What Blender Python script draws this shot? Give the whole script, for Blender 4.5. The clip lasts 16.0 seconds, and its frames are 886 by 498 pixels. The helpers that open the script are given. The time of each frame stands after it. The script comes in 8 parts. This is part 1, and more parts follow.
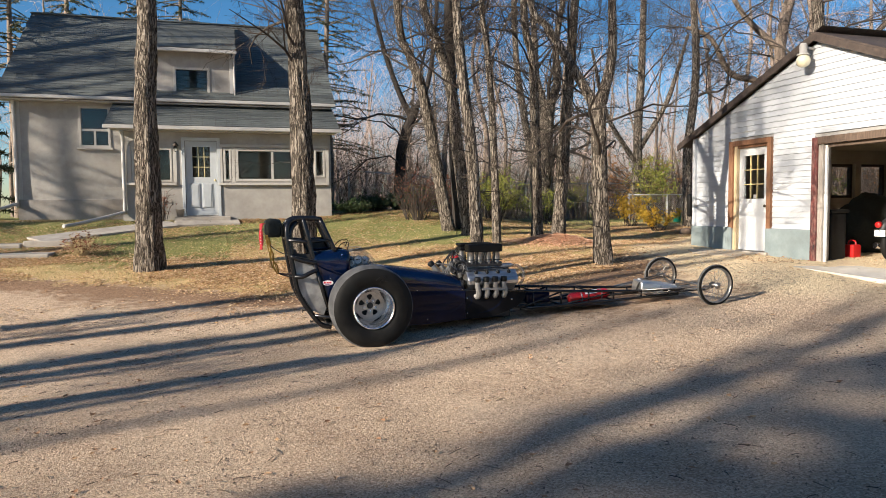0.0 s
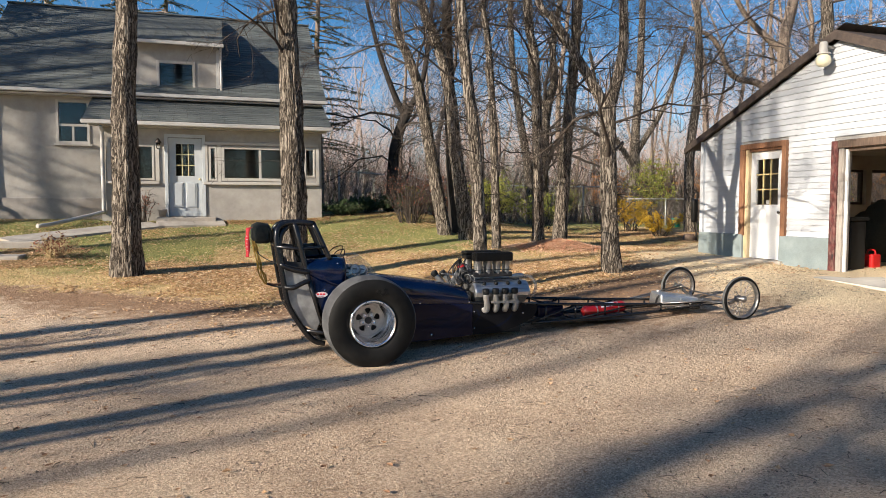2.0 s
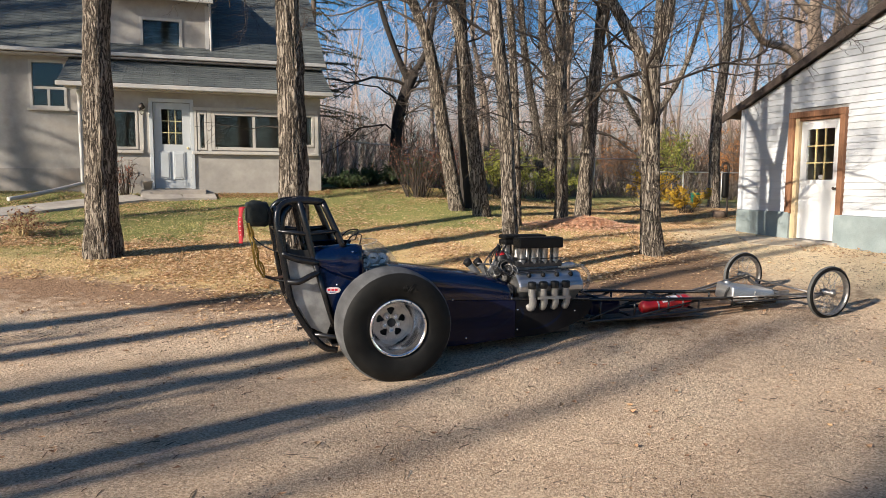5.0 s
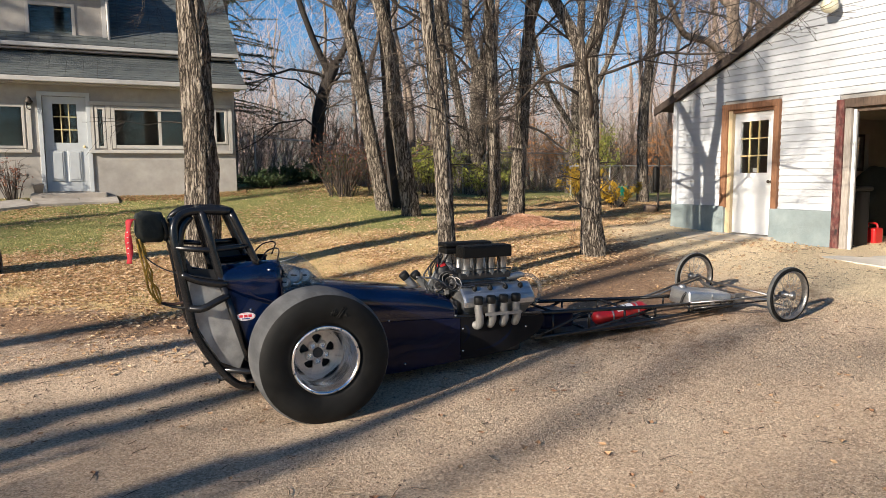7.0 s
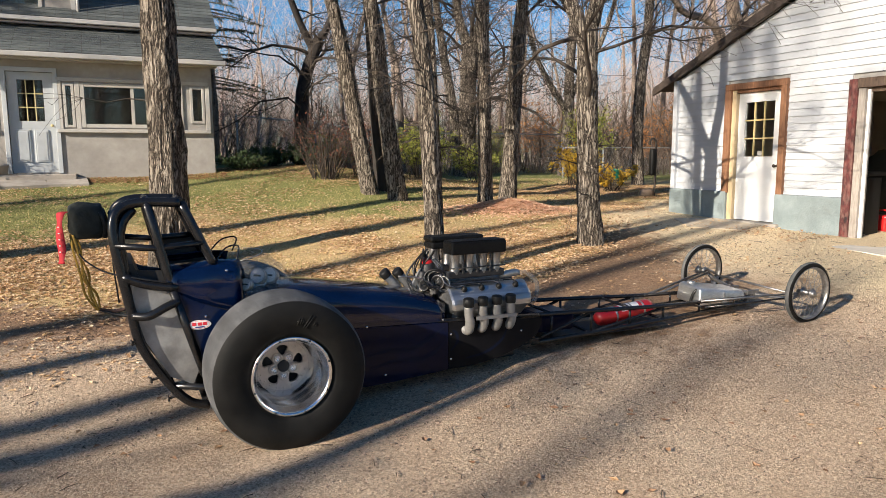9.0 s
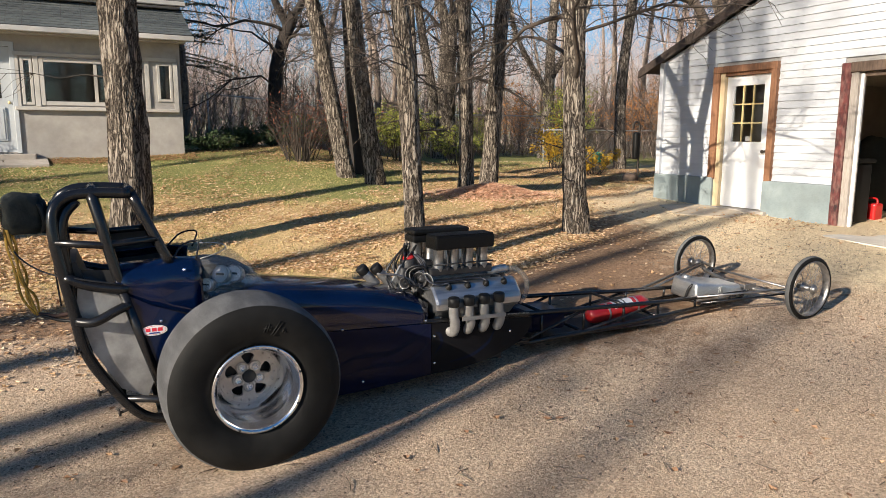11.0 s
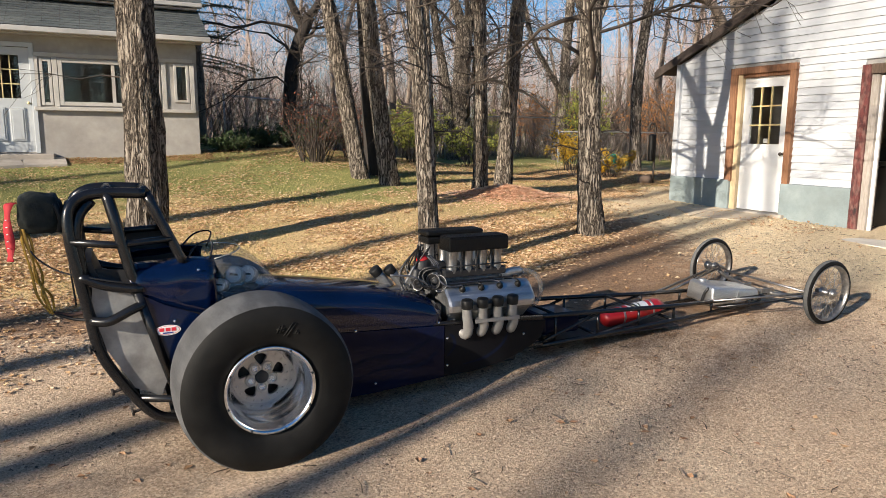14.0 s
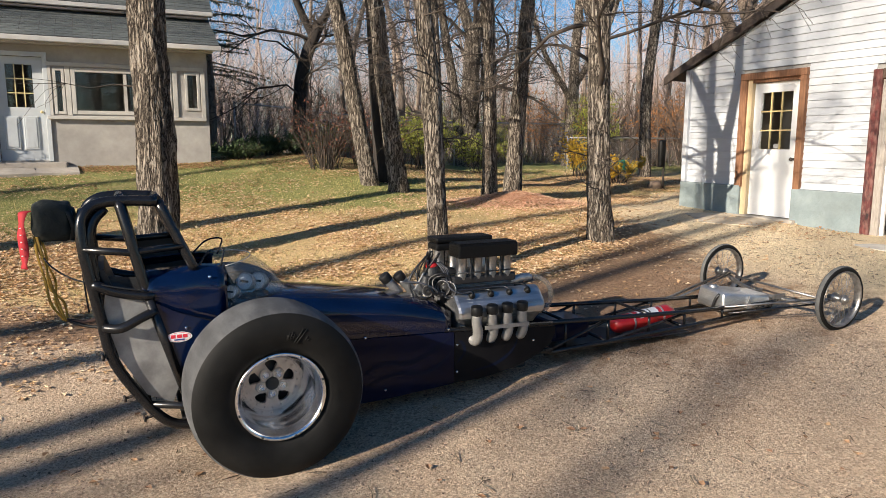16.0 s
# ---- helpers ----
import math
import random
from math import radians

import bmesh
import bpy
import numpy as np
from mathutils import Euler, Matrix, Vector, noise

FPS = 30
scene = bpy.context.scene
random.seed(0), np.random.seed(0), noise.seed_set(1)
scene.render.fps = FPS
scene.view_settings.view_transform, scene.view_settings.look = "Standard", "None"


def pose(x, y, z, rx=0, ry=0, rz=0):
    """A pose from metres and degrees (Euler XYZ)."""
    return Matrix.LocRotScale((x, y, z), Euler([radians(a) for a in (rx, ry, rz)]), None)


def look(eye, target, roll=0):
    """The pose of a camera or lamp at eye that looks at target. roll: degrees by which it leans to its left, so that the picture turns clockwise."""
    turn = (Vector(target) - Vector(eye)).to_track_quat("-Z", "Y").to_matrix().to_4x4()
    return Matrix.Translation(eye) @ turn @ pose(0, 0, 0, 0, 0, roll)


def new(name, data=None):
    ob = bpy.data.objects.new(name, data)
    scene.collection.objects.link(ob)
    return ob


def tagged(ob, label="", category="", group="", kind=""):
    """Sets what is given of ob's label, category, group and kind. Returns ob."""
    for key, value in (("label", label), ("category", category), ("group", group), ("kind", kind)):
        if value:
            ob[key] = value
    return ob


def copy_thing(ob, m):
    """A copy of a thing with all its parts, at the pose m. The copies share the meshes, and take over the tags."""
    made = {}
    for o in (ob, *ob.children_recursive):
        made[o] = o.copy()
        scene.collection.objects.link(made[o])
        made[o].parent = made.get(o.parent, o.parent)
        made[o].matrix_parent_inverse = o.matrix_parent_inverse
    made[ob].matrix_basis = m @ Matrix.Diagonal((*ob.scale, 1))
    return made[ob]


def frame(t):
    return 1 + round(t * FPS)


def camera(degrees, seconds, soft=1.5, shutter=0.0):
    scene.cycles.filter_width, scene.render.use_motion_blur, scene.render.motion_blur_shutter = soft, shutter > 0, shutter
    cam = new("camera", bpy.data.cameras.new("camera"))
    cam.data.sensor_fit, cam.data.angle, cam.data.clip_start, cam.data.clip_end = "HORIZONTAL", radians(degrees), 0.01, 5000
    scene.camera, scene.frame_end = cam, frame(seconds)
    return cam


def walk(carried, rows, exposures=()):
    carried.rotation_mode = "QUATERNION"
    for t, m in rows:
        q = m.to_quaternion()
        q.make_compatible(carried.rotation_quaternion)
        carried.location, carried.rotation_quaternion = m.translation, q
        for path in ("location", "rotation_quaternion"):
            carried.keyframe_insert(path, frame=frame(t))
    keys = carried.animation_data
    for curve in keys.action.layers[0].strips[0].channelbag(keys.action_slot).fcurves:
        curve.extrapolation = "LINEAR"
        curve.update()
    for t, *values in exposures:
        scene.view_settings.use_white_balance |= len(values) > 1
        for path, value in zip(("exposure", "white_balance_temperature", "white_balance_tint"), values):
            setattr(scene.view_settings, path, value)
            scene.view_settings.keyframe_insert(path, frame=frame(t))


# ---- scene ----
cam = camera(65.09, 16.0, soft=0.75)
ROWS = [
    (0.0, -1.349, -7.258, 1.463, -16.81, -3.49, 0.54),
    (0.5, -1.246, -7.035, 1.459, -15.85, -2.58, -0.44),
    (1.0, -1.221, -6.924, 1.460, -15.47, -3.54, -0.64),
    (1.5, -1.250, -6.705, 1.470, -16.13, -3.65, -0.59),
    (2.0, -1.319, -6.510, 1.493, -17.82, -3.37, -0.04),
    (2.5, -1.342, -6.350, 1.487, -17.27, -4.07, 0.28),
    (3.0, -1.289, -6.160, 1.493, -16.93, -3.66, 0.45),
    (3.2, -1.261, -6.060, 1.483, -16.67, -3.07, 0.49),
    (5.3, -1.268, -5.090, 1.523, -18.60, -5.87, -0.19),
    (5.5, -1.218, -5.060, 1.499, -18.68, -5.53, 0.19),
    (6.0, -1.131, -4.831, 1.529, -20.36, -4.69, -0.08),
    (6.5, -1.082, -4.634, 1.530, -22.13, -6.37, -0.55),
    (7.0, -1.075, -4.393, 1.568, -24.58, -6.09, 0.46),
    (7.5, -1.061, -4.232, 1.555, -25.81, -7.45, 0.28),
    (8.0, -0.991, -4.115, 1.562, -25.27, -7.88, 0.35),
    (8.2, -0.946, -4.056, 1.569, -25.73, -7.63, 0.30),
    (10.3, -0.678, -3.569, 1.633, -24.77, -8.55, -0.04),
    (10.5, -0.672, -3.530, 1.630, -25.48, -8.90, -0.18),
    (11.0, -0.659, -3.470, 1.633, -27.28, -9.27, -0.23),
    (11.5, -0.650, -3.461, 1.634, -26.50, -8.96, -0.50),
    (12.0, -0.634, -3.456, 1.634, -26.45, -9.14, -0.53),
    (12.5, -0.640, -3.457, 1.629, -26.30, -9.33, -0.48),
    (13.0, -0.644, -3.459, 1.629, -26.06, -9.35, -0.42),
    (13.5, -0.647, -3.453, 1.631, -26.07, -9.30, -0.40),
    (14.0, -0.649, -3.452, 1.632, -26.10, -9.17, -0.40),
    (14.5, -0.650, -3.454, 1.633, -25.89, -9.07, -0.23),
    (15.0, -0.650, -3.460, 1.633, -25.61, -8.86, -0.06),
    (15.5, -0.658, -3.459, 1.634, -25.34, -8.80, -0.08),
    (16.0, -0.653, -3.458, 1.634, -25.36, -8.64, -0.14),
]
walk(cam, [(t, pose(x, y, z, 90 + pitch, roll, yaw)) for t, x, y, z, yaw, pitch, roll in ROWS])

# ---- world and sun ----
SUN_AZ, SUN_EL = radians(20.2), radians(21.5)
SUN_WAY = Vector((math.cos(SUN_AZ) * math.cos(SUN_EL), math.sin(SUN_AZ) * math.cos(SUN_EL), -math.sin(SUN_EL)))
world = bpy.data.worlds.new("sky")
scene.world = world
world.use_nodes = True
wn = world.node_tree.nodes
sky = wn.new("ShaderNodeTexSky")
sky.sky_type, sky.sun_disc = "NISHITA", False
sky.sun_elevation, sky.sun_rotation = SUN_EL, radians(249.0)
sky.air_density, sky.dust_density, sky.ozone_density = 0.9, 0.4, 2.5
wn["Background"].inputs["Strength"].default_value = 0.066
deep = wn.new("ShaderNodeHueSaturation")
deep.inputs["Saturation"].default_value = 1.32
world.node_tree.links.new(sky.outputs[0], deep.inputs["Color"])
world.node_tree.links.new(deep.outputs[0], wn["Background"].inputs["Color"])
sun = new("sun", bpy.data.lights.new("sun", "SUN"))
sun.data.energy, sun.data.angle, sun.data.color = 5.0, radians(0.6), (1.0, 0.885, 0.735)
sun.matrix_world = look((-40, -12, 18), Vector((-40, -12, 18)) + SUN_WAY)
scene.view_settings.exposure = 1.07


# ---- mesh helpers ----
def bm_new():
    return bmesh.new()


def box(bm, x0, x1, y0, y1, z0, z1, bevel=0.0):
    r = bmesh.ops.create_cube(bm, size=1.0)
    vs = r["verts"]
    for v in vs:
        v.co = Vector((x0 + (v.co.x + 0.5) * (x1 - x0), y0 + (v.co.y + 0.5) * (y1 - y0), z0 + (v.co.z + 0.5) * (z1 - z0)))
    if bevel > 0:
        es = list({e for v in vs for e in v.link_edges})
        bmesh.ops.bevel(bm, geom=es, offset=bevel, segments=2, profile=0.5, affect="EDGES")
    return vs


def frame_of(d):
    d = d.normalized()
    a = Vector((0, 0, 1)) if abs(d.z) < 0.9 else Vector((1, 0, 0))
    u = d.cross(a).normalized()
    return u, d.cross(u).normalized()


def smooth_path(pts, n=6):
    """Catmull-Rom points through pts."""
    P = [Vector(p) for p in pts]
    if len(P) < 3:
        return P
    Q = [P[0] * 2 - P[1]] + P + [P[-1] * 2 - P[-2]]
    out = []
    for i in range(1, len(Q) - 2):
        for k in range(n):
            t = k / n
            a, b, c, d = Q[i - 1], Q[i], Q[i + 1], Q[i + 2]
            out.append(0.5 * ((2 * b) + (c - a) * t + (2 * a - 5 * b + 4 * c - d) * t * t + (3 * b - a - 3 * c + d) * t ** 3))
    out.append(P[-1])
    return out


def tube(bm, pts, r, seg=10, smooth=0, caps=True, flat=1.0):
    """A round bar along pts; r is one radius or one for each point."""
    P = [Vector(p) for p in pts]
    if smooth:
        P = smooth_path(P, smooth)
    n = len(P)
    R = [r] * n if isinstance(r, (int, float)) else [r[min(len(r) - 1, int(i * (len(r) - 1) / max(1, n - 1) + 0.5))] for i in range(n)]
    rings = []
    u = None
    for i, p in enumerate(P):
        d = (P[min(i + 1, n - 1)] - P[max(i - 1, 0)])
        if d.length < 1e-9:
            d = Vector((0, 0, 1))
        d.normalize()
        if u is None:
            u, w = frame_of(d)
        else:
            u = (u - d * u.dot(d)).normalized()
            w = d.cross(u).normalized()
        rings.append([bm.verts.new(p + (u * math.cos(a) + w * math.sin(a) * flat) * R[i]) for a in (2 * math.pi * k / seg for k in range(seg))])
    for a, b in zip(rings, rings[1:]):
        for k in range(seg):
            f = bm.faces.new((a[k], a[(k + 1) % seg], b[(k + 1) % seg], b[k]))
            f.smooth = True
    if caps:
        bm.faces.new(list(reversed(rings[0])))
        bm.faces.new(rings[-1])


def lathe(bm, profile, at, axis, seg=32, closed=False, start=0.0):
    """Turn a profile of (radius, along) round an axis."""
    at, d = Vector(at), Vector(axis).normalized()
    u, w = frame_of(d)
    rings = []
    for r, h in profile:
        if r < 1e-6:
            rings.append([bm.verts.new(at + d * h)])
        else:
            rings.append([bm.verts.new(at + d * h + (u * math.cos(a) + w * math.sin(a)) * r) for a in (start + 2 * math.pi * k / seg for k in range(seg))])
    pairs = list(zip(rings, rings[1:]))
    if closed:
        pairs.append((rings[-1], rings[0]))
    for a, b in pairs:
        for k in range(seg):
            if len(a) == 1 and len(b) == 1:
                continue
            if len(a) == 1:
                f = bm.faces.new((a[0], b[(k + 1) % seg], b[k]))
            elif len(b) == 1:
                f = bm.faces.new((a[k], a[(k + 1) % seg], b[0]))
            else:
                f = bm.faces.new((a[k], a[(k + 1) % seg], b[(k + 1) % seg], b[k]))
            f.smooth = True


def prism(bm, poly, ext):
    """A flat polygon given a thickness by the vector ext."""
    ext = Vector(ext)
    a = [bm.verts.new(p) for p in poly]
    b = [bm.verts.new(Vector(p) + ext) for p in poly]
    bm.faces.new(a)
    bm.faces.new(list(reversed(b)))
    n = len(a)
    for i in range(n):
        bm.faces.new((a[i], b[i], b[(i + 1) % n], a[(i + 1) % n]))


def wall_sheet(bm, origin, u, n, width, height, thick, openings, top=None):
    """An upright wall with through openings (u0, u1, v0, v1); n points outwards; thickness goes inwards. top: an apex (u, v) of a gable."""
    o, u, n = Vector(origin), Vector(u), Vector(n)
    z = Vector((0, 0, 1))
    us = sorted({0.0, width, *[round(q, 4) for op in openings for q in op[:2] if 0 < q < width]})
    vs = sorted({0.0, height, *[round(q, 4) for op in openings for q in op[2:] if 0 < q < height]})
    cell = {}
    for i in range(len(us) - 1):
        for j in range(len(vs) - 1):
            cu, cv = (us[i] + us[i + 1]) / 2, (vs[j] + vs[j + 1]) / 2
            cell[i, j] = not any(a < cu < b and c < cv < d for a, b, c, d in openings)
    grid = {}

    def pt(i, j, k):
        if (i, j, k) not in grid:
            grid[i, j, k] = bm.verts.new(o + u * us[i] + z * vs[j] - n * (thick * k))
        return grid[i, j, k]

    for (i, j), full in cell.items():
        if not full:
            continue
        bm.faces.new((pt(i, j, 0), pt(i + 1, j, 0), pt(i + 1, j + 1, 0), pt(i, j + 1, 0)))
        bm.faces.new((pt(i, j + 1, 1), pt(i + 1, j + 1, 1), pt(i + 1, j, 1), pt(i, j, 1)))
        for a, b, nb in (((i, j), (i + 1, j), (i, j - 1)), ((i + 1, j), (i + 1, j + 1), (i + 1, j)), ((i + 1, j + 1), (i, j + 1), (i, j + 1)), ((i, j + 1), (i, j), (i - 1, j))):
            if not cell.get(nb, False):
                if top and nb[1] == len(vs) - 1:
                    continue
                bm.faces.new((pt(*a, 0), pt(*a, 1), pt(*b, 1), pt(*b, 0)))
    if top:
        row = [(i, len(vs) - 1) for i in range(len(us))]
        ap = [bm.verts.new(o + u * top[0] + z * top[1] - n * (thick * k)) for k in (0, 1)]
        bm.faces.new([pt(*q, 0) for q in row] + [ap[0]])
        bm.faces.new(list(reversed([pt(*q, 1) for q in row] + [ap[1]])))
        bm.faces.new((pt(*row[0], 0), ap[0], ap[1], pt(*row[0], 1)))
        bm.faces.new((pt(*row[-1], 0), pt(*row[-1], 1), ap[1], ap[0]))


def finish(name, bm, material):
    bmesh.ops.recalc_face_normals(bm, faces=bm.faces)
    me = bpy.data.meshes.new(name)
    bm.to_mesh(me)
    bm.free()
    me.materials.append(material)
    return me


def part(name, bm, material, parent=None, label=""):
    ob = new(name, finish(name, bm, material))
    if parent is not None:
        ob.parent = parent
        if parent.data is None:
            ob.matrix_parent_inverse = Matrix.Translation(-parent.location)
    if label:
        ob["label"] = label
    return ob


def thing(name, at, label, category, group="", kind=""):
    e = new(name)
    e.location = at
    e.empty_display_size = 0.1
    return tagged(e, label, category, group, kind)


def solid(name, bm, material, label, category, group="", kind=""):
    return tagged(part(name, bm, material), label, category, group, kind)


def raw(name, verts, faces, material, smooth=True):
    me = bpy.data.meshes.new(name)
    me.from_pydata(verts, [], faces)
    me.materials.append(material)
    if smooth:
        me.polygons.foreach_set("use_smooth", [True] * len(me.polygons))
    me.update()
    return me


# ---- materials ----
def mat(name, c1, c2, scale=10.0, rough=0.7, metal=0.0, bump=0.0, bump_scale=60.0, stretch=(1, 1, 1), stain=None, stain_scale=1.2, stain_amount=0.5, coat=0.0, pieces=0.0, island=0.0, rough_var=0.1, detail=6.0, warp=0.0):
    m = bpy.data.materials.new(name)
    m.use_nodes = True
    nt = m.node_tree
    N, L = nt.nodes, nt.links
    b = N["Principled BSDF"]
    tc, mp = N.new("ShaderNodeTexCoord"), N.new("ShaderNodeMapping")
    mp.inputs["Scale"].default_value = stretch
    L.new(tc.outputs["Object"], mp.inputs["Vector"])
    if pieces > 0:
        oi, cv = N.new("ShaderNodeObjectInfo"), N.new("ShaderNodeCombineXYZ")
        mu = N.new("ShaderNodeMath")
        mu.operation, mu.inputs[1].default_value = "MULTIPLY", 17.0
        L.new(oi.outputs["Random"], mu.inputs[0])
        L.new(mu.outputs[0], cv.inputs[0])
        L.new(mu.outputs[0], cv.inputs[2])
        L.new(cv.outputs[0], mp.inputs["Location"])
    n1 = N.new("ShaderNodeTexNoise")
    n1.inputs["Scale"].default_value, n1.inputs["Detail"].default_value, n1.inputs["Roughness"].default_value = scale, detail, 0.65
    n1.inputs["Distortion"].default_value = warp
    L.new(mp.outputs[0], n1.inputs["Vector"])
    cr = N.new("ShaderNodeValToRGB")
    cr.color_ramp.elements[0].position, cr.color_ramp.elements[1].position = 0.32, 0.68
    cr.color_ramp.elements[0].color, cr.color_ramp.elements[1].color = (*c1, 1), (*c2, 1)
    L.new(n1.outputs["Fac"], cr.inputs["Fac"])
    col = cr.outputs["Color"]
    if stain:
        n2 = N.new("ShaderNodeTexNoise")
        n2.inputs["Scale"].default_value, n2.inputs["Detail"].default_value = stain_scale, 5.0
        L.new(mp.outputs[0], n2.inputs["Vector"])
        mr = N.new("ShaderNodeMapRange")
        mr.inputs["From Min"].default_value, mr.inputs["From Max"].default_value, mr.inputs["To Max"].default_value = 0.45, 0.7, stain_amount
        L.new(n2.outputs["Fac"], mr.inputs["Value"])
        mx = N.new("ShaderNodeMix")
        mx.data_type = "RGBA"
        L.new(mr.outputs[0], mx.inputs["Factor"])
        L.new(col, mx.inputs[6])
        mx.inputs[7].default_value = (*stain, 1)
        col = mx.outputs[2]
    if pieces > 0 or island > 0:
        hv = N.new("ShaderNodeHueSaturation")
        mr2 = N.new("ShaderNodeMapRange")
        amt = pieces or island
        mr2.inputs["To Min"].default_value, mr2.inputs["To Max"].default_value = 1 - amt, 1 + amt
        if pieces > 0:
            L.new(oi.outputs["Random"], mr2.inputs["Value"])
        else:
            ge = N.new("ShaderNodeNewGeometry")
            L.new(ge.outputs["Random Per Island"], mr2.inputs["Value"])
        L.new(mr2.outputs[0], hv.inputs["Value"])
        L.new(col, hv.inputs["Color"])
        col = hv.outputs["Color"]
    L.new(col, b.inputs["Base Color"])
    b.inputs["Metallic"].default_value = metal
    b.inputs["Coat Weight"].default_value = coat
    b.inputs["Coat Roughness"].default_value = 0.04
    if rough_var > 0:
        mr3 = N.new("ShaderNodeMapRange")
        mr3.inputs["To Min"].default_value, mr3.inputs["To Max"].default_value = max(0.02, rough - rough_var), min(1, rough + rough_var)
        L.new(n1.outputs["Fac"], mr3.inputs["Value"])
        L.new(mr3.outputs[0], b.inputs["Roughness"])
    else:
        b.inputs["Roughness"].default_value = rough
    if bump > 0:
        n3 = N.new("ShaderNodeTexNoise")
        n3.inputs["Scale"].default_value, n3.inputs["Detail"].default_value = bump_scale, 5.0
        L.new(mp.outputs[0], n3.inputs["Vector"])
        bp = N.new("ShaderNodeBump")
        bp.inputs["Strength"].default_value, bp.inputs["Distance"].default_value = min(1.0, bump), 0.01 * max(1.0, bump)
        L.new(n3.outputs["Fac"], bp.inputs["Height"])
        L.new(bp.outputs[0], b.inputs["Normal"])
    return m


def glass_mat(name, tint=(0.9, 0.95, 0.95), rough=0.02):
    m = bpy.data.materials.new(name)
    m.use_nodes = True
    b = m.node_tree.nodes["Principled BSDF"]
    b.inputs["Base Color"].default_value = (*tint, 1)
    b.inputs["Transmission Weight"].default_value = 1.0
    b.inputs["Roughness"].default_value = rough
    b.inputs["IOR"].default_value = 1.45
    return m


def thin_clear(name, tint, see, body=0.0, body_col=(0.7, 0.7, 0.7), rough=0.05):
    """Thin clear sheet: mostly see-through, with a glossy face and a little body colour."""
    m = bpy.data.materials.new(name)
    m.use_nodes = True
    N, L = m.node_tree.nodes, m.node_tree.links
    b = N["Principled BSDF"]
    b.inputs["Base Color"].default_value = (*body_col, 1)
    b.inputs["Roughness"].default_value = rough
    tr, ms = N.new("ShaderNodeBsdfTransparent"), N.new("ShaderNodeMixShader")
    tr.inputs["Color"].default_value = (*tint, 1)
    ms.inputs[0].default_value = see
    L.new(b.outputs[0], ms.inputs[1])
    L.new(tr.outputs[0], ms.inputs[2])
    L.new(ms.outputs[0], N["Material Output"].inputs["Surface"])
    return m


def ramp_mat(name, colours, rough=0.8, transl=0.0):
    """One colour of the row for each loose piece of the mesh."""
    m = bpy.data.materials.new(name)
    m.use_nodes = True
    N, L = m.node_tree.nodes, m.node_tree.links
    b = N["Principled BSDF"]
    ge, cr = N.new("ShaderNodeNewGeometry"), N.new("ShaderNodeValToRGB")
    el = cr.color_ramp.elements
    while len(el) < len(colours):
        el.new(0.5)
    for i, c in enumerate(colours):
        el[i].position, el[i].color = i / (len(colours) - 1), (*c, 1)
    L.new(ge.outputs["Random Per Island"], cr.inputs["Fac"])
    L.new(cr.outputs["Color"], b.inputs["Base Color"])
    b.inputs["Roughness"].default_value = rough
    if transl > 0:
        tr, ms = N.new("ShaderNodeBsdfTranslucent"), N.new("ShaderNodeMixShader")
        L.new(cr.outputs["Color"], tr.inputs["Color"])
        ms.inputs[0].default_value = transl
        L.new(b.outputs[0], ms.inputs[1])
        L.new(tr.outputs[0], ms.inputs[2])
        L.new(ms.outputs[0], N["Material Output"].inputs["Surface"])
    return m


STUCCO = mat("stucco", (0.31, 0.292, 0.270), (0.40, 0.380, 0.352), 5, 0.9, bump=0.5, bump_scale=90, stain=(0.23, 0.205, 0.18), stain_scale=0.7, stain_amount=0.55)
STUCCO_LOW = mat("stucco_base", (0.25, 0.23, 0.21), (0.33, 0.305, 0.28), 5, 0.9, bump=0.5, bump_scale=70, stain=(0.18, 0.145, 0.12), stain_scale=1.1, stain_amount=0.8)
SHINGLE = mat("shingle", (0.048, 0.058, 0.060), (0.125, 0.138, 0.136), 22, 0.9, bump=0.6, bump_scale=140, stain=(0.15, 0.165, 0.155), stain_scale=2.4, stain_amount=0.6, stretch=(1, 3, 3), pieces=0.22)
SHINGLE_OLD = mat("shingle_brown", (0.05, 0.04, 0.035), (0.10, 0.08, 0.065), 20, 0.9, bump=0.6, bump_scale=140, pieces=0.2)
TRIM = mat("trim_paint", (0.40, 0.38, 0.35), (0.49, 0.47, 0.435), 6, 0.6, bump=0.15, bump_scale=80, stain=(0.40, 0.35, 0.29), stain_amount=0.4)
GUTTER = mat("gutter_paint", (0.40, 0.39, 0.375), (0.49, 0.48, 0.465), 5, 0.45, stain=(0.45, 0.41, 0.36), stain_amount=0.35)
SIDING = mat("siding_paint", (0.40, 0.42, 0.45), (0.48, 0.50, 0.53), 4, 0.65, bump=0.12, bump_scale=120, stain=(0.55, 0.56, 0.56), stain_scale=0.9, stain_amount=0.4, stretch=(1, 0.3, 2), pieces=0.03)
BACKING = mat("sheathing", (0.25, 0.24, 0.23), (0.34, 0.33, 0.31), 5, 0.8)
GREYBASE = mat("painted_concrete", (0.18, 0.225, 0.235), (0.25, 0.30, 0.31), 4, 0.85, bump=0.5, bump_scale=40, stain=(0.14, 0.165, 0.165), stain_scale=1.5, stain_amount=0.7)
RAWWOOD = mat("weathered_brown_wood", (0.13, 0.058, 0.028), (0.27, 0.13, 0.066), 9, 0.75, bump=0.5, bump_scale=30, stretch=(6, 6, 0.7), stain=(0.14, 0.07, 0.04), stain_scale=2, stain_amount=0.6)
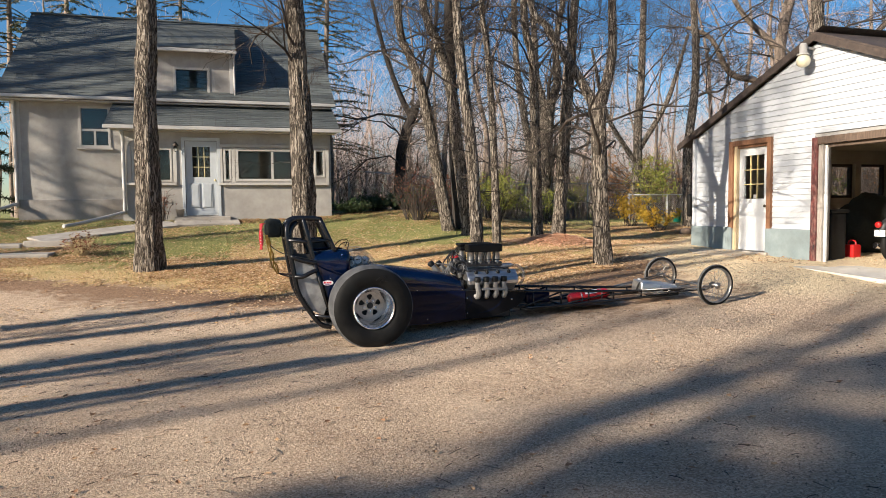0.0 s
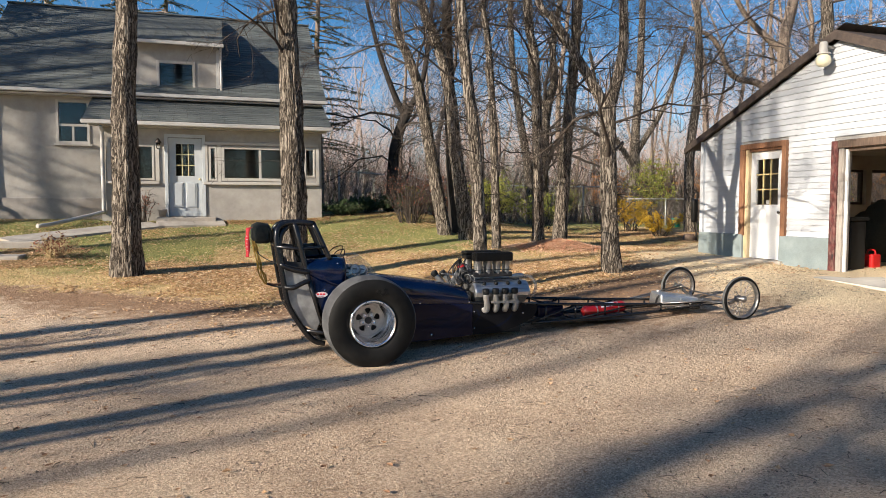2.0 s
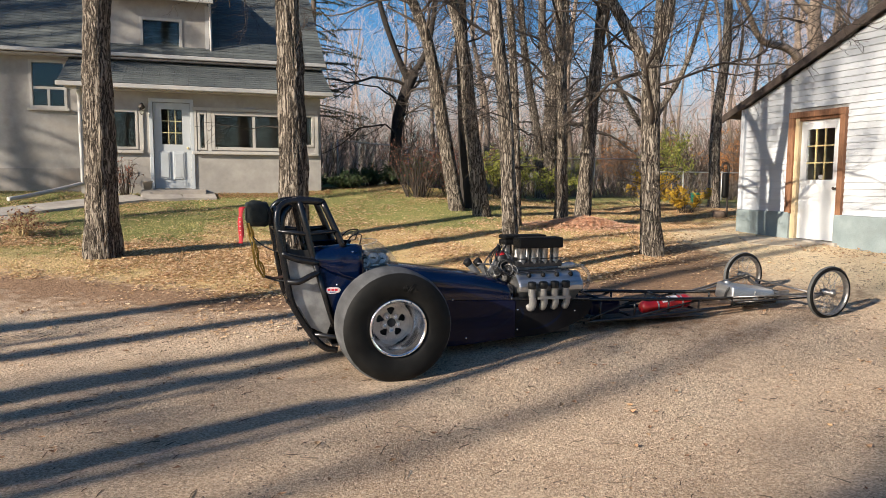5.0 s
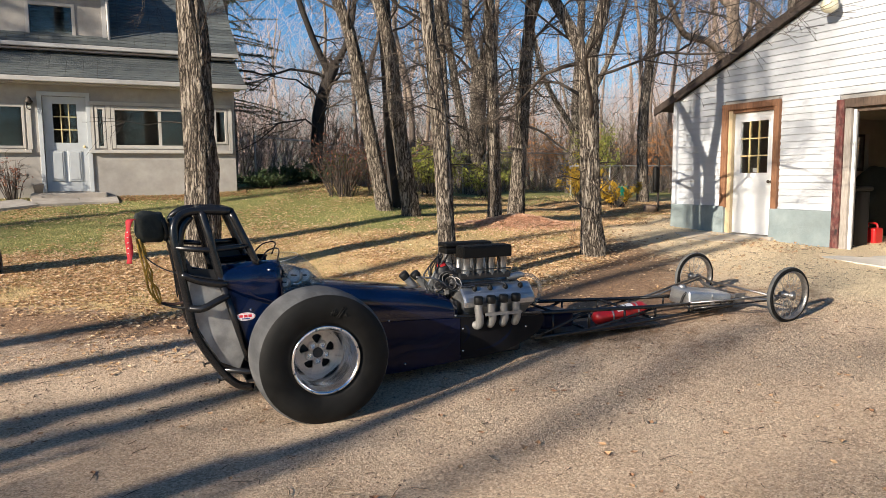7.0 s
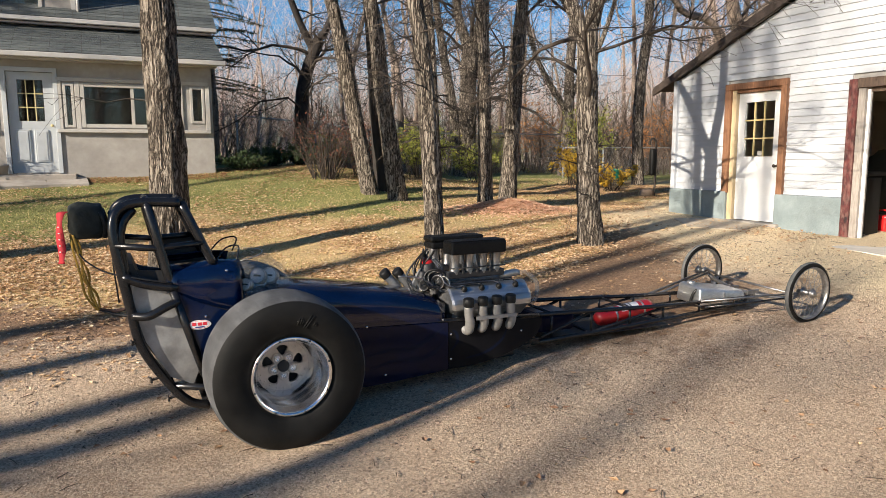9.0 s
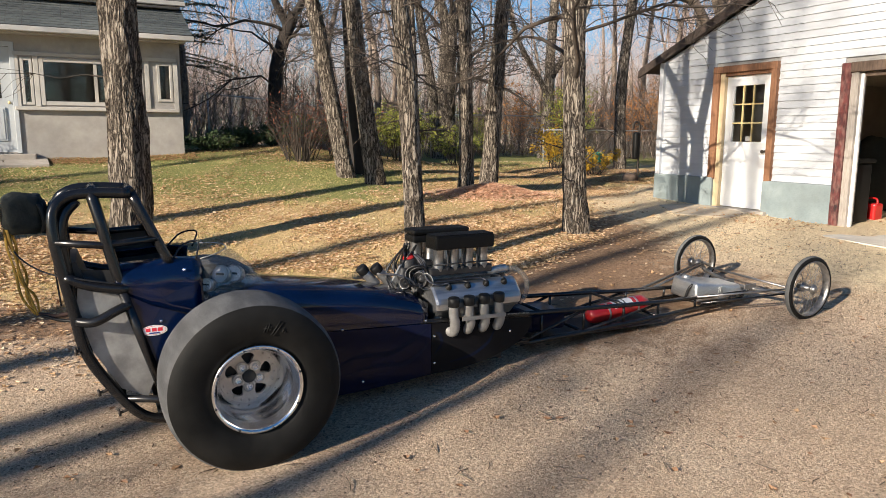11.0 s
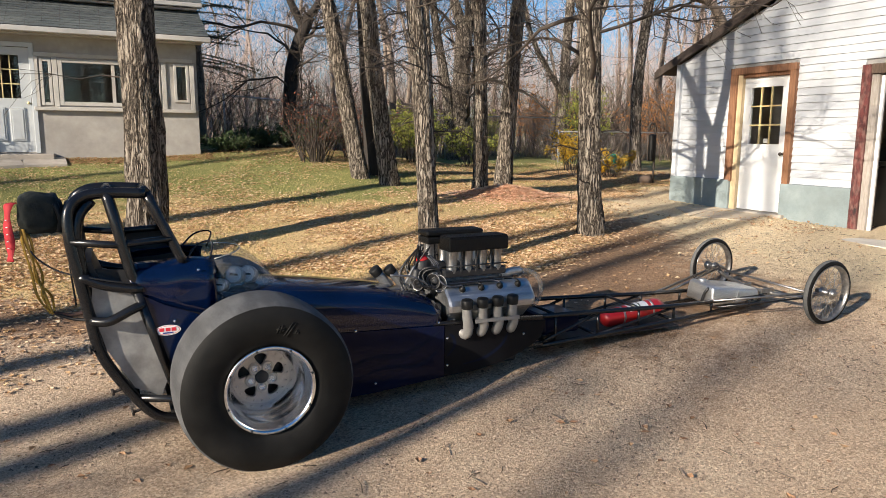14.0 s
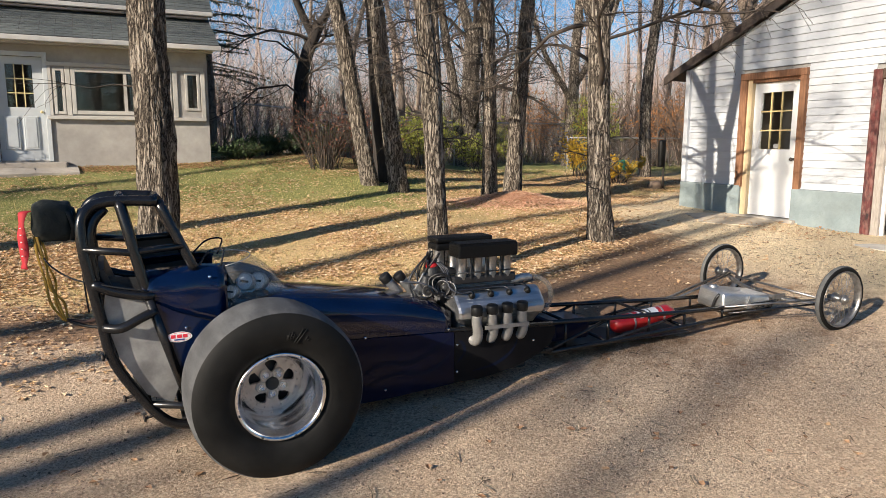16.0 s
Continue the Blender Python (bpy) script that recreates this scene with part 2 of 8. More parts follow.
JAMB = mat("pale_jamb_wood", (0.48, 0.37, 0.22), (0.58, 0.46, 0.29), 8, 0.7, bump=0.3, bump_scale=30, stretch=(6, 6, 0.7))
PEELED = mat("peeling_red_paint", (0.022, 0.014, 0.015), (0.17, 0.04, 0.036), 7, 0.8, bump=0.9, bump_scale=35, stretch=(2.5, 2.5, 1), stain=(0.30, 0.17, 0.14), stain_scale=9, stain_amount=0.6, detail=9)
BAYWOOD = mat("dark_brown_wood", (0.075, 0.05, 0.035), (0.16, 0.11, 0.08), 8, 0.8, bump=0.5, bump_scale=30, stretch=(5, 5, 0.7))
GREYWOOD = mat("grey_weathered_wood", (0.15, 0.115, 0.09), (0.27, 0.22, 0.18), 8, 0.8, bump=0.5, bump_scale=30, stretch=(5, 5, 0.7))
DARKWOOD = mat("dark_fascia_wood", (0.030, 0.022, 0.019), (0.085, 0.062, 0.050), 8, 0.8, bump=0.6, bump_scale=30)
DOORWHITE = mat("door_paint", (0.76, 0.77, 0.78), (0.82, 0.83, 0.83), 3, 0.4, stain=(0.70, 0.68, 0.64), stain_amount=0.3)
DOORGREY = mat("house_door_paint", (0.42, 0.45, 0.47), (0.50, 0.53, 0.55), 3, 0.5, stain=(0.46, 0.46, 0.45), stain_amount=0.4)
GOLD = mat("yellowed_glazing_bar", (0.55, 0.44, 0.20), (0.66, 0.55, 0.30), 8, 0.5)
GLASS = glass_mat("window_glass")
# dark base colour carries the shade of the closed rooms
DARKROOM = mat("shade_dark_interior", (0.05, 0.045, 0.04), (0.09, 0.08, 0.07), 3, 0.9)
INWALL = mat("inside_wallboard", (0.30, 0.27, 0.23), (0.40, 0.36, 0.31), 2, 0.9)
CONCRETE = mat("concrete", (0.30, 0.27, 0.235), (0.44, 0.40, 0.35), 6, 0.9, bump=0.5, bump_scale=60, stain=(0.26, 0.23, 0.20), stain_scale=1.3, stain_amount=0.7)


def bark_mat(name, dark, mid, light, scale=11.0, depth=0.02):
    """Long furrows: dark cracks between pale plates."""
    m = bpy.data.materials.new(name)
    m.use_nodes = True
    N, L = m.node_tree.nodes, m.node_tree.links
    b = N["Principled BSDF"]
    tc, mp = N.new("ShaderNodeTexCoord"), N.new("ShaderNodeMapping")
    mp.inputs["Scale"].default_value = (1, 1, 0.13)
    L.new(tc.outputs["Object"], mp.inputs["Vector"])
    wr = N.new("ShaderNodeTexNoise")
    wr.inputs["Scale"].default_value, wr.inputs["Detail"].default_value = 7.0, 3.0
    L.new(tc.outputs["Object"], wr.inputs["Vector"])
    wm = N.new("ShaderNodeMix")
    wm.data_type, wm.blend_type = "RGBA", "LINEAR_LIGHT"
    wm.inputs["Factor"].default_value = 0.032
    L.new(mp.outputs[0], wm.inputs[6])
    L.new(wr.outputs["Color"], wm.inputs[7])
    # furrows lie where a stretched noise crosses its middle value
    fu = N.new("ShaderNodeTexNoise")
    fu.inputs["Scale"].default_value, fu.inputs["Detail"].default_value, fu.inputs["Roughness"].default_value = scale * 2.2, 3.0, 0.55
    L.new(wm.outputs[2], fu.inputs["Vector"])
    sb, vo = N.new("ShaderNodeMath"), N.new("ShaderNodeMath")
    sb.operation, sb.inputs[1].default_value = "SUBTRACT", 0.5
    vo.operation = "ABSOLUTE"
    L.new(fu.outputs["Fac"], sb.inputs[0])
    L.new(sb.outputs[0], vo.inputs[0])
    n1 = N.new("ShaderNodeTexNoise")
    n1.inputs["Scale"].default_value, n1.inputs["Detail"].default_value, n1.inputs["Roughness"].default_value = scale * 3.5, 8.0, 0.7
    L.new(wm.outputs[2], n1.inputs["Vector"])
    mr = N.new("ShaderNodeMapRange")
    mr.inputs["From Max"].default_value = 0.13
    L.new(vo.outputs[0], mr.inputs["Value"])
    mu = N.new("ShaderNodeMath")
    mu.operation = "MULTIPLY"
    L.new(mr.outputs[0], mu.inputs[0])
    mr2 = N.new("ShaderNodeMapRange")
    mr2.inputs["From Min"].default_value, mr2.inputs["From Max"].default_value, mr2.inputs["To Min"].default_value, mr2.inputs["To Max"].default_value = 0.25, 0.75, 0.35, 1.25
    L.new(n1.outputs["Fac"], mr2.inputs["Value"])
    L.new(mr2.outputs[0], mu.inputs[1])
    cr = N.new("ShaderNodeValToRGB")
    cr.color_ramp.elements.new(0.5)
    for e, (q, c) in zip(cr.color_ramp.elements, ((0.05, dark), (0.38, mid), (0.95, light))):
        e.position, e.color = q, (*c, 1)
    L.new(mu.outputs[0], cr.inputs["Fac"])
    L.new(cr.outputs["Color"], b.inputs["Base Color"])
    b.inputs["Roughness"].default_value = 0.95
    b.inputs["Specular IOR Level"].default_value = 0.2
    bp = N.new("ShaderNodeBump")
    bp.inputs["Strength"].default_value, bp.inputs["Distance"].default_value = 1.0, depth
    L.new(mu.outputs[0], bp.inputs["Height"])
    L.new(bp.outputs[0], b.inputs["Normal"])
    return m


BARK = bark_mat("furrowed_bark", (0.026, 0.021, 0.017), (0.185, 0.153, 0.122), (0.50, 0.435, 0.36), 14.0, 0.040)
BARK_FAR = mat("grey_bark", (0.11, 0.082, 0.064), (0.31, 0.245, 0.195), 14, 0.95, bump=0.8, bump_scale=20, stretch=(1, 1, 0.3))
BARK_DARK = mat("black_bark", (0.012, 0.010, 0.009), (0.035, 0.028, 0.024), 14, 0.95, bump=1.0, bump_scale=20, stretch=(1, 1, 0.3))
TWIG = mat("twig_bark", (0.024, 0.018, 0.015), (0.080, 0.062, 0.048), 9, 0.95, island=0.25)
# distance haze is put into the pale colours of far twigs and thicket
TWIG_FAR = mat("hazed_far_twig", (0.32, 0.235, 0.20), (0.62, 0.49, 0.43), 5, 0.95, island=0.35)
THICKET = mat("hazed_thicket", (0.40, 0.30, 0.27), (0.70, 0.56, 0.51), 5, 0.95, island=0.3)
TWIG_BRUSH = mat("brush_bark", (0.07, 0.050, 0.038), (0.24, 0.175, 0.135), 5, 0.95, island=0.4)

# ---- ground ----
PROFILE_Y = [-30, -1, 0, 3, 5, 7, 8, 11.7, 14, 60]
PROFILE_Z = [0, 0, 0.01, 0.20, 0.42, 0.58, 0.68, 1.18, 1.22, 1.0]


def ground_z(x, y):
    h = np.interp(y, PROFILE_Y, PROFILE_Z)
    s = np.interp(x, [3.5, 8.2], [1, 0.35])
    return 0.05 * np.clip(x, 0, 9) + s * h


EDGE = [(-60, 6.5), (-9, 5.6), (-4.35, 4.7), (-3.1, 4.0), (-0.9, 2.9), (1.4, 2.45), (3.2, 2.2), (4.6, 3.0), (6.0, 4.6), (7.4, 6.0), (9.0, 7.0), (60, 9.0)]


def edge_y(x):
    return np.interp(x, [p[0] for p in EDGE], [p[1] for p in EDGE])


def wobble(x, y, s, k):
    return noise.noise((x * s, y * s, k))


def lawn_mask(x, y):
    """1 on the lawn, 0 on the drive."""
    d = y - edge_y(x) + 0.45 * wobble(x, y, 0.7, 3.0) + 0.2 * wobble(x, y, 2.5, 7.0)
    return min(1.0, max(0.0, d / 0.9 + 0.35))


def axis_steps(lo, hi, step, far):
    a = list(np.arange(lo, hi + 1e-6, step))
    grow, q = step, hi
    while q < far:
        grow *= 1.3
        q += grow
        a.append(q)
    grow, q = step, lo
    while q > -far:
        grow *= 1.3
        q -= grow
        a.insert(0, q)
    return a


def ground_mesh():
    xs, ys = axis_steps(-8, 13, 0.13, 900), axis_steps(-9, 14, 0.13, 900)
    v, lawn, dirt, green, pale = [], [], [], [], []
    for y in ys:
        for x in xs:
            near = 1.0 if -12 < x < 16 and -12 < y < 20 else 0.0
            b = near * (0.018 * wobble(x, y, 0.9, 1.0) + 0.010 * wobble(x, y, 3.1, 2.0))
            m = lawn_mask(x, y)
            v.append((x, y, float(ground_z(x, y)) + b + 0.012 * m * near * wobble(x, y, 6.0, 5.0)))
            lawn.append(m)
            e = y - float(edge_y(x))
            pale.append(min(1.0, max(0.0, (x - 4.6 + 0.9 * wobble(x, y, 0.8, 41.0)) / 1.3)) * min(1.0, max(0.0, (y + 1.2) / 1.5)) if near else 0.0)
            green.append(min(1.0, max(0.0, (e - 2.6 + 1.2 * wobble(x, y, 0.5, 15.0)) / 3.0)) if x > -1.5 else min(1.0, max(0.0, (e - 0.6) / 2.0)))
            wd_ = 0.9 + 0.9 * min(1.0, max(0.0, (x - 0.5) / 2.5)) + 0.5 * wobble(x, y, 0.6, 11.0)
            bare = 1.15 * math.exp(-((x - 3.6) / 2.3) ** 2 - ((y - 1.15) / 1.15) ** 2) * (0.65 + 1.3 * wobble(x, y, 0.9, 31.0) + 0.5 * wobble(x, y, 2.2, 35.0))
            dirt.append(max(bare, 1.25 - abs(e + 0.3 * wd_) / wd_) * (1.0 if x < 5.2 else max(0.0, 1 - (x - 5.2) / 1.4)) if near else 0.0)
    nx = len(xs)
    f = [(j * nx + i, j * nx + i + 1, (j + 1) * nx + i + 1, (j + 1) * nx + i) for j in range(len(ys) - 1) for i in range(nx - 1)]
    me = raw("ground", v, f, GROUND)
    for nm, vals in (("lawn", lawn), ("litter", dirt), ("green", green), ("pale", pale)):
        at = me.attributes.new(nm, "FLOAT", "POINT")
        at.data.foreach_set("value", vals)
    return me


def ground_mat():
    m = bpy.data.materials.new("gravel_and_lawn")
    m.use_nodes = True
    N, L = m.node_tree.nodes, m.node_tree.links
    b = N["Principled BSDF"]
    tc = N.new("ShaderNodeTexCoord")

    def nz(scale, det=6.0, rgh=0.6):
        n = N.new("ShaderNodeTexNoise")
        n.inputs["Scale"].default_value, n.inputs["Detail"].default_value, n.inputs["Roughness"].default_value = scale, det, rgh
        L.new(tc.outputs["Object"], n.inputs["Vector"])
        return n.outputs["Fac"]

    def ramp(fac, stops):
        r = N.new("ShaderNodeValToRGB")
        while len(r.color_ramp.elements) < len(stops):
            r.color_ramp.elements.new(0.5)
        for e, (p, c) in zip(r.color_ramp.elements, stops):
            e.position, e.color = p, (*c, 1)
        L.new(fac, r.inputs["Fac"])
        return r.outputs["Color"]

    def mix(fac, a, c):
        x = N.new("ShaderNodeMix")
        x.data_type = "RGBA"
        if isinstance(fac, float):
            x.inputs["Factor"].default_value = fac
        else:
            L.new(fac, x.inputs["Factor"])
        L.new(a, x.inputs[6])
        L.new(c, x.inputs[7])
        return x.outputs[2]

    def rng(fac, a, c, lo=0.0, hi=1.0):
        x = N.new("ShaderNodeMapRange")
        for k, q in (("From Min", a), ("From Max", c), ("To Min", lo), ("To Max", hi)):
            x.inputs[k].default_value = q
        L.new(fac, x.inputs["Value"])
        return x.outputs[0]

    def attr(nm):
        a = N.new("ShaderNodeAttribute")
        a.attribute_name = nm
        return a.outputs["Fac"]

    grit = ramp(nz(75, 5, 0.85), [(0.35, (0.10, 0.068, 0.047)), (0.5, (0.57, 0.435, 0.33)), (0.63, (0.96, 0.82, 0.68))])
    sand = ramp(nz(11, 9, 0.75), [(0.32, (0.34, 0.235, 0.16)), (0.68, (0.78, 0.62, 0.485))])
    gravel = mix(0.32, grit, sand)
    worn = ramp(nz(0.75, 8, 0.65), [(0.34, (0.33, 0.19, 0.105)), (0.5, (0.70, 0.50, 0.335)), (0.66, (0.97, 0.76, 0.55))])
    gravel = mix(0.50, gravel, worn)
    fleck = ramp(nz(48, 4, 0.75), [(0.36, (0.42, 0.40, 0.38)), (0.5, (0.95, 0.95, 0.95)), (0.64, (1.25, 1.22, 1.18))])
    fm = N.new("ShaderNodeMix")
    fm.data_type, fm.blend_type = "RGBA", "MULTIPLY"
    fm.inputs["Factor"].default_value = 0.5
    L.new(gravel, fm.inputs[6])
    L.new(fleck, fm.inputs[7])
    gravel = fm.outputs[2]
    vo = N.new("ShaderNodeTexVoronoi")
    vo.inputs["Scale"].default_value = 95.0
    vo.inputs["Randomness"].default_value = 1.0
    L.new(tc.outputs["Object"], vo.inputs["Vector"])
    sp = N.new("ShaderNodeSeparateColor")
    L.new(vo.outputs["Color"], sp.inputs[0])
    pebble = ramp(sp.outputs[0], [(0.0, (0.20, 0.135, 0.09)), (0.35, (0.51, 0.365, 0.25)), (0.75, (0.80, 0.61, 0.44)), (1.0, (0.99, 0.86, 0.68))])
    gravel = mix(0.45, gravel, pebble)
    bleached = ramp(nz(40, 7, 0.8), [(0.32, (0.62, 0.46, 0.29)), (0.66, (1.0, 0.85, 0.58))])
    gravel = mix(rng(attr("pale"), 0.0, 1.0, 0.0, 0.92), gravel, bleached)
    soil = ramp(nz(28, 8, 0.75), [(0.3, (0.10, 0.055, 0.032)), (0.6, (0.36, 0.215, 0.125)), (0.75, (0.60, 0.40, 0.24))])
    turf = ramp(nz(34, 8, 0.8), [(0.32, (0.16, 0.11, 0.05)), (0.5, (0.61, 0.44, 0.22)), (0.66, (0.92, 0.71, 0.44))])
    patch = ramp(nz(0.8, 6), [(0.35, (0.42, 0.31, 0.135)), (0.65, (0.78, 0.55, 0.29))])
    turf = mix(0.40, turf, patch)
    grass = ramp(nz(40, 8, 0.8), [(0.33, (0.05, 0.062, 0.018)), (0.5, (0.22, 0.235, 0.075)), (0.67, (0.54, 0.47, 0.21))])
    gr = N.new("ShaderNodeMath")
    L.new(attr("green"), gr.inputs[0])
    L.new(rng(nz(1.4, 6, 0.7), 0.3, 0.7, -0.5, 0.5), gr.inputs[1])
    turf = mix(rng(gr.outputs[0], 0.2, 0.9), turf, grass)
    n_edge = rng(nz(7, 6, 0.7), 0.35, 0.65, -0.35, 0.35)
    ad = N.new("ShaderNodeMath")
    L.new(attr("litter"), ad.inputs[0])
    L.new(n_edge, ad.inputs[1])
    col = mix(rng(ad.outputs[0], 0.25, 0.8, 0.0, 0.85), gravel, soil)
    ad2 = N.new("ShaderNodeMath")
    L.new(attr("lawn"), ad2.inputs[0])
    L.new(n_edge, ad2.inputs[1])
    col = mix(rng(ad2.outputs[0], 0.4, 0.75), col, turf)
    L.new(col, b.inputs["Base Color"])
    b.inputs["Roughness"].default_value = 0.95
    b.inputs["Specular IOR Level"].default_value = 0.2
    bp = N.new("ShaderNodeBump")
    bp.inputs["Strength"].default_value, bp.inputs["Distance"].default_value = 1.0, 0.03
    L.new(nz(70, 6, 0.8), bp.inputs["Height"])
    bq = N.new("ShaderNodeBump")
    bq.inputs["Strength"].default_value, bq.inputs["Distance"].default_value = 0.6, 0.03
    L.new(nz(13, 5, 0.6), bq.inputs["Height"])
    bc = N.new("ShaderNodeBump")
    bc.inputs["Strength"].default_value, bc.inputs["Distance"].default_value = 0.7, 0.06
    L.new(nz(3.6, 4, 0.55), bc.inputs["Height"])
    L.new(bc.outputs[0], bq.inputs["Normal"])
    pb = N.new("ShaderNodeBump")
    pb.invert = True
    pb.inputs["Strength"].default_value, pb.inputs["Distance"].default_value = 0.8, 0.006
    L.new(vo.outputs["Distance"], pb.inputs["Height"])
    L.new(bq.outputs[0], pb.inputs["Normal"])
    L.new(pb.outputs[0], bp.inputs["Normal"])
    L.new(bp.outputs[0], b.inputs["Normal"])
    return m


GROUND = ground_mat()
ground = tagged(new("ground", ground_mesh()), "tan gravel drive running into a leafy autumn lawn", "ground", kind="structure")


# ---- windows and doors ----
def window_unit(parent, axis, plane, u0, u1, z0, z1, bars_u=(), bars_z=(), fw=0.055, depth=0.07, frame_mat=None, sill=True, out=-1, group_label="", bar=0.035, curtain=False):
    """A framed window in a wall; axis 'x' means that the wall runs along x at y = plane and its outside lies towards out."""
    frame_mat = frame_mat or TRIM

    def put(bm, a0, a1, d0, d1, c0, c1, bev=0.0):
        d0, d1 = plane - out * d0, plane - out * d1
        d0, d1 = min(d0, d1), max(d0, d1)
        if axis == "x":
            box(bm, a0, a1, d0, d1, c0, c1, bev)
        else:
            box(bm, d0, d1, a0, a1, c0, c1, bev)

    w = bm_new()
    put(w, u0, u0 + fw, -0.025, depth, z0, z1, 0.004)
    put(w, u1 - fw, u1, -0.025, depth, z0, z1, 0.004)
    put(w, u0 + fw, u1 - fw, -0.022, depth, z1 - fw, z1, 0.004)
    put(w, u0 + fw, u1 - fw, -0.022, depth, z0, z0 + fw, 0.004)
    win = part("window", w, frame_mat, parent, group_label)
    cu = [u0 + fw] + [q for q in bars_u] + [u1 - fw]
    cz = [z0 + fw] + [q for q in bars_z] + [z1 - fw]
    for q in bars_u:
        w = bm_new()
        put(w, q - bar / 2, q + bar / 2, 0.0, 0.045, z0 + fw, z1 - fw)
        part("mullion", w, frame_mat, win)
    for q in bars_z:
        w = bm_new()
        put(w, u0 + fw, u1 - fw, 0.003, 0.042, q - bar / 2, q + bar / 2)
        part("rail", w, frame_mat, win)
    for i in range(len(cu) - 1):
        for j in range(len(cz) - 1):
            w = bm_new()
            put(w, cu[i], cu[i + 1], 0.028, 0.034, cz[j], cz[j + 1])
            p = part("pane", w, GLASS, win)
            p.visible_shadow = False
    if sill:
        w = bm_new()
        put(w, u0 - 0.05, u1 + 0.05, -0.075, 0.02, z0 - 0.055, z0 - 0.002, 0.006)
        part("sill", w, frame_mat, win)
    return win


def roof_courses(parent, p0, p1, up, run, step, thick, material, name="shingle_course", lift=0.0):
    """Overlapping courses of shingles from the eave line p0-p1 upwards along the unit vector up."""
    p0, p1, up = Vector(p0), Vector(p1), Vector(up).normalized()
    along = (p1 - p0).normalized()
    nrm = along.cross(up).normalized()
    if nrm.z < 0:
        nrm = -nrm
    n = int(run / step) + 1
    ln = (p1 - p0).length
    rng = random.Random(5)
    bm = bm_new()
    # one course: tabs with uneven butts
    k, tabs = 0.0, []
    while k < ln - 1e-4:
        w = min(ln - k, rng.uniform(0.26, 0.36))
        tabs.append((k, k + w, rng.uniform(-0.012, 0.006)))
        k += w
    for a, b, j in tabs:
        A, B = along * (a + 0.003), along * (b - 0.003)
        lo, hi = up * j, up * (step * 1.12)
        pts = [A + lo + nrm * thick, B + lo + nrm * thick, B + hi + nrm * 0.002, A + hi + nrm * 0.002]
        bot = [A + lo, B + lo]
        vs = [bm.verts.new(q) for q in pts] + [bm.verts.new(q) for q in bot]
        bm.faces.new(vs[:4])
        bm.faces.new((vs[4], vs[5], vs[1], vs[0]))
        bm.faces.new((vs[4], vs[0], vs[3]))
        bm.faces.new((vs[1], vs[5], vs[2]))
    me = finish(name, bm, material)
    for i in range(n):
        ob = new(name, me)
        ob.parent = parent
        ob.location = p0 + up * (i * step) + nrm * lift
    return n


# ---- house ----
HX0, HX1, HY, HZ0 = -6.6, 1.15, 13.0, 1.0
house = thing("house", (-2.5, 13, 1.2), "small beige stucco house with dark shingled roof, dormer and porch", "house")
PY, PX0, PX1 = 11.72, -3.98, 1.22
PR_TOP, PR_EAVE = 4.22, 3.46

bm = bm_new()
wall_sheet(bm, (HX0, HY, 1.7), (1, 0, 0), (0, -1, 0), HX1 - HX0, 2.75, 0.22, [(-5.15 - HX0, -4.39 - HX0, 3.1 - 1.7, 4.18 - 1.7)])
part("wall", bm, STUCCO, house)
bm = bm_new()
wall_sheet(bm, (HX0, 20.0, 1.7), (0, -1, 0), (-1, 0, 0), 6.78, 2.75, 0.22, [], top=(3.39, 5.45))
part("wall", bm, STUCCO, house)
bm = bm_new()
wall_sheet(bm, (HX1, 13.22, 1.0), (0, 1, 0), (1, 0, 0), 6.78, 3.45, 0.22, [], top=(3.39, 6.1))
part("wall", bm, STUCCO, house)
bm = bm_new()
wall_sheet(bm, (HX1, 20.0, 1.0), (-1, 0, 0), (0, 1, 0), HX1 - HX0, 3.45, 0.22, [])
part("wall", bm, STUCCO, house)
bm = bm_new()
box(bm, HX0 - 0.02, PX0, HY - 0.035, HY + 0.2, 0.9, 1.74, 0.01)
box(bm, HX0 - 0.02, HX0 + 0.2, HY + 0.2, 19.9, 0.9, 1.74, 0.01)
part("foundation", bm, STUCCO_LOW, house, "rough grey stucco foundation with patches")

# main roof: front slope, back slope, rake boards
SL = Vector((0, 3.8, 2.92)).normalized()
EY, EZ = 12.68, 4.40
run = (16.5 - EY) / SL.y
bm = bm_new()
prism(bm, [(-6.95, EY, EZ), (1.5, EY, EZ), (1.5, 16.5, EZ + 2.935), (-6.95, 16.5, EZ + 2.935)], (0, 0, -0.11))
roof_main = part("roof", bm, DARKWOOD, house, "dark green-grey shingled main roof")
bm = bm_new()
prism(bm, [(-6.95, 16.5, EZ + 2.935), (1.5, 16.5, EZ + 2.935), (1.5, 20.4, EZ), (-6.95, 20.4, EZ)], (0, 0, -0.11))
part("roof", bm, SHINGLE, house)
bm = bm_new()
box(bm, -6.97, 1.52, 16.42, 16.58, EZ + 2.93, EZ + 2.97, 0.01)
part("ridge_cap", bm, SHINGLE, house)
bm = bm_new()
box(bm, -6.97, 1.5, EY - 0.10, EY - 0.005, EZ - 0.10, EZ - 0.012, 0.015)
part("gutter", bm, GUTTER, house, "pale metal gutter along the main eave")
bm = bm_new()
box(bm, -6.9, 1.4, EY, HY + 0.02, EZ - 0.15, EZ - 0.112)
part("soffit", bm, TRIM, house)

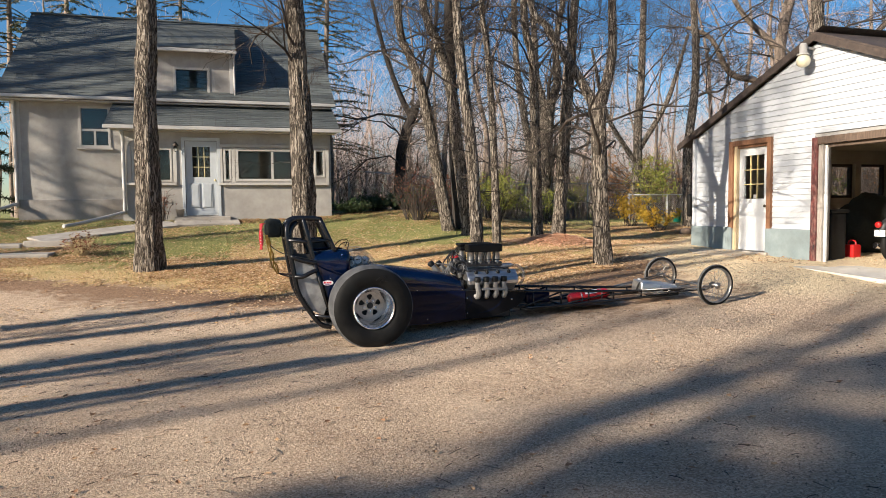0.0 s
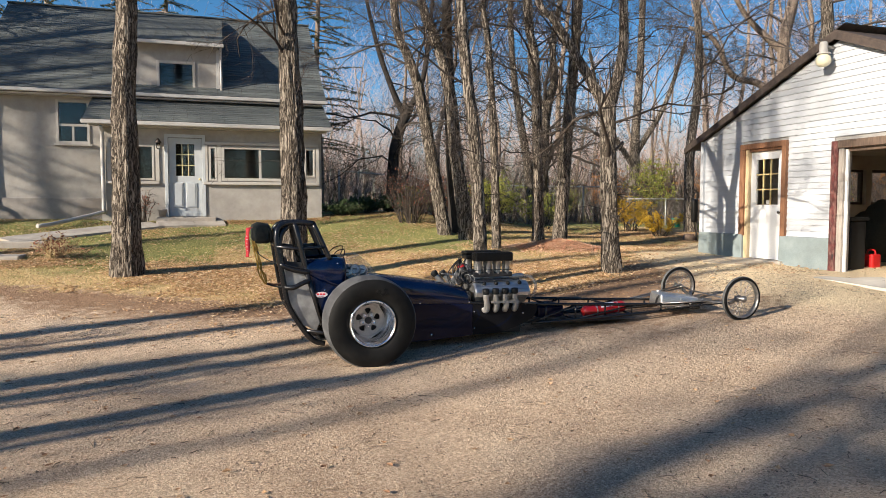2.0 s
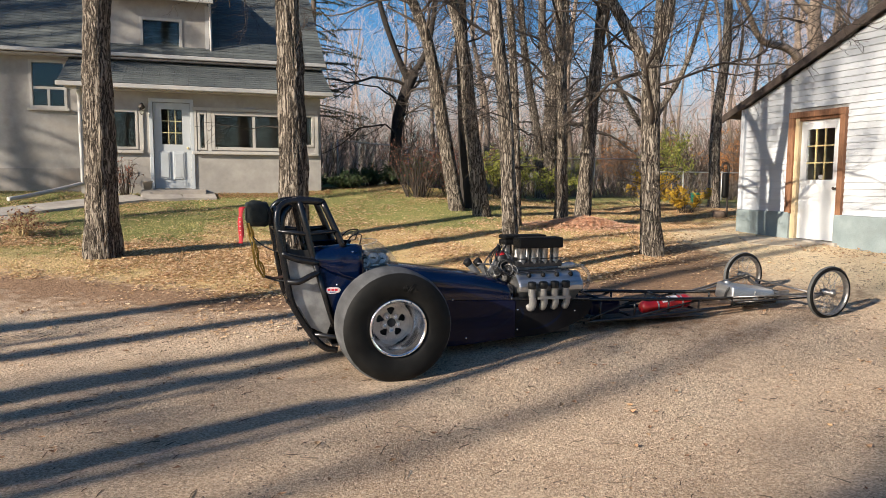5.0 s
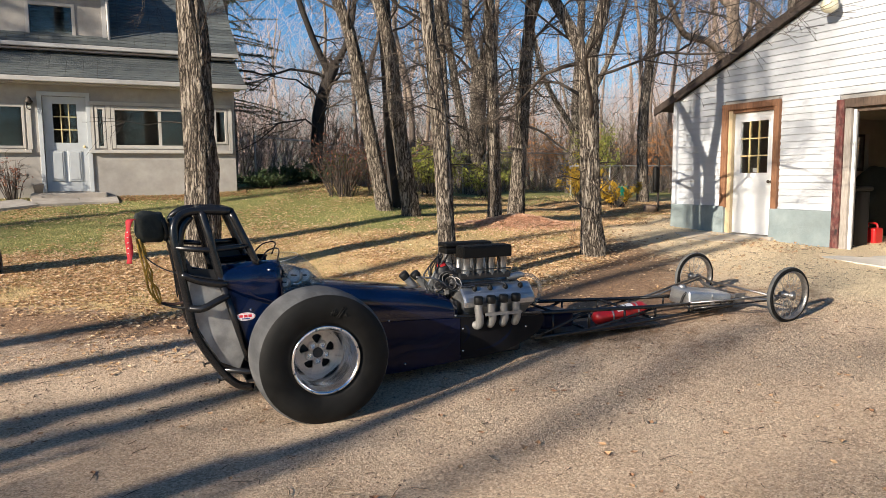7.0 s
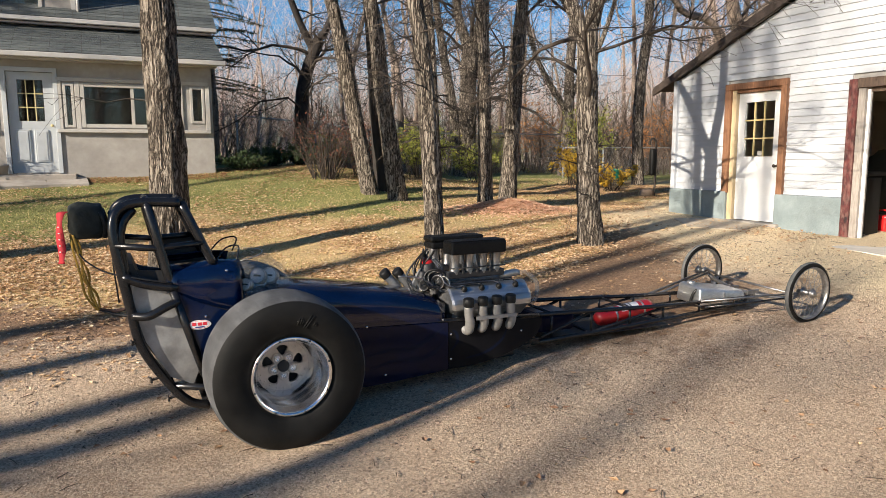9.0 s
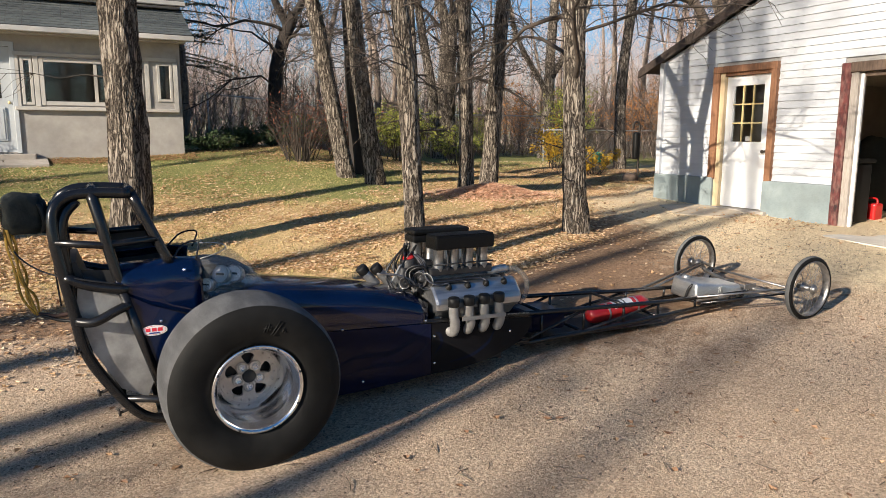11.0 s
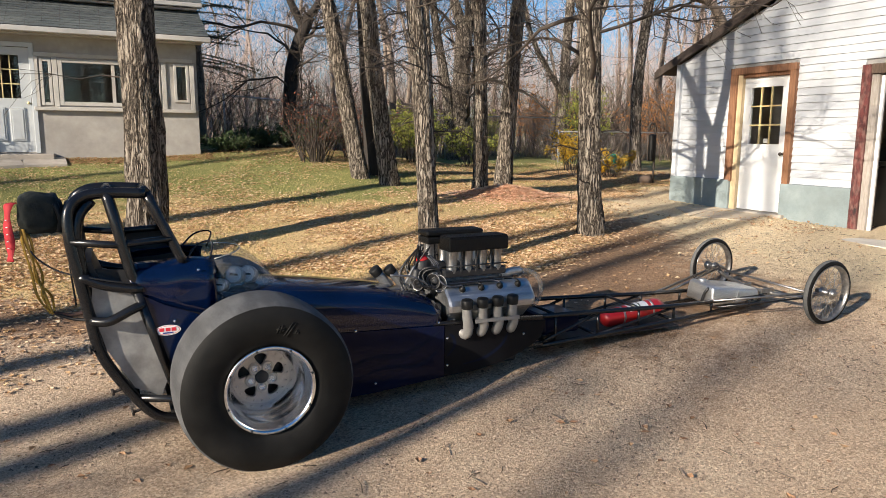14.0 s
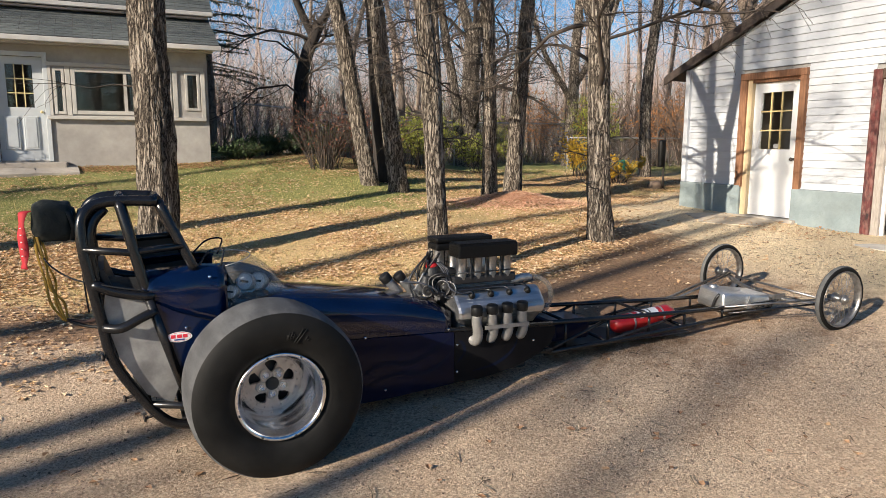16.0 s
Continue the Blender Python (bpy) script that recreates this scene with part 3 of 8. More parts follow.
# dormer
DX0, DX1, DY = -3.45, -1.28, 13.0
bm = bm_new()
wall_sheet(bm, (DX0, DY - 0.004, 4.36), (1, 0, 0), (0, -1, 0), DX1 - DX0, 1.36, 0.16, [(-2.80 - DX0, -1.86 - DX0, 4.56 - 4.36, 5.30 - 4.36)])
dormer = part("dormer", bm, STUCCO, house, "stucco dormer with one window")
for sx, o in ((DX0, 1), (DX1 - 0.16, 1)):
    bm = bm_new()
    prism(bm, [(sx, DY + 0.16, 4.36), (sx, DY + 0.16, 5.72), (sx, 15.1, 6.2), (sx, 15.1, 6.0)], (0.16, 0, 0))
    part("cheek", bm, STUCCO, dormer)
bm = bm_new()
prism(bm, [(DX0 - 0.18, DY - 0.28, 5.66), (DX1 + 0.12, DY - 0.28, 5.66), (DX1 + 0.12, 16.2, 7.14), (DX0 - 0.18, 16.2, 7.14)], (0, 0, 0.10))
dormer_roof = part("dormer_roof", bm, DARKWOOD, dormer)
bm = bm_new()
box(bm, DX0 - 0.2, DX1 + 0.14, DY - 0.35, DY - 0.285, 5.65, 5.74, 0.012)
part("gutter", bm, GUTTER, dormer)
bm = bm_new()
box(bm, DX1 - 0.06, DX1 + 0.03, DY - 0.035, DY - 0.006, 4.40, 5.64, 0.004)
part("corner_board", bm, GUTTER, dormer)
bm = bm_new()
tube(bm, [(DX1 + 0.06, DY - 0.30, 5.64), (DX1 + 0.06, DY - 0.08, 5.45), (DX1 + 0.07, DY - 0.08, 4.45)], 0.03, 8, smooth=3)
part("downspout", bm, GUTTER, dormer)
window_unit(house, "x", DY, -2.80, -1.86, 4.56, 5.30, fw=0.07, bar=0.05)
window_unit(house, "x", HY, -5.15, -4.39, 3.10, 4.18, bars_z=(3.56,), fw=0.06, bar=0.06)
bm = bm_new()
box(bm, -4.80, -4.75, HY + 0.01, HY + 0.05, 3.16, 3.53)
part("mullion", bm, TRIM, house)

# porch
bm = bm_new()
opens = [(-3.74, -2.80, 2.16, 3.02), (-2.50, -1.70, 1.30, 3.22), (-1.55, -1.36, 2.17, 3.02), (-1.25, 0.52, 2.17, 3.03), (0.78, 1.06, 2.28, 3.03)]
wall_sheet(bm, (PX0, PY, 0.95), (1, 0, 0), (0, -1, 0), PX1 - PX0, 2.62, 0.16, [(a - PX0, b - PX0, c - 0.95, d - 0.95) for a, b, c, d in opens])
part("porch_wall", bm, STUCCO, house, "stained beige stucco porch wall")
for sx, nn in ((PX0, 1), (PX1 - 0.16, 1)):
    bm = bm_new()
    prism(bm, [(sx, PY + 0.16, 0.95), (sx, HY, 0.95), (sx, HY, 4.05), (sx, PY + 0.16, 3.5)], (0.16, 0, 0))
    part("porch_wall", bm, STUCCO, house)
bm = bm_new()
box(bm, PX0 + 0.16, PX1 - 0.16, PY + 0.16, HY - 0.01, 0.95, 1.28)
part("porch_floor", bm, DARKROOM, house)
for k, (a, b, c, d) in enumerate(opens):
    if k == 1:
        continue
    bars = {3: (-0.32,)}.get(k, ())
    window_unit(house, "x", PY, a, b, c, d, bars_u=bars, fw=0.07 if k == 3 else 0.05, bar=0.06, sill=False)
bm = bm_new()
box(bm, -1.68, 1.16, PY - 0.085, PY + 0.0, 2.07, 2.135, 0.008)
part("sill", bm, TRIM, house)
bm = bm_new()
box(bm, -1.66, 1.14, PY - 0.03, PY - 0.003, 3.055, 3.125, 0.006)
part("head_trim", bm, TRIM, house)
bm = bm_new()
box(bm, -3.86, -2.70, PY - 0.075, PY + 0.0, 2.07, 2.135, 0.008)
part("sill", bm, TRIM, house)
for a in (-3.84, -2.77, -1.66, -1.345, 0.55, 1.08):
    bm = bm_new()
    box(bm, a, a + 0.085, PY - 0.028, PY - 0.003, 2.14, 3.05, 0.005)
    part("side_trim", bm, TRIM, house)

slp = Vector((0, HY - 11.40, PR_TOP - PR_EAVE)).normalized()
bm = bm_new()
prism(bm, [(PX0 - 0.32, 11.40, PR_EAVE), (PX1 + 0.22, 11.40, PR_EAVE), (PX1 + 0.22, HY - 0.005, PR_TOP), (PX0 - 0.32, HY - 0.005, PR_TOP)], (0, 0, 0.09))
porch_roof = part("porch_roof", bm, DARKWOOD, house, "low-pitched shingled porch roof")
bm = bm_new()
box(bm, PX0 - 0.34, PX1 + 0.24, 11.30, 11.395, PR_EAVE - 0.02, PR_EAVE + 0.075, 0.014)
part("gutter", bm, GUTTER, house, "pale gutter along the porch eave")
bm = bm_new()
box(bm, PX0 - 0.2, PX1 + 0.1, 11.42, PY - 0.002, PR_EAVE - 0.04, PR_EAVE - 0.005)
part("soffit", bm, TRIM, house)
bm = bm_new()
tube(bm, [(-3.92, 11.42, 3.42), (-3.92, 11.62, 3.22), (-3.93, 11.65, 2.5), (-3.93, 11.65, 1.50), (-4.0, 11.60, 1.38), (-4.75, 10.7, 1.16), (-5.05, 10.35, 1.10)], 0.045, 10, smooth=4)
part("downspout", bm, GUTTER, house, "white downspout with a long ground extension")
bm = bm_new()
tube(bm, [(-6.66, 12.7, 4.30), (-6.62, 12.92, 4.15), (-6.62, 12.92, 1.75), (-6.66, 12.8, 1.62), (-7.3, 12.2, 1.36)], 0.045, 10, smooth=4)
part("downspout", bm, GUTTER, house)
bm = bm_new()
box(bm, HX0 - 0.012, HX0 + 0.10, HY - 0.012, HY - 0.002, 1.75, 4.25, 0.003)
part("corner_board", bm, GUTTER, house)

# house door
bm = bm_new()
wall_sheet(bm, (-2.485, PY + 0.05, 1.30), (1, 0, 0), (0, -1, 0), 0.77, 1.90, 0.045, [(0.17, 0.60, 0.98, 1.76)])
hdoor = part("door", bm, DOORGREY, house, "pale grey panelled house door with nine panes")
for a in (-2.40, -2.09):
    bm = bm_new()
    box(bm, a, a + 0.25, PY + 0.03, PY + 0.052, 1.50, 2.12, 0.012)
    box(bm, a + 0.035, a + 0.215, PY + 0.022, PY + 0.032, 1.535, 2.085, 0.006)
    part("panel", bm, DOORGREY, hdoor)
for i in range(3):
    for j in range(3):
        a, c = -2.315 + i * 0.1433, 2.28 + j * 0.26
        bm = bm_new()
        box(bm, a + 0.009, a + 0.1343, PY + 0.066, PY + 0.072, c + 0.009, c + 0.251)
        part("pane", bm, GLASS, hdoor).visible_shadow = False
for i in range(1, 3):
    bm = bm_new()
    box(bm, -2.315 + i * 0.1433 - 0.009, -2.315 + i * 0.1433 + 0.009, PY + 0.045, PY + 0.064, 2.28, 3.06)
    part("glazing_bar", bm, GOLD, hdoor)
for j in range(1, 3):
    bm = bm_new()
    box(bm, -2.315, -1.885, PY + 0.047, PY + 0.062, 2.28 + j * 0.26 - 0.009, 2.28 + j * 0.26 + 0.009)
    part("glazing_bar", bm, GOLD, hdoor)
bm = bm_new()
lathe(bm, [(0, -0.075), (0.02, -0.072), (0.028, -0.055), (0.014, -0.03), (0.02, 0)], (-1.77, PY + 0.05, 2.2), (0, 1, 0), 12)
part("knob", bm, GOLD, hdoor)
for a, b in ((-2.57, -2.49), (-1.71, -1.63)):
    bm = bm_new()
    box(bm, a, b, PY - 0.03, PY + 0.02, 1.28, 3.26, 0.006)
    part("door_casing", bm, DOORGREY, house)
bm = bm_new()
box(bm, -2.57, -1.63, PY - 0.028, PY + 0.02, 3.205, 3.285, 0.006)
part("door_casing", bm, DOORGREY, house)
bm = bm_new()
box(bm, -2.75, -1.4, PY - 0.42, PY + 0.0, 1.0, 1.27, 0.015)
part("doorstep", bm, CONCRETE, house)
# wall lantern
IRON = mat("dark_iron", (0.03, 0.025, 0.022), (0.07, 0.055, 0.045), 20, 0.6, metal=0.4)
lamp = thing("wall_lantern", (-2.70, PY, 3.0), "small dark metal lantern beside the house door", "lantern")
bm = bm_new()
lathe(bm, [(0, 0.17), (0.02, 0.16), (0.075, 0.07), (0.075, 0.055), (0.05, 0.05)], (-2.70, PY - 0.11, 3.0), (0, 0, 1), 8)
box(bm, -2.73, -2.67, PY - 0.11, PY - 0.002, 3.02, 3.05)
part("hood", bm, IRON, lamp)
bm = bm_new()
lathe(bm, [(0.05, 0.05), (0.045, -0.05), (0.02, -0.09), (0, -0.09)], (-2.70, PY - 0.11, 3.0), (0, 0, 1), 8)
part("glass", bm, GLASS, lamp)

# added dark-coloured surfaces stand in for the shade of rooms behind the panes
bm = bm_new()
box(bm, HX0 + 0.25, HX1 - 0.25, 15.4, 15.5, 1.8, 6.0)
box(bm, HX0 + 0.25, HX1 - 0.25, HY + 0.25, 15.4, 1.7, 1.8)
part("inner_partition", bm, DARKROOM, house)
# sheet before the house wall, its dimness put into the colour
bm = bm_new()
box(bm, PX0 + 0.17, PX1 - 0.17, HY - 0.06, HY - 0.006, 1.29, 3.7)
part("porch_back_wall", bm, mat("shade_dark_lining", (0.07, 0.062, 0.052), (0.12, 0.105, 0.09), 3, 0.8), house)

# ---- garage ----
GX, GY0, GY1 = 8.25, 5.62, -0.88
GAP, GEZ = (2.37, 4.205), 2.86
garage = thing("garage", (11, 2.4, 0.5), "white clapboard garage with grey base, side door and open bay", "garage")
GZ = 0.40
DOOR = (3.36, 4.50, GZ, 2.70)
BAY = (-0.55, 2.28, GZ, 2.52)
bm = bm_new()
wall_sheet(bm, (GX + 0.03, GY0, GZ), (0, -1, 0), (-1, 0, 0), GY0 - GY1, GEZ - GZ, 0.16, [(GY0 - 4.40, GY0 - 3.46, 0.0, 2.62 - GZ), (GY0 - BAY[1], GY0 - BAY[0], 0.0, BAY[3] - GZ)], top=(GY0 - GAP[0], GAP[1] - GZ))
part("front_wall", bm, BACKING, garage)
bm = bm_new()
wall_sheet(bm, (15.4, GY0, GZ), (-1, 0, 0), (0, 1, 0), 15.4 - GX - 0.19, GEZ - GZ, 0.16, [(15.4 - b, 15.4 - a, 1.58 - GZ, 2.36 - GZ) for a, b in ((11.80, 12.50), (12.66, 13.46))])
part("side_wall", bm, INWALL, garage)
for a, b in ((11.80, 12.50), (12.66, 13.46)):
    window_unit(garage, "x", GY0, a, b, 1.58, 2.36, out=1, fw=0.06, frame_mat=DARKWOOD, sill=False)
bm = bm_new()
wall_sheet(bm, (GX + 0.19, GY1, GZ), (1, 0, 0), (0, -1, 0), 15.4 - GX - 0.19, GEZ - GZ, 0.16, [])
part("side_wall", bm, INWALL, garage)
bm = bm_new()
wall_sheet(bm, (15.4, GY1 + 0.16, GZ), (0, 1, 0), (1, 0, 0), GY0 - GY1 - 0.32, GEZ - GZ, 0.16, [], top=((GY0 - GY1) / 2 - 0.16, GAP[1] - GZ))
part("back_wall", bm, INWALL, garage)
bm = bm_new()
box(bm, GX - 0.02, 15.3, GY1 + 0.05, GY0 - 0.05, 0.1, GZ + 0.03)
part("garage_floor", bm, CONCRETE, garage, "pale concrete garage floor")
bm = bm_new()
prism(bm, [(GX - 1.25, BAY[0] - 0.3, 0.405), (GX - 0.021, BAY[0] - 0.3, 0.444), (GX - 0.021, BAY[1] - 0.02, 0.452), (GX - 0.85, BAY[1] - 0.12, 0.435)], (0, 0, -0.3))
part("apron", bm, mat("sunbleached_apron", (0.56, 0.52, 0.46), (0.70, 0.66, 0.59), 5, 0.9, bump=0.4, bump_scale=60, stain=(0.42, 0.36, 0.28), stain_scale=1.4, stain_amount=0.5), garage, "pale concrete apron before the open bay")
bm = bm_new()
box(bm, GX + 0.2, 15.2, GY1 + 0.2, GY0 - 0.2, 2.66, 2.70)
part("ceiling", bm, INWALL, garage)
# grey base on either side of the door
for a, b in ((4.40, GY0 + 0.035), (2.38, 3.47)):
    bm = bm_new()
    box(bm, GX - 0.055, GX + 0.028, a, b, 0.25, 1.0, 0.012)
    part("concrete_base", bm, GREYBASE, garage, "blue-grey painted concrete base")
bm = bm_new()
box(bm, GX - 0.055, GX + 0.028, GY1, BAY[0] - 0.2, 0.25, 1.0, 0.012)
part("concrete_base", bm, GREYBASE, garage)
# door casing
for a, b, z0 in ((4.38, 4.50, 0.98), (3.36, 3.46, 0.97)):
    bm = bm_new()
    box(bm, GX - 0.05, GX + 0.04, a, b, z0, 2.60, 0.006)
    part("casing", bm, RAWWOOD, garage, "weathered brown door casing")
bm = bm_new()
box(bm, GX - 0.052, GX + 0.04, 3.36, 4.50, 2.60, 2.70, 0.006)
part("casing", bm, RAWWOOD, garage)
for a, b in ((4.30, 4.40), (3.46, 3.49)):
    bm = bm_new()
    box(bm, GX - 0.01, GX + 0.10, a, b, GZ + 0.12, 2.60, 0.004)
    part("jamb", bm, JAMB, garage, "pale unpainted wooden jamb")
bm = bm_new()
box(bm, GX - 0.005, GX + 0.10, 3.49, 4.30, 2.55, 2.60, 0.003)
part("jamb", bm, RAWWOOD, garage)
bm = bm_new()
box(bm, GX - 0.12, GX + 0.16, 3.36, 4.50, 0.36, 0.55, 0.01)
part("threshold", bm, CONCRETE, garage)
# door with nine panes
bm = bm_new()
wall_sheet(bm, (GX + 0.05, 4.295, 0.56), (0, -1, 0), (-1, 0, 0), 0.80, 1.985, 0.045, [(0.13, 0.67, 1.0, 1.84)])
gdoor = part("side_door", bm, DOORWHITE, garage, "white side door with nine small panes")
for i in range(3):
    for j in range(3):
        a, c = 4.165 - (i + 1) * 0.18, 1.56 + j * 0.28
        bm = bm_new()
        box(bm, GX + 0.068, GX + 0.074, a + 0.01, a + 0.17, c + 0.01, c + 0.27)
        part("pane", bm, GLASS, gdoor).visible_shadow = False
for i in range(1, 3):
    bm = bm_new()
    box(bm, GX + 0.044, GX + 0.066, 4.165 - i * 0.18 - 0.010, 4.165 - i * 0.18 + 0.010, 1.56, 2.40)
    part("glazing_bar", bm, GOLD, gdoor)
for j in range(1, 3):
    bm = bm_new()
    box(bm, GX + 0.046, GX + 0.064, 3.625, 4.165, 1.56 + j * 0.28 - 0.010, 1.56 + j * 0.28 + 0.010)
    part("glazing_bar", bm, GOLD, gdoor)
bm = bm_new()
lathe(bm, [(0, -0.07), (0.022, -0.066), (0.028, -0.05), (0.013, -0.025), (0.022, 0)], (GX + 0.05, 3.55, 1.42), (1, 0, 0), 12)
part("knob", bm, IRON, gdoor)
bm = bm_new()
box(bm, GX + 0.047, GX + 0.0495, 3.82, 3.90, 1.575, 1.64)
part("note", bm, GUTTER, gdoor, "small white paper in a pane")
# bay frame
bm = bm_new()
box(bm, GX - 0.06, GX + 0.05, 2.28, 2.40, 0.38, 2.58, 0.008)
part("bay_casing", bm, PEELED, garage, "black and red peeling painted bay post")
bm = bm_new()
box(bm, GX - 0.055, GX + 0.05, BAY[0] - 0.12, 2.28, 2.46, 2.585, 0.008)
part("bay_casing", bm, BAYWOOD, garage)
bm = bm_new()
box(bm, GX - 0.05, GX + 0.05, BAY[0] - 0.12, BAY[0], 0.38, 2.46, 0.008)
part("bay_casing", bm, PEELED, garage)
bm = bm_new()
box(bm, GX - 0.03, GX + 0.14, 2.18, 2.279, 0.42, 2.455, 0.006)
part("bay_jamb", bm, mat("pale_grey_jamb_wood", (0.26, 0.23, 0.20), (0.42, 0.38, 0.34), 9, 0.8, bump=0.4, bump_scale=30, stretch=(5, 5, 0.7)), garage)
bm = bm_new()
box(bm, GX + 0.01, GX + 0.05, 2.135, 2.178, 0.43, 2.44, 0.006)
part("bay_stop", bm, DOORWHITE, garage)
bm = bm_new()
box(bm, GX + 0.02, GX + 0.14, BAY[0], 2.13, 2.40, 2.455, 0.006)
part("bay_head", bm, BAYWOOD, garage)
# corner board and roof
bm = bm_new()
box(bm, GX - 0.045, GX + 0.03, GY0 - 0.06, GY0 + 0.03, 1.0, GEZ, 0.004)
part("corner_board", bm, SIDING, garage)
for sgn in (1, -1):
    y_e = GAP[0] + sgn * 3.74
    bm = bm_new()
    prism(bm, [(GX - 0.08, y_e, 2.726), (15.7, y_e, 2.726), (15.7, GAP[0], GAP[1] + 0.09), (GX - 0.08, GAP[0], GAP[1] + 0.09)], (0, 0, 0.07))
    rf = part("garage_roof", bm, DARKWOOD, garage, "dark asphalt garage roof with weathered rake boards")
    bm = bm_new()
    prism(bm, [(GX - 0.11, y_e, 2.646), (GX - 0.11, GAP[0], GAP[1] + 0.01), (GX - 0.11, GAP[0], GAP[1] + 0.13), (GX - 0.11, y_e, 2.766)], (0.035, 0, 0))
    part("rake_board", bm, DARKWOOD, garage)
    if sgn > 0:
        garage_roof = rf
    bm = bm_new()
    prism(bm, [(GX - 0.074, y_e - sgn * 0.03, 2.700), (GX + 0.02, y_e - sgn * 0.03, 2.700), (GX + 0.02, GAP[0], GAP[1] + 0.065), (GX - 0.074, GAP[0], GAP[1] + 0.065)], (0, 0, 0.022))
    part("rake_soffit", bm, DARKWOOD, garage)
# yard lamp in the gable
yard_lamp = thing("yard_lamp", (GX - 0.1, 2.46, 3.95), "white enamel yard lamp with a round glass globe", "lamp")
bm = bm_new()
lathe(bm, [(0, 0.20), (0.05, 0.20), (0.062, 0.16), (0.062, 0.04), (0.10, 0.02), (0.105, 0.0), (0.07, 0.0)], (GX - 0.22, 2.46, 3.98), (0, 0, 1), 20)
tube(bm, [(GX - 0.22, 2.46, 4.12), (GX - 0.0, 2.46, 4.10)], 0.022, 8)
part("housing", bm, TRIM, yard_lamp)
bm = bm_new()
lathe(bm, [(0.07, 0.0), (0.108, -0.05), (0.118, -0.10), (0.10, -0.16), (0.05, -0.195), (0, -0.20)], (GX - 0.22, 2.46, 3.98), (0, 0, 1), 20)
part("globe", bm, mat("milky_globe", (0.62, 0.58, 0.42), (0.70, 0.66, 0.5), 6, 0.25), yard_lamp)

# ---- dragster ----
NAVY = mat("navy_lacquer", (0.0009, 0.0034, 0.016), (0.0015, 0.0072, 0.034), 3, 0.22, metal=0.0, coat=0.9, rough_var=0.05, stain=(0.002, 0.012, 0.055), stain_scale=2.5, stain_amount=0.5)
NAVY.node_tree.nodes["Principled BSDF"].inputs["Specular IOR Level"].default_value = 0.05
NAVY_LOW = mat("navy_panel", (0.0016, 0.0034, 0.016), (0.0030, 0.0068, 0.030), 4, 0.36, coat=0.25, rough_var=0.1, stain=(0.0045, 0.005, 0.014), stain_scale=3, stain_amount=0.3)
NAVY_LOW.node_tree.nodes["Principled BSDF"].inputs["Specular IOR Level"].default_value = 0.05
BLACKTUBE = mat("black_tube_paint", (0.006, 0.006, 0.007), (0.011, 0.011, 0.012), 12, 0.24, rough_var=0.06)
BLACKPANEL = mat("black_panel", (0.010, 0.010, 0.011), (0.022, 0.022, 0.024), 6, 0.55)
CHARCOAL = mat("charcoal_panel", (0.0035, 0.0035, 0.0045), (0.007, 0.007, 0.009), 5, 0.5, stain=(0.010, 0.010, 0.011), stain_scale=4, stain_amount=0.5)
CHARCOAL.node_tree.nodes["Principled BSDF"].inputs["Specular IOR Level"].default_value = 0.12
ALU = mat("brushed_aluminium", (0.55, 0.55, 0.55), (0.74, 0.74, 0.73), 30, 0.40, metal=0.9, stretch=(1, 1, 6), stain=(0.30, 0.30, 0.30), stain_scale=3, stain_amount=0.5, rough_var=0.15)
SHEET = mat("scuffed_sheet_aluminium", (0.27, 0.27, 0.27), (0.45, 0.45, 0.445), 9, 0.5, metal=0.7, stain=(0.12, 0.12, 0.125), stain_scale=4, stain_amount=0.7, rough_var=0.15)
STEEL = mat("dull_plated_steel", (0.20, 0.195, 0.19), (0.36, 0.35, 0.34), 30, 0.35, metal=0.85)
CAST = mat("cast_aluminium", (0.34, 0.34, 0.34), (0.52, 0.52, 0.515), 40, 0.45, metal=0.85, bump=0.15, bump_scale=120, rough_var=0.12)
COVER = mat("brushed_cover_aluminium", (0.30, 0.305, 0.315), (0.62, 0.625, 0.635), 26, 0.40, metal=0.9, stretch=(0.08, 1, 1), bump=0.2, bump_scale=40, stain=(0.22, 0.225, 0.235), stain_scale=5, stain_amount=0.5, rough_var=0.12)
CHROME = mat("polished_rim", (0.74, 0.75, 0.78), (0.90, 0.91, 0.93), 14, 0.17, metal=1.0, rough_var=0.08)
DULL = mat("satin_wheel_centre", (0.43, 0.39, 0.355), (0.56, 0.515, 0.47), 18, 0.46, metal=0.6, rough_var=0.08)
WHITECOAT = mat("ceramic_header_coat", (0.23, 0.222, 0.21), (0.33, 0.32, 0.305), 14, 0.5, metal=0.25, stain=(0.26, 0.24, 0.215), stain_scale=9, stain_amount=0.5)
TYRE = mat("tyre_rubber", (0.005, 0.005, 0.005), (0.010, 0.010, 0.0095), 9, 0.6, bump=0.15, bump_scale=180, stain=(0.017, 0.0165, 0.016), stain_scale=4, stain_amount=0.6)
TYRE.node_tree.nodes["Principled BSDF"].inputs["Specular IOR Level"].default_value = 0.16
TREAD = mat("worn_slick_tread", (0.036, 0.037, 0.040), (0.120, 0.122, 0.126), 11, 0.72, bump=0.25, bump_scale=160, stretch=(1, 0.25, 1), stain=(0.030, 0.030, 0.032), stain_scale=5, stain_amount=0.85)
TREAD_F = mat("front_tyre_tread", (0.07, 0.07, 0.07), (0.14, 0.14, 0.135), 14, 0.75)
RUBBER = mat("black_rubber", (0.005, 0.005, 0.005), (0.011, 0.011, 0.011), 20, 0.5)
RUBBER.node_tree.nodes["Principled BSDF"].inputs["Specular IOR Level"].default_value = 0.3
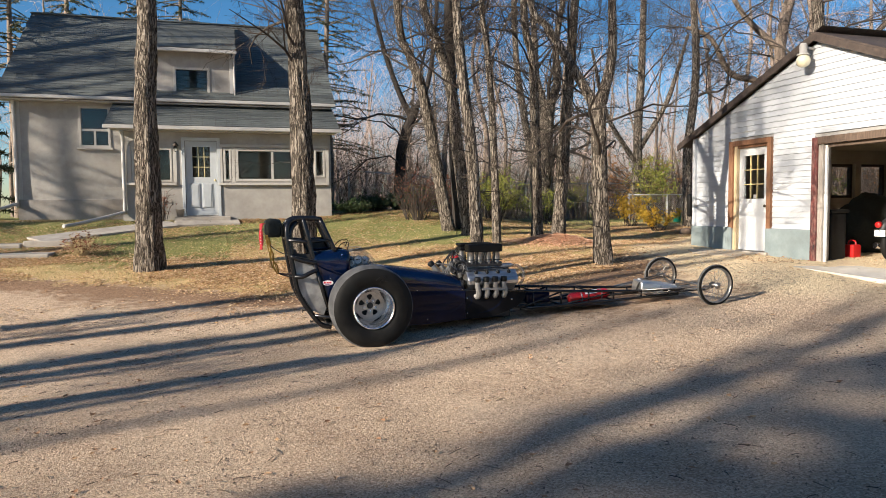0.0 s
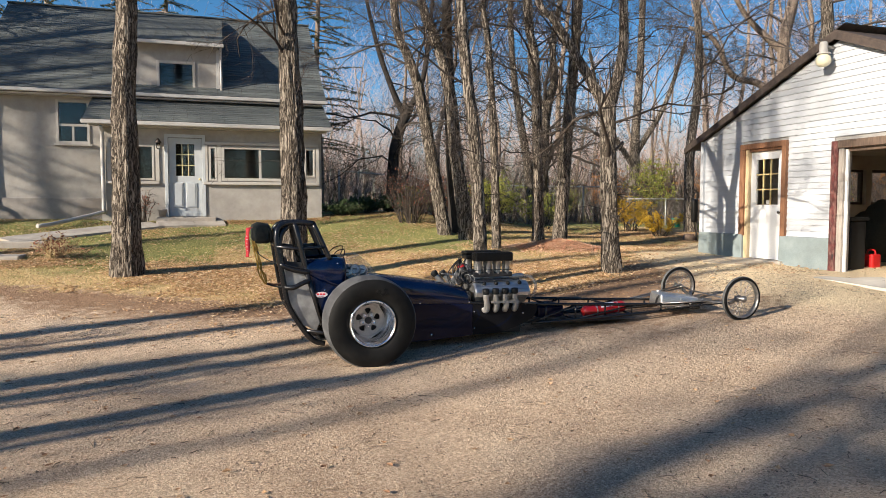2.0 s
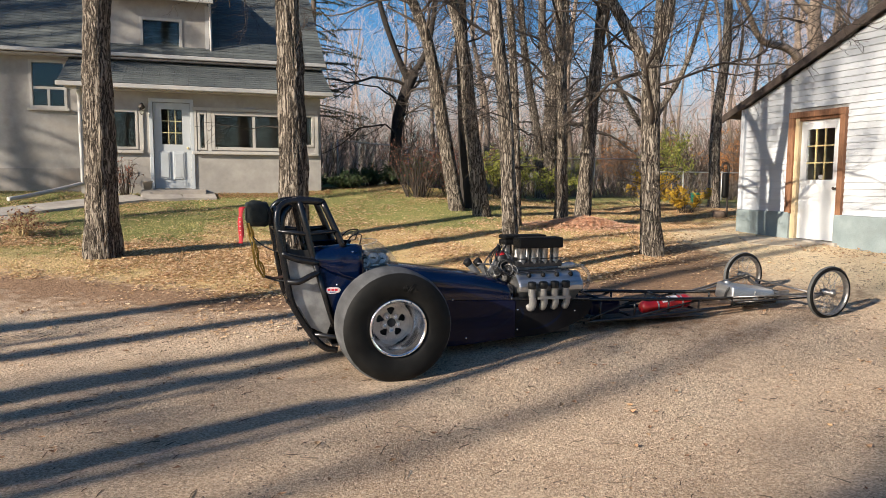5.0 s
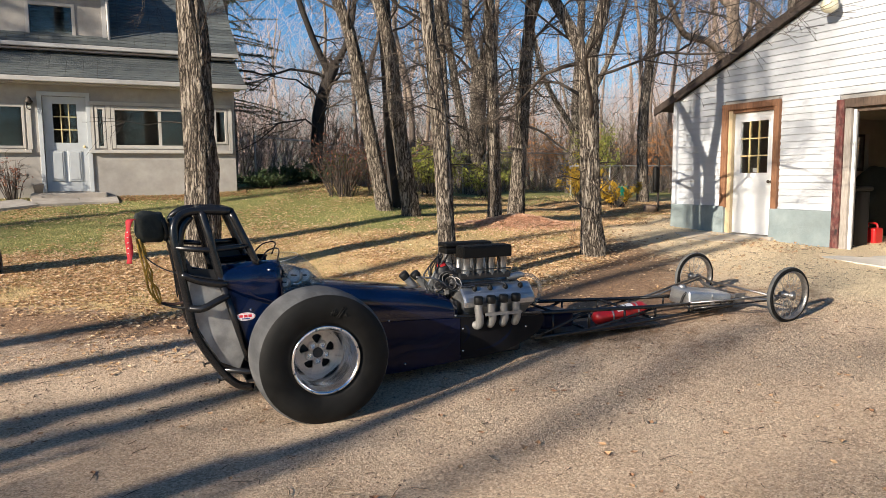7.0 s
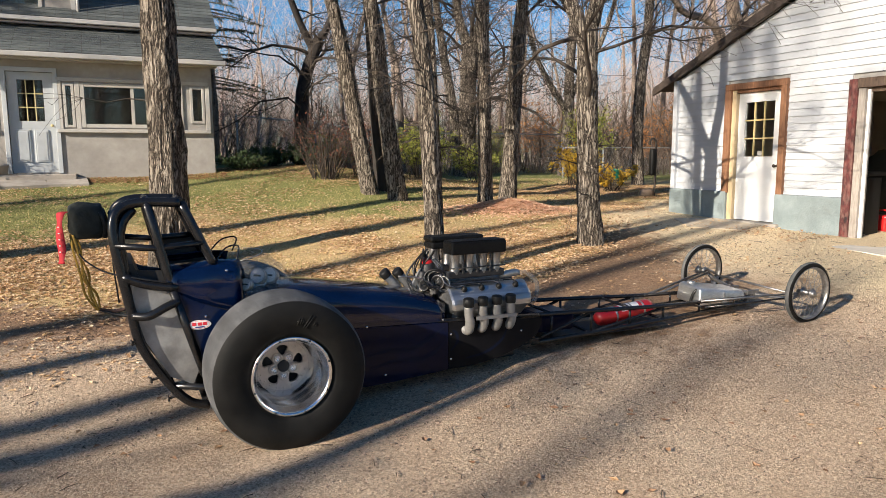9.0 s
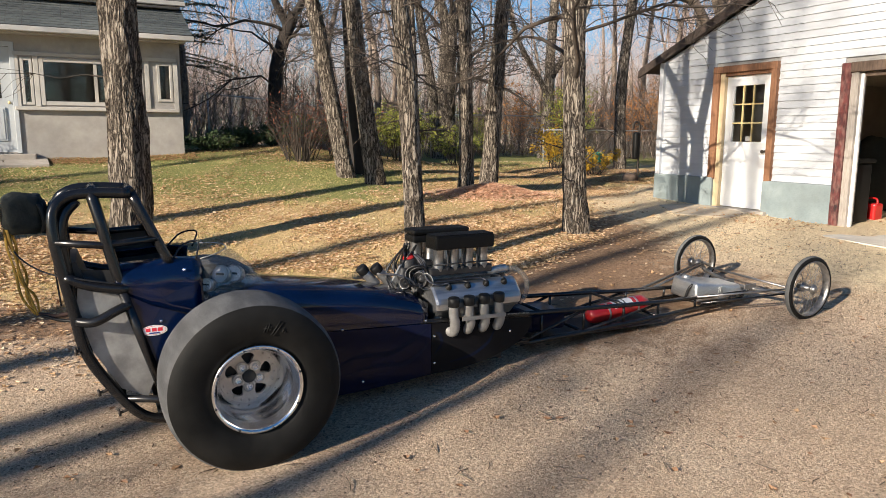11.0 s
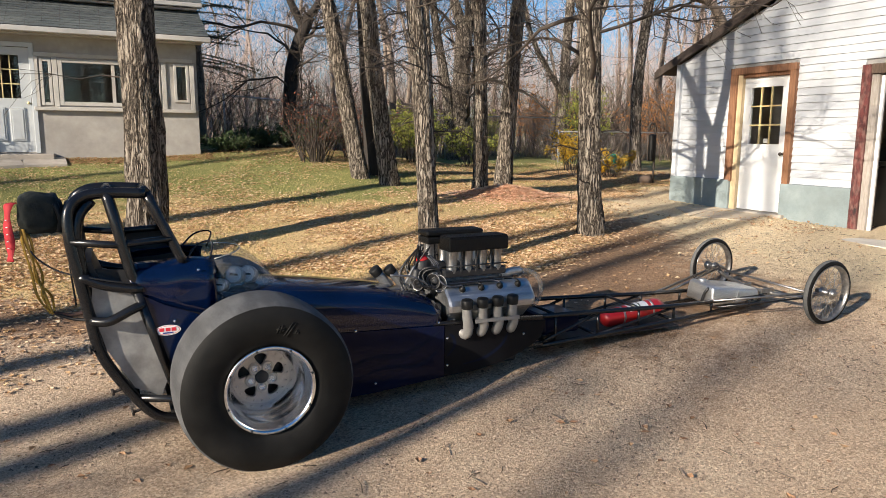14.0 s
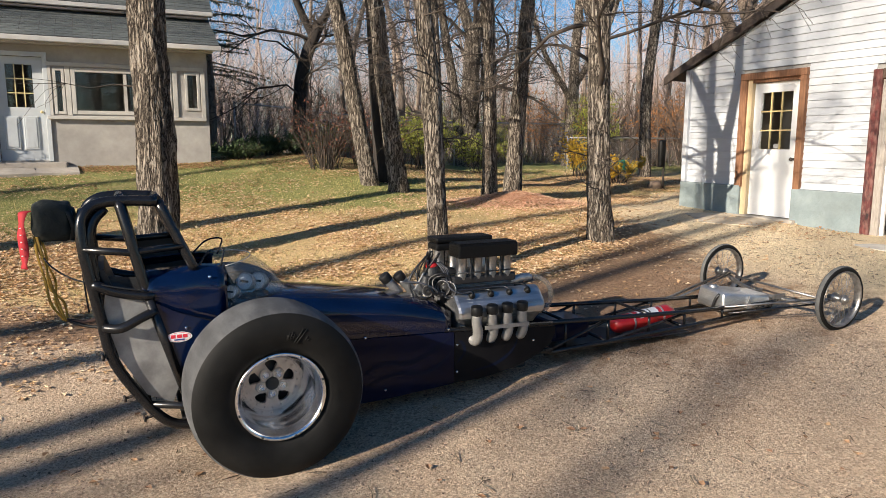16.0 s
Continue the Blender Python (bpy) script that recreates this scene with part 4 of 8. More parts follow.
FOAM = mat("black_filter_foam", (0.003, 0.003, 0.003), (0.007, 0.007, 0.007), 60, 0.5, bump=0.3, bump_scale=220)
FOAM.node_tree.nodes["Principled BSDF"].inputs["Specular IOR Level"].default_value = 0.2
CANVAS = mat("dark_canvas", (0.010, 0.013, 0.011), (0.024, 0.028, 0.024), 24, 0.9, bump=0.7, bump_scale=26)
REDBAND = mat("red_ribbon", (0.42, 0.015, 0.025), (0.55, 0.03, 0.04), 12, 0.7)
STRAP = mat("yellow_webbing", (0.20, 0.115, 0.02), (0.42, 0.25, 0.035), 18, 0.85, bump=0.4, bump_scale=60)
REDPAINT = mat("red_bottle_paint", (0.42, 0.010, 0.012), (0.52, 0.018, 0.018), 5, 0.3, coat=0.6, rough_var=0.05)
WHITE = mat("white_print", (0.70, 0.70, 0.70), (0.80, 0.80, 0.80), 10, 0.5)
REDINK = mat("red_print", (0.55, 0.02, 0.04), (0.62, 0.03, 0.05), 10, 0.5)
BLUEINK = mat("blue_print", (0.02, 0.03, 0.18), (0.03, 0.05, 0.22), 10, 0.5)
BLOCKPAINT = mat("black_engine_paint", (0.012, 0.012, 0.013), (0.03, 0.03, 0.032), 15, 0.5)
WIRE = mat("black_wire", (0.008, 0.008, 0.008), (0.016, 0.016, 0.018), 10, 0.4)
WIREB = mat("blue_grey_wire", (0.02, 0.024, 0.034), (0.035, 0.04, 0.055), 10, 0.45)
CLEAR = thin_clear("clear_plastic", (0.97, 0.975, 0.975), 0.88, body_col=(0.42, 0.41, 0.39), rough=0.12)
HOSE = thin_clear("clear_hose", (0.86, 0.84, 0.81), 0.68, body_col=(0.36, 0.34, 0.32), rough=0.2)
FLAME = mat("ghost_flame", (0.006, 0.009, 0.020), (0.009, 0.013, 0.030), 6, 0.40, coat=0.06)
FLAME.node_tree.nodes["Principled BSDF"].inputs["Specular IOR Level"].default_value = 0.05

YC = 0.52
car = thing("dragster", (2.0, YC, 0.15), "front-engined dragster, dark blue body and black tube chassis", "dragster")


def both(y):
    return (y, 2 * YC - y)


def slick(yc, s, zc, xc=0.02):
    """A rear slick on a deep polished rim; s = 1 for the side that faces -y."""
    c = Vector((xc, yc, zc))
    ax = Vector((0, s, 0))
    bm = bm_new()
    lathe(bm, [(0.213, -0.115), (0.222, -0.140), (0.25, -0.158), (0.30, -0.170), (0.345, -0.170), (0.385, -0.160), (0.412, -0.142)], c, ax, 72)
    lathe(bm, [(0.213, 0.155), (0.24, 0.195), (0.33, 0.222), (0.40, 0.208), (0.414, 0.192)], c, ax, 72)
    # raised maker's mark as plain strokes
    for a0, a1, r0, r1 in ((1.46, 1.42, 0.286, 0.322), (1.41, 1.38, 0.288, 0.330), (1.365, 1.345, 0.296, 0.318), (1.33, 1.24, 0.276, 0.350), (1.285, 1.195, 0.276, 0.350), (1.16, 1.145, 0.298, 0.322), (1.13, 1.10, 0.300, 0.312), (1.47, 1.34, 0.306, 0.309)):
        p, q = (c + Vector((math.cos(a) * r, -s * 0.1712, math.sin(a) * r)) for a, r in ((a0, r0), (a1, r1)))
        tube(bm, [p, q], 0.0038, 6)
    wheel = part("rear_wheel", bm, TYRE, car, "fat worn drag slick on a polished deep-dish wheel")
    bm = bm_new()
    lathe(bm, [(0.412, -0.142), (0.424, -0.122), (0.431, -0.08), (0.434, 0.0), (0.433, 0.10), (0.428, 0.165), (0.414, 0.192)], c, ax, 96)
    part("tread", bm, TREAD, wheel, "scuffed grey treadless tread")
    bm = bm_new()
    lathe(bm, [(0.207, -0.118), (0.216, -0.146), (0.222, -0.152), (0.218, -0.160), (0.206, -0.156), (0.200, -0.142), (0.198, -0.125), (0.186, -0.105), (0.183, -0.085), (0.176, -0.06), (0.160, -0.02), (0.150, 0.03), (0.147, 0.08), (0.147, 0.135), (0.20, 0.158), (0.213, 0.160)], c, ax, 72)
    part("rim", bm, CHROME, wheel, "polished deep-dish rim")
    # centre with five windows
    bm = bm_new()
    nA, rs = 200, [0.030, 0.050] + [0.058 + 0.0038 * q for q in range(17)] + [0.124, 0.132, 0.146]
    y0 = s * 0.085

    def bow(r):
        return -s * (0.018 if r < 0.075 else 0.008)

    grid = {}
    for i, r in enumerate(rs):
        for k in range(nA):
            a = 2 * math.pi * k / nA + math.pi * 0.7
            for layer in (0, 1):
                grid[i, k, layer] = bm.verts.new(c + Vector((math.cos(a) * r, y0 + bow(r) + layer * s * 0.022, math.sin(a) * r)))

    def window(i, k):
        ph = ((k + 0.5) / nA * 5) % 1.0
        q = (rs[i] + 0.0019 - 0.058) / 0.0608
        wd = (0.15 + 0.14 * q) * math.sqrt(max(0.0, 1 - (2 * q - 1) ** 4)) if 2 <= i < 18 else 0
        return abs(ph - 0.5) < wd

    for i in range(len(rs) - 1):
        for k in range(nA):
            if window(i, k):
                continue
            k2 = (k + 1) % nA
            for layer in (0, 1):
                bm.faces.new((grid[i, k, layer], grid[i, k2, layer], grid[i + 1, k2, layer], grid[i + 1, k, layer]))
            for (ii, kk, a, b) in ((i - 1, k, (i, k), (i, k2)), (i + 1, k, (i + 1, k), (i + 1, k2)), (i, (k - 1) % nA, (i, k), (i + 1, k)), (i, k2, (i, k2), (i + 1, k2))):
                if 0 <= ii < len(rs) - 1 and window(ii, kk):
                    bm.faces.new((grid[(*a, 0)], grid[(*b, 0)], grid[(*b, 1)], grid[(*a, 1)]))
    part("wheel_centre", bm, DULL, wheel, "satin cast centre with five windows")
    bm = bm_new()
    lathe(bm, [(0, 0.050), (0.028, 0.052), (0.034, 0.058), (0.036, 0.085)], c, ax, 28)
    part("centre_cap", bm, BLACKPANEL, wheel, "dark centre cap")
    for k in range(5):
        a = 2 * math.pi * k / 5 + math.pi * 0.7
        bm = bm_new()
        at = c + Vector((math.cos(a) * 0.056, 0.055 * s, math.sin(a) * 0.056))
        lathe(bm, [(0.017, 0.013), (0.017, 0.005), (0.013, 0.003), (0.013, 0.006), (0.010, 0.006), (0.009, -0.010), (0.0, -0.012)], at, ax, 12)
        nut = part("lug_nut", bm, CHROME, wheel)
        bm = bm_new()
        lathe(bm, [(0.032, 0.024), (0.030, 0.009), (0.027, 0.006), (0.022, 0.006), (0.019, 0.018)], at, ax, 20)
        part("lug_boss", bm, DULL, nut)
    for k in range(20):
        a = 2 * math.pi * k / 20
        bm = bm_new()
        lathe(bm, [(0.006, 0.079), (0.005, 0.071), (0, 0.070)], c + Vector((math.cos(a) * 0.130, 0, math.sin(a) * 0.130)), ax, 8)
        part("rivet", bm, DULL, wheel)
    for k in range(8):
        a = 2 * math.pi * k / 8 + 0.3
        bm = bm_new()
        lathe(bm, [(0.006, -0.155), (0.006, -0.166), (0, -0.167)], c + Vector((math.cos(a) * 0.212, 0, math.sin(a) * 0.212)), ax, 6)
        part("bead_screw", bm, BLACKPANEL, wheel)
    # black disc added behind the centre so its windows look dark and deep
    bm = bm_new()
    lathe(bm, [(0.0, 0.118), (0.145, 0.118), (0.145, 0.130), (0, 0.130)], c, ax, 40)
    part("brake_drum", bm, BLOCKPAINT, wheel)


slick(-0.07, 1, 0.420)
slick(1.02, -1, 0.450, -0.02)


def wire_wheel(c, lean):
    c = Vector(c)
    ax = Vector((0, 1, lean)).normalized()
    bm = bm_new()
    lathe(bm, [(0.214, -0.020), (0.226, -0.029), (0.240, -0.027), (0.250, -0.018)], c, ax, 64)
    lathe(bm, [(0.250, 0.018), (0.240, 0.027), (0.226, 0.029), (0.214, 0.020)], c, ax, 64)
    wheel = part("front_wheel", bm, TYRE, car, "narrow wire-spoked front wheel")
    bm = bm_new()
    lathe(bm, [(0.250, -0.018), (0.255, -0.010), (0.2565, 0), (0.255, 0.010), (0.250, 0.018)], c, ax, 64)
    part("tread", bm, TREAD_F, wheel)
    bm = bm_new()
    lathe(bm, [(0.219, -0.026), (0.220, -0.030), (0.214, -0.031), (0.208, -0.024), (0.205, -0.010), (0.203, 0), (0.205, 0.010), (0.208, 0.024), (0.214, 0.031), (0.220, 0.030), (0.219, 0.026)], c, ax, 64)
    part("rim", bm, STEEL, wheel, "polished narrow rim")
    bm = bm_new()
    lathe(bm, [(0, -0.066), (0.020, -0.066), (0.024, -0.060), (0.024, -0.048), (0.040, -0.046), (0.040, -0.040), (0.022, -0.034), (0.019, 0), (0.022, 0.034), (0.040, 0.040), (0.040, 0.046), (0.024, 0.048), (0.022, 0.07), (0, 0.07)], c, ax, 24)
    part("hub", bm, STEEL, wheel)
    bm = bm_new()
    u, w = frame_of(ax)
    for k in range(40):
        a = 2 * math.pi * k / 40
        side = -0.043 if k % 2 else 0.043
        b = a + (0.55 if (k // 2) % 2 else -0.55)
        p = c + ax * side + (u * math.cos(b) + w * math.sin(b)) * 0.036
        q = c + ax * (side * 0.15) + (u * math.cos(a) + w * math.sin(a)) * 0.205
        tube(bm, [p, q], 0.0018, 5, caps=False)
    part("spokes", bm, STEEL, wheel)
    return wheel


wire_wheel((4.336, -0.05, 0.463), 0.03)
wire_wheel((4.33, 1.09, 0.483), 0.02)

# roll cage
T = 0.021


def bar(pts, r=T, name="cage_tube", m=None, sm=0, seg=12, label=""):
    bm = bm_new()
    tube(bm, pts, r, seg, smooth=sm)
    return part(name, bm, m or BLACKTUBE, car, label)


for k, y in enumerate(both(0.25)):
    i = 1 if k == 0 else -1
    yt = y + i * 0.05
    bar([(-0.36, y, 0.17), (-0.46, y, 0.20), (-0.56, y, 0.31), (-0.70, y, 0.55), (-0.745, y, 0.77), (-0.775, y, 0.95), (-0.805, y + i * 0.01, 1.14), (-0.80, y + i * 0.03, 1.27), (-0.74, yt, 1.335), (-0.63, yt, 1.352), (-0.46, yt, 1.345)], 0.0265, sm=5)
    bar([(-0.755, y + i * 0.025, 0.93), (-0.775, y + i * 0.03, 1.14), (-0.755, y + i * 0.045, 1.25), (-0.70, yt + i * 0.02, 1.315)], 0.025, sm=5)
    bar([(-0.635, yt, 1.352), (-0.60, y + i * 0.01, 1.20), (-0.555, y, 0.99), (-0.52, y, 0.86)], 0.0265, sm=4)
    bar([(-0.455, yt + i * 0.005, 1.345), (-0.37, y + i * 0.03, 1.15), (-0.295, y + i * 0.03, 0.98)], 0.0245, sm=4)
    bar([(-0.805, y, 1.125), (-0.60, y, 1.10), (-0.35, y + i * 0.02, 1.115)], 0.018)
    bar([(-0.775, y - i * 0.004, 0.955), (-0.66, y - i * 0.01, 0.905), (-0.50, y - i * 0.012, 0.872)], 0.0265, sm=4)
    bar([(-0.735, y - i * 0.012, 0.735), (-0.66, y - i * 0.05, 0.735), (-0.57, y - i * 0.045, 0.775), (-0.50, y - i * 0.02, 0.80)], 0.024, sm=5)
    bar([(-0.525, y - i * 0.016, 0.86), (-0.45, y - i * 0.016, 0.60), (-0.38, y - i * 0.012, 0.36)], 0.0245)
    bar([(-0.46, y - i * 0.004, 0.84), (-0.38, y - i * 0.004, 0.57)], 0.010, m=CAST)
    bar([(-0.55, y, 0.31), (-0.30, y, 0.26), (0.1, y, 0.24), (1.2, y, 0.26), (1.9, y, 0.285)], 0.019)
    bar([(-0.50, y, 0.86), (0.1, y, 0.56), (1.2, y, 0.50), (1.9, y, 0.462)], 0.019)
bar([(-0.80, 0.28, 1.27), (-0.805, YC, 1.285), (-0.80, 0.76, 1.27)], 0.0245)
bar([(-0.63, 0.30, 1.352), (-0.63, 0.74, 1.352)], 0.0245)
bar([(-0.455, 0.31, 1.345), (-0.455, 0.73, 1.345)], 0.0245)
bar([(-0.805, 0.25, 1.13), (-0.805, 0.79, 1.13)], 0.018)
bar([(-0.77, 0.25, 0.95), (-0.77, 0.79, 0.95)], 0.02)
bar([(-0.56, 0.25, 0.31), (-0.56, 0.79, 0.31)], 0.02)
bar([(-0.70, 0.25, 0.55), (-0.70, 0.79, 0.55)], 0.02)

# seat back and side panels
bm = bm_new()
prism(bm, [(-0.50, 0.28, 0.34), (-0.50, 0.76, 0.34), (-0.75, 0.76, 1.02), (-0.75, 0.28, 1.02)], (0.03, 0, 0))
part("seat_back", bm, BLACKPANEL, car)
bm = bm_new()
box(bm, -0.62, -0.18, 0.30, 0.74, 0.34, 0.46, 0.03)
part("seat", bm, BLACKPANEL, car)
bm = bm_new()
prism(bm, [(-0.76, 0.30, 0.985), (-0.54, 0.29, 0.965), (-0.52, 0.29, 0.88), (-0.755, 0.29, 0.955)], (0, 0.006, 0))
part("cockpit_side", bm, BLACKPANEL, car)
bm = bm_new()
prism(bm, [(-0.54, 0.80, 0.90), (-0.28, 0.80, 0.90), (-0.32, 0.80, 1.10), (-0.56, 0.80, 1.10)], (0, 0.006, 0))
part("cockpit_side", bm, BLACKPANEL, car)
for y in both(0.262):
    bm = bm_new()
    prism(bm, [(-0.72, y, 0.92), (-0.53, y, 0.85), (-0.40, y, 0.40), (-0.44, y, 0.30), (-0.56, y, 0.36), (-0.68, y, 0.58), (-0.735, y, 0.80)], (0, 0.004 if y < YC else -0.004, 0))
    part("aluminium_side_panel", bm, SHEET, car, "scuffed bare aluminium side panel")


# body shell: cross-sections along the car
def body_section(x, w, z0, zs, zt, lip=None, n=7):
    """Half outline from the bottom edge up and over to the middle (or to a cockpit lip)."""
    pts = [(w * 0.97, z0), (w, z0 + (zs - z0) * 0.5), (w, zs)]
    end = math.pi / 2 if lip is None else lip
    for k in range(1, n + 1):
        a = end * k / n
        pts.append((w * math.cos(a) ** 0.55 if a < math.pi / 2 - 1e-6 else 0.0, zs + (zt - zs) * math.sin(a) ** 0.9))
    return [(x, p, z) for p, z in pts]


def loft(bm, secs, yc, sgn, thick=None):
    rows = [[bm.verts.new((x, yc - sgn * p, z)) for x, p, z in s] for s in secs]
    for a, b in zip(rows, rows[1:]):
        for k in range(len(a) - 1):
            f = bm.faces.new((a[k], a[k + 1], b[k + 1], b[k]))
            f.smooth = True


cock = [(-0.555, 0.290, 0.855, 0.90, 1.000), (-0.50, 0.294, 0.835, 0.895, 1.008), (-0.40, 0.298, 0.79, 0.89, 1.014), (-0.30, 0.300, 0.75, 0.90, 1.022), (-0.20, 0.300, 0.715, 0.885, 1.018), (-0.150, 0.300, 0.70, 0.875, 1.012)]
for sg in (1, -1):
    bm = bm_new()
    loft(bm, [body_section(x, w, z0, zs, zt, lip=1.05) for x, w, z0, zs, zt in cock], YC, sg)
    cowl = part("cowl", bm, NAVY, car, "glossy dark blue cockpit cowl")
    m = cowl.modifiers.new("thickness", "SOLIDIFY")
    m.thickness, m.offset = 0.006, 1
bm = bm_new()
hood = [(-0.147, 0.300, 0.48, 0.70, 0.805), (-0.10, 0.300, 0.47, 0.70, 0.810), (0.10, 0.298, 0.46, 0.70, 0.818), (0.22, 0.297, 0.455, 0.695, 0.812), (0.45, 0.295, 0.45, 0.68, 0.782), (0.65, 0.293, 0.45, 0.66, 0.752), (0.82, 0.291, 0.45, 0.635, 0.726), (0.95, 0.289, 0.45, 0.605, 0.702), (1.05, 0.287, 0.455, 0.58, 0.678), (1.11, 0.284, 0.46, 0.56, 0.655), (1.15, 0.280, 0.47, 0.545, 0.632)]
for sg in (1, -1):
    loft(bm, [body_section(x, w, z0, zs, zt) for x, w, z0, zs, zt in hood], YC, sg)
bmesh.ops.remove_doubles(bm, verts=bm.verts, dist=0.0005)
hd = part("hood", bm, NAVY, car, "glossy dark blue body shell with faint flames")
m = hd.modifiers.new("thickness", "SOLIDIFY")
m.thickness, m.offset = 0.005, 1
# rear body sides between cowl and lower panel
for sg, y in zip((1, -1), both(YC - 0.297)):
    bm = bm_new()
    prism(bm, [(-0.53, y, 0.86), (-0.42, y, 0.50), (-0.36, y, 0.30), (-0.20, y, 0.22), (-0.20, y, 0.705), (-0.40, y, 0.785)], (0, 0.005 * sg, 0))
    part("side_panel", bm, NAVY, car)
    bm = bm_new()
    prism(bm, [(-0.20, y - 0.003 * sg, 0.17), (0.4, y - 0.003 * sg, 0.135), (0.75, y - 0.003 * sg, 0.145), (1.168, y - 0.003 * sg, 0.175), (1.168, y - 0.003 * sg, 0.497), (-0.20, y - 0.003 * sg, 0.56)], (0, 0.005 * sg, 0))
    part("lower_panel", bm, NAVY_LOW, car, "dark lower body panel with faint flames")
    bm = bm_new()
    prism(bm, [(1.172, y, 0.175), (1.36, y, 0.178), (1.55, y, 0.205), (1.74, y, 0.262), (1.87, y, 0.335), (1.91, y, 0.41), (1.91, y, 0.455), (1.172, y, 0.495)], (0, 0.005 * sg, 0))
    part("engine_side_panel", bm, CHARCOAL, car, "scuffed dark panel below the engine")
    for bx, bz in ((1.13, 0.520), (1.19, 0.415), (1.19, 0.245), (1.74, 0.38), (0.60, 0.53), (0.72, 0.20), (-0.36, 0.70), (-0.235, 0.955), (0.05, 0.62)):
        bm = bm_new()
        lathe(bm, [(0.008, 0), (0.008, 0.003), (0.004, 0.005), (0, 0.005)], (bx, y - sg * 0.003, bz), (0, -sg, 0), 12)
        part("body_bolt", bm, CHROME, car)
# ghost flames: thin curling strokes of lacquer on the side panels
def flame_stroke(y, sg, ctrl, w):
    bm = bm_new()
    pts = smooth_path([Vector((x, y - 0.0012 * sg, z)) for x, z in ctrl], 7)
    n = len(pts) - 1
    vs = []
    for k, p in enumerate(pts):
        d = (pts[min(n, k + 1)] - pts[max(0, k - 1)]).normalized()
        o = Vector((-d.z, 0, d.x)) * w * (0.25 + 0.75 * math.sin(math.pi * k / n))
        vs.append((bm.verts.new(p + o), bm.verts.new(p - o)))
    for a, b in zip(vs, vs[1:]):
        bm.faces.new((a[0], b[0], b[1], a[1]))
    part("painted_flame", bm, FLAME, car)


for sg, y in zip((1, -1), both(YC - 0.3)):
    flame_stroke(y, sg, [(0.55, 0.30), (0.70, 0.36), (0.88, 0.345), (1.02, 0.40), (1.14, 0.47)], 0.015)
    flame_stroke(y, sg, [(0.62, 0.25), (0.80, 0.29), (0.98, 0.27), (1.10, 0.33), (1.15, 0.38)], 0.013)
for sg, y in zip((1, -1), both(YC - 0.297)):
    flame_stroke(y, sg, [(1.19, 0.30), (1.24, 0.36), (1.23, 0.42), (1.20, 0.44)], 0.011)
    flame_stroke(y, sg, [(1.30, 0.235), (1.46, 0.26), (1.58, 0.33), (1.63, 0.42)], 0.011)
bm = bm_new()
box(bm, -0.4, 1.62, 0.245, 0.795, 0.205, 0.215)
part("floor_pan", bm, BLACKPANEL, car)
bm = bm_new()
box(bm, 1.150, 1.165, 0.26, 0.78, 0.22, 0.62)
part("firewall", bm, BLACKPANEL, car)

# club sticker: oval with plain bars in place of its letters
sticker = None
for k, (rx, rz, mm, dy) in enumerate(((0.062, 0.027, WHITE, 0.002), (0.057, 0.0235, REDINK, 0.0026), (0.0545, 0.0215, WHITE, 0.0032))):
    bm = bm_new()
    bm.faces.new([bm.verts.new((-0.395 + math.cos(a) * rx, YC - 0.297 - 0.0005 - dy, 0.655 + math.sin(a) * rz)) for a in (2 * math.pi * q / 32 for q in range(32))])
    o = part("sticker", bm, mm, sticker or car, "oval white sticker with a red rim" if not sticker else "")
    sticker = sticker or o
for a in (-0.030, 0.0, 0.028):
    bm = bm_new()
    box(bm, -0.395 + a - 0.011, -0.395 + a + 0.011, YC - 0.3022, YC - 0.3012, 0.650, 0.668)
    part("print_bar", bm, REDINK, sticker)
bm = bm_new()
box(bm, -0.42, -0.37, YC - 0.3022, YC - 0.3012, 0.638, 0.645)
part("print_bar", bm, BLUEINK, sticker)

# windscreen and gauges
bm = bm_new()
rows = []
for k in range(9):
    a = -1.25 + 2.5 * k / 8
    base = Vector((0.22 - 0.37 * (1 - math.cos(a)) / 0.685, YC + 0.288 * math.sin(a) / math.sin(1.25), 0.812 - 0.03 * (abs(a) / 1.25) ** 2))
    topv = Vector((0.02 - 0.17 * (1 - math.cos(a)) / 0.685, YC + 0.270 * math.sin(a) / math.sin(1.25), 1.020 - 0.02 * (abs(a) / 1.25) ** 2))
    rows.append([bm.verts.new(base.lerp(topv, t) + Vector((0.02 * math.sin(math.pi * t), 0, 0.01 * math.sin(math.pi * t)))) for t in (0, 0.25, 0.5, 0.75, 1)])
for a, b in zip(rows, rows[1:]):
    for k in range(4):
        f = bm.faces.new((a[k], b[k], b[k + 1], a[k + 1]))
        f.smooth = True
ws = part("windscreen", bm, CLEAR, car, "scuffed clear curved windscreen")
m = ws.modifiers.new("thickness", "SOLIDIFY")
m.thickness = 0.003
ws.visible_shadow = False
# light-grey bead on the sheet's top edge; its colour stands for the highlight
bm = bm_new()
tube(bm, [Vector((0.02 - 0.17 * (1 - math.cos(a)) / 0.685, YC + 0.270 * math.sin(a) / math.sin(1.25), 1.021 - 0.02 * (abs(a) / 1.25) ** 2)) for a in (-1.25 + 2.5 * k / 16 for k in range(17))], 0.0028, 6)
part("windscreen_edge", bm, mat("rim_highlight_grey", (0.40, 0.38, 0.34), (0.52, 0.50, 0.45), 20, 0.3), ws, "top edge of the plastic sheet, pale for its rim highlight")
bm = bm_new()
box(bm, -0.14, -0.125, 0.32, 0.72, 0.80, 0.862, 0.004)
part("dash", bm, BLACKPANEL, car)
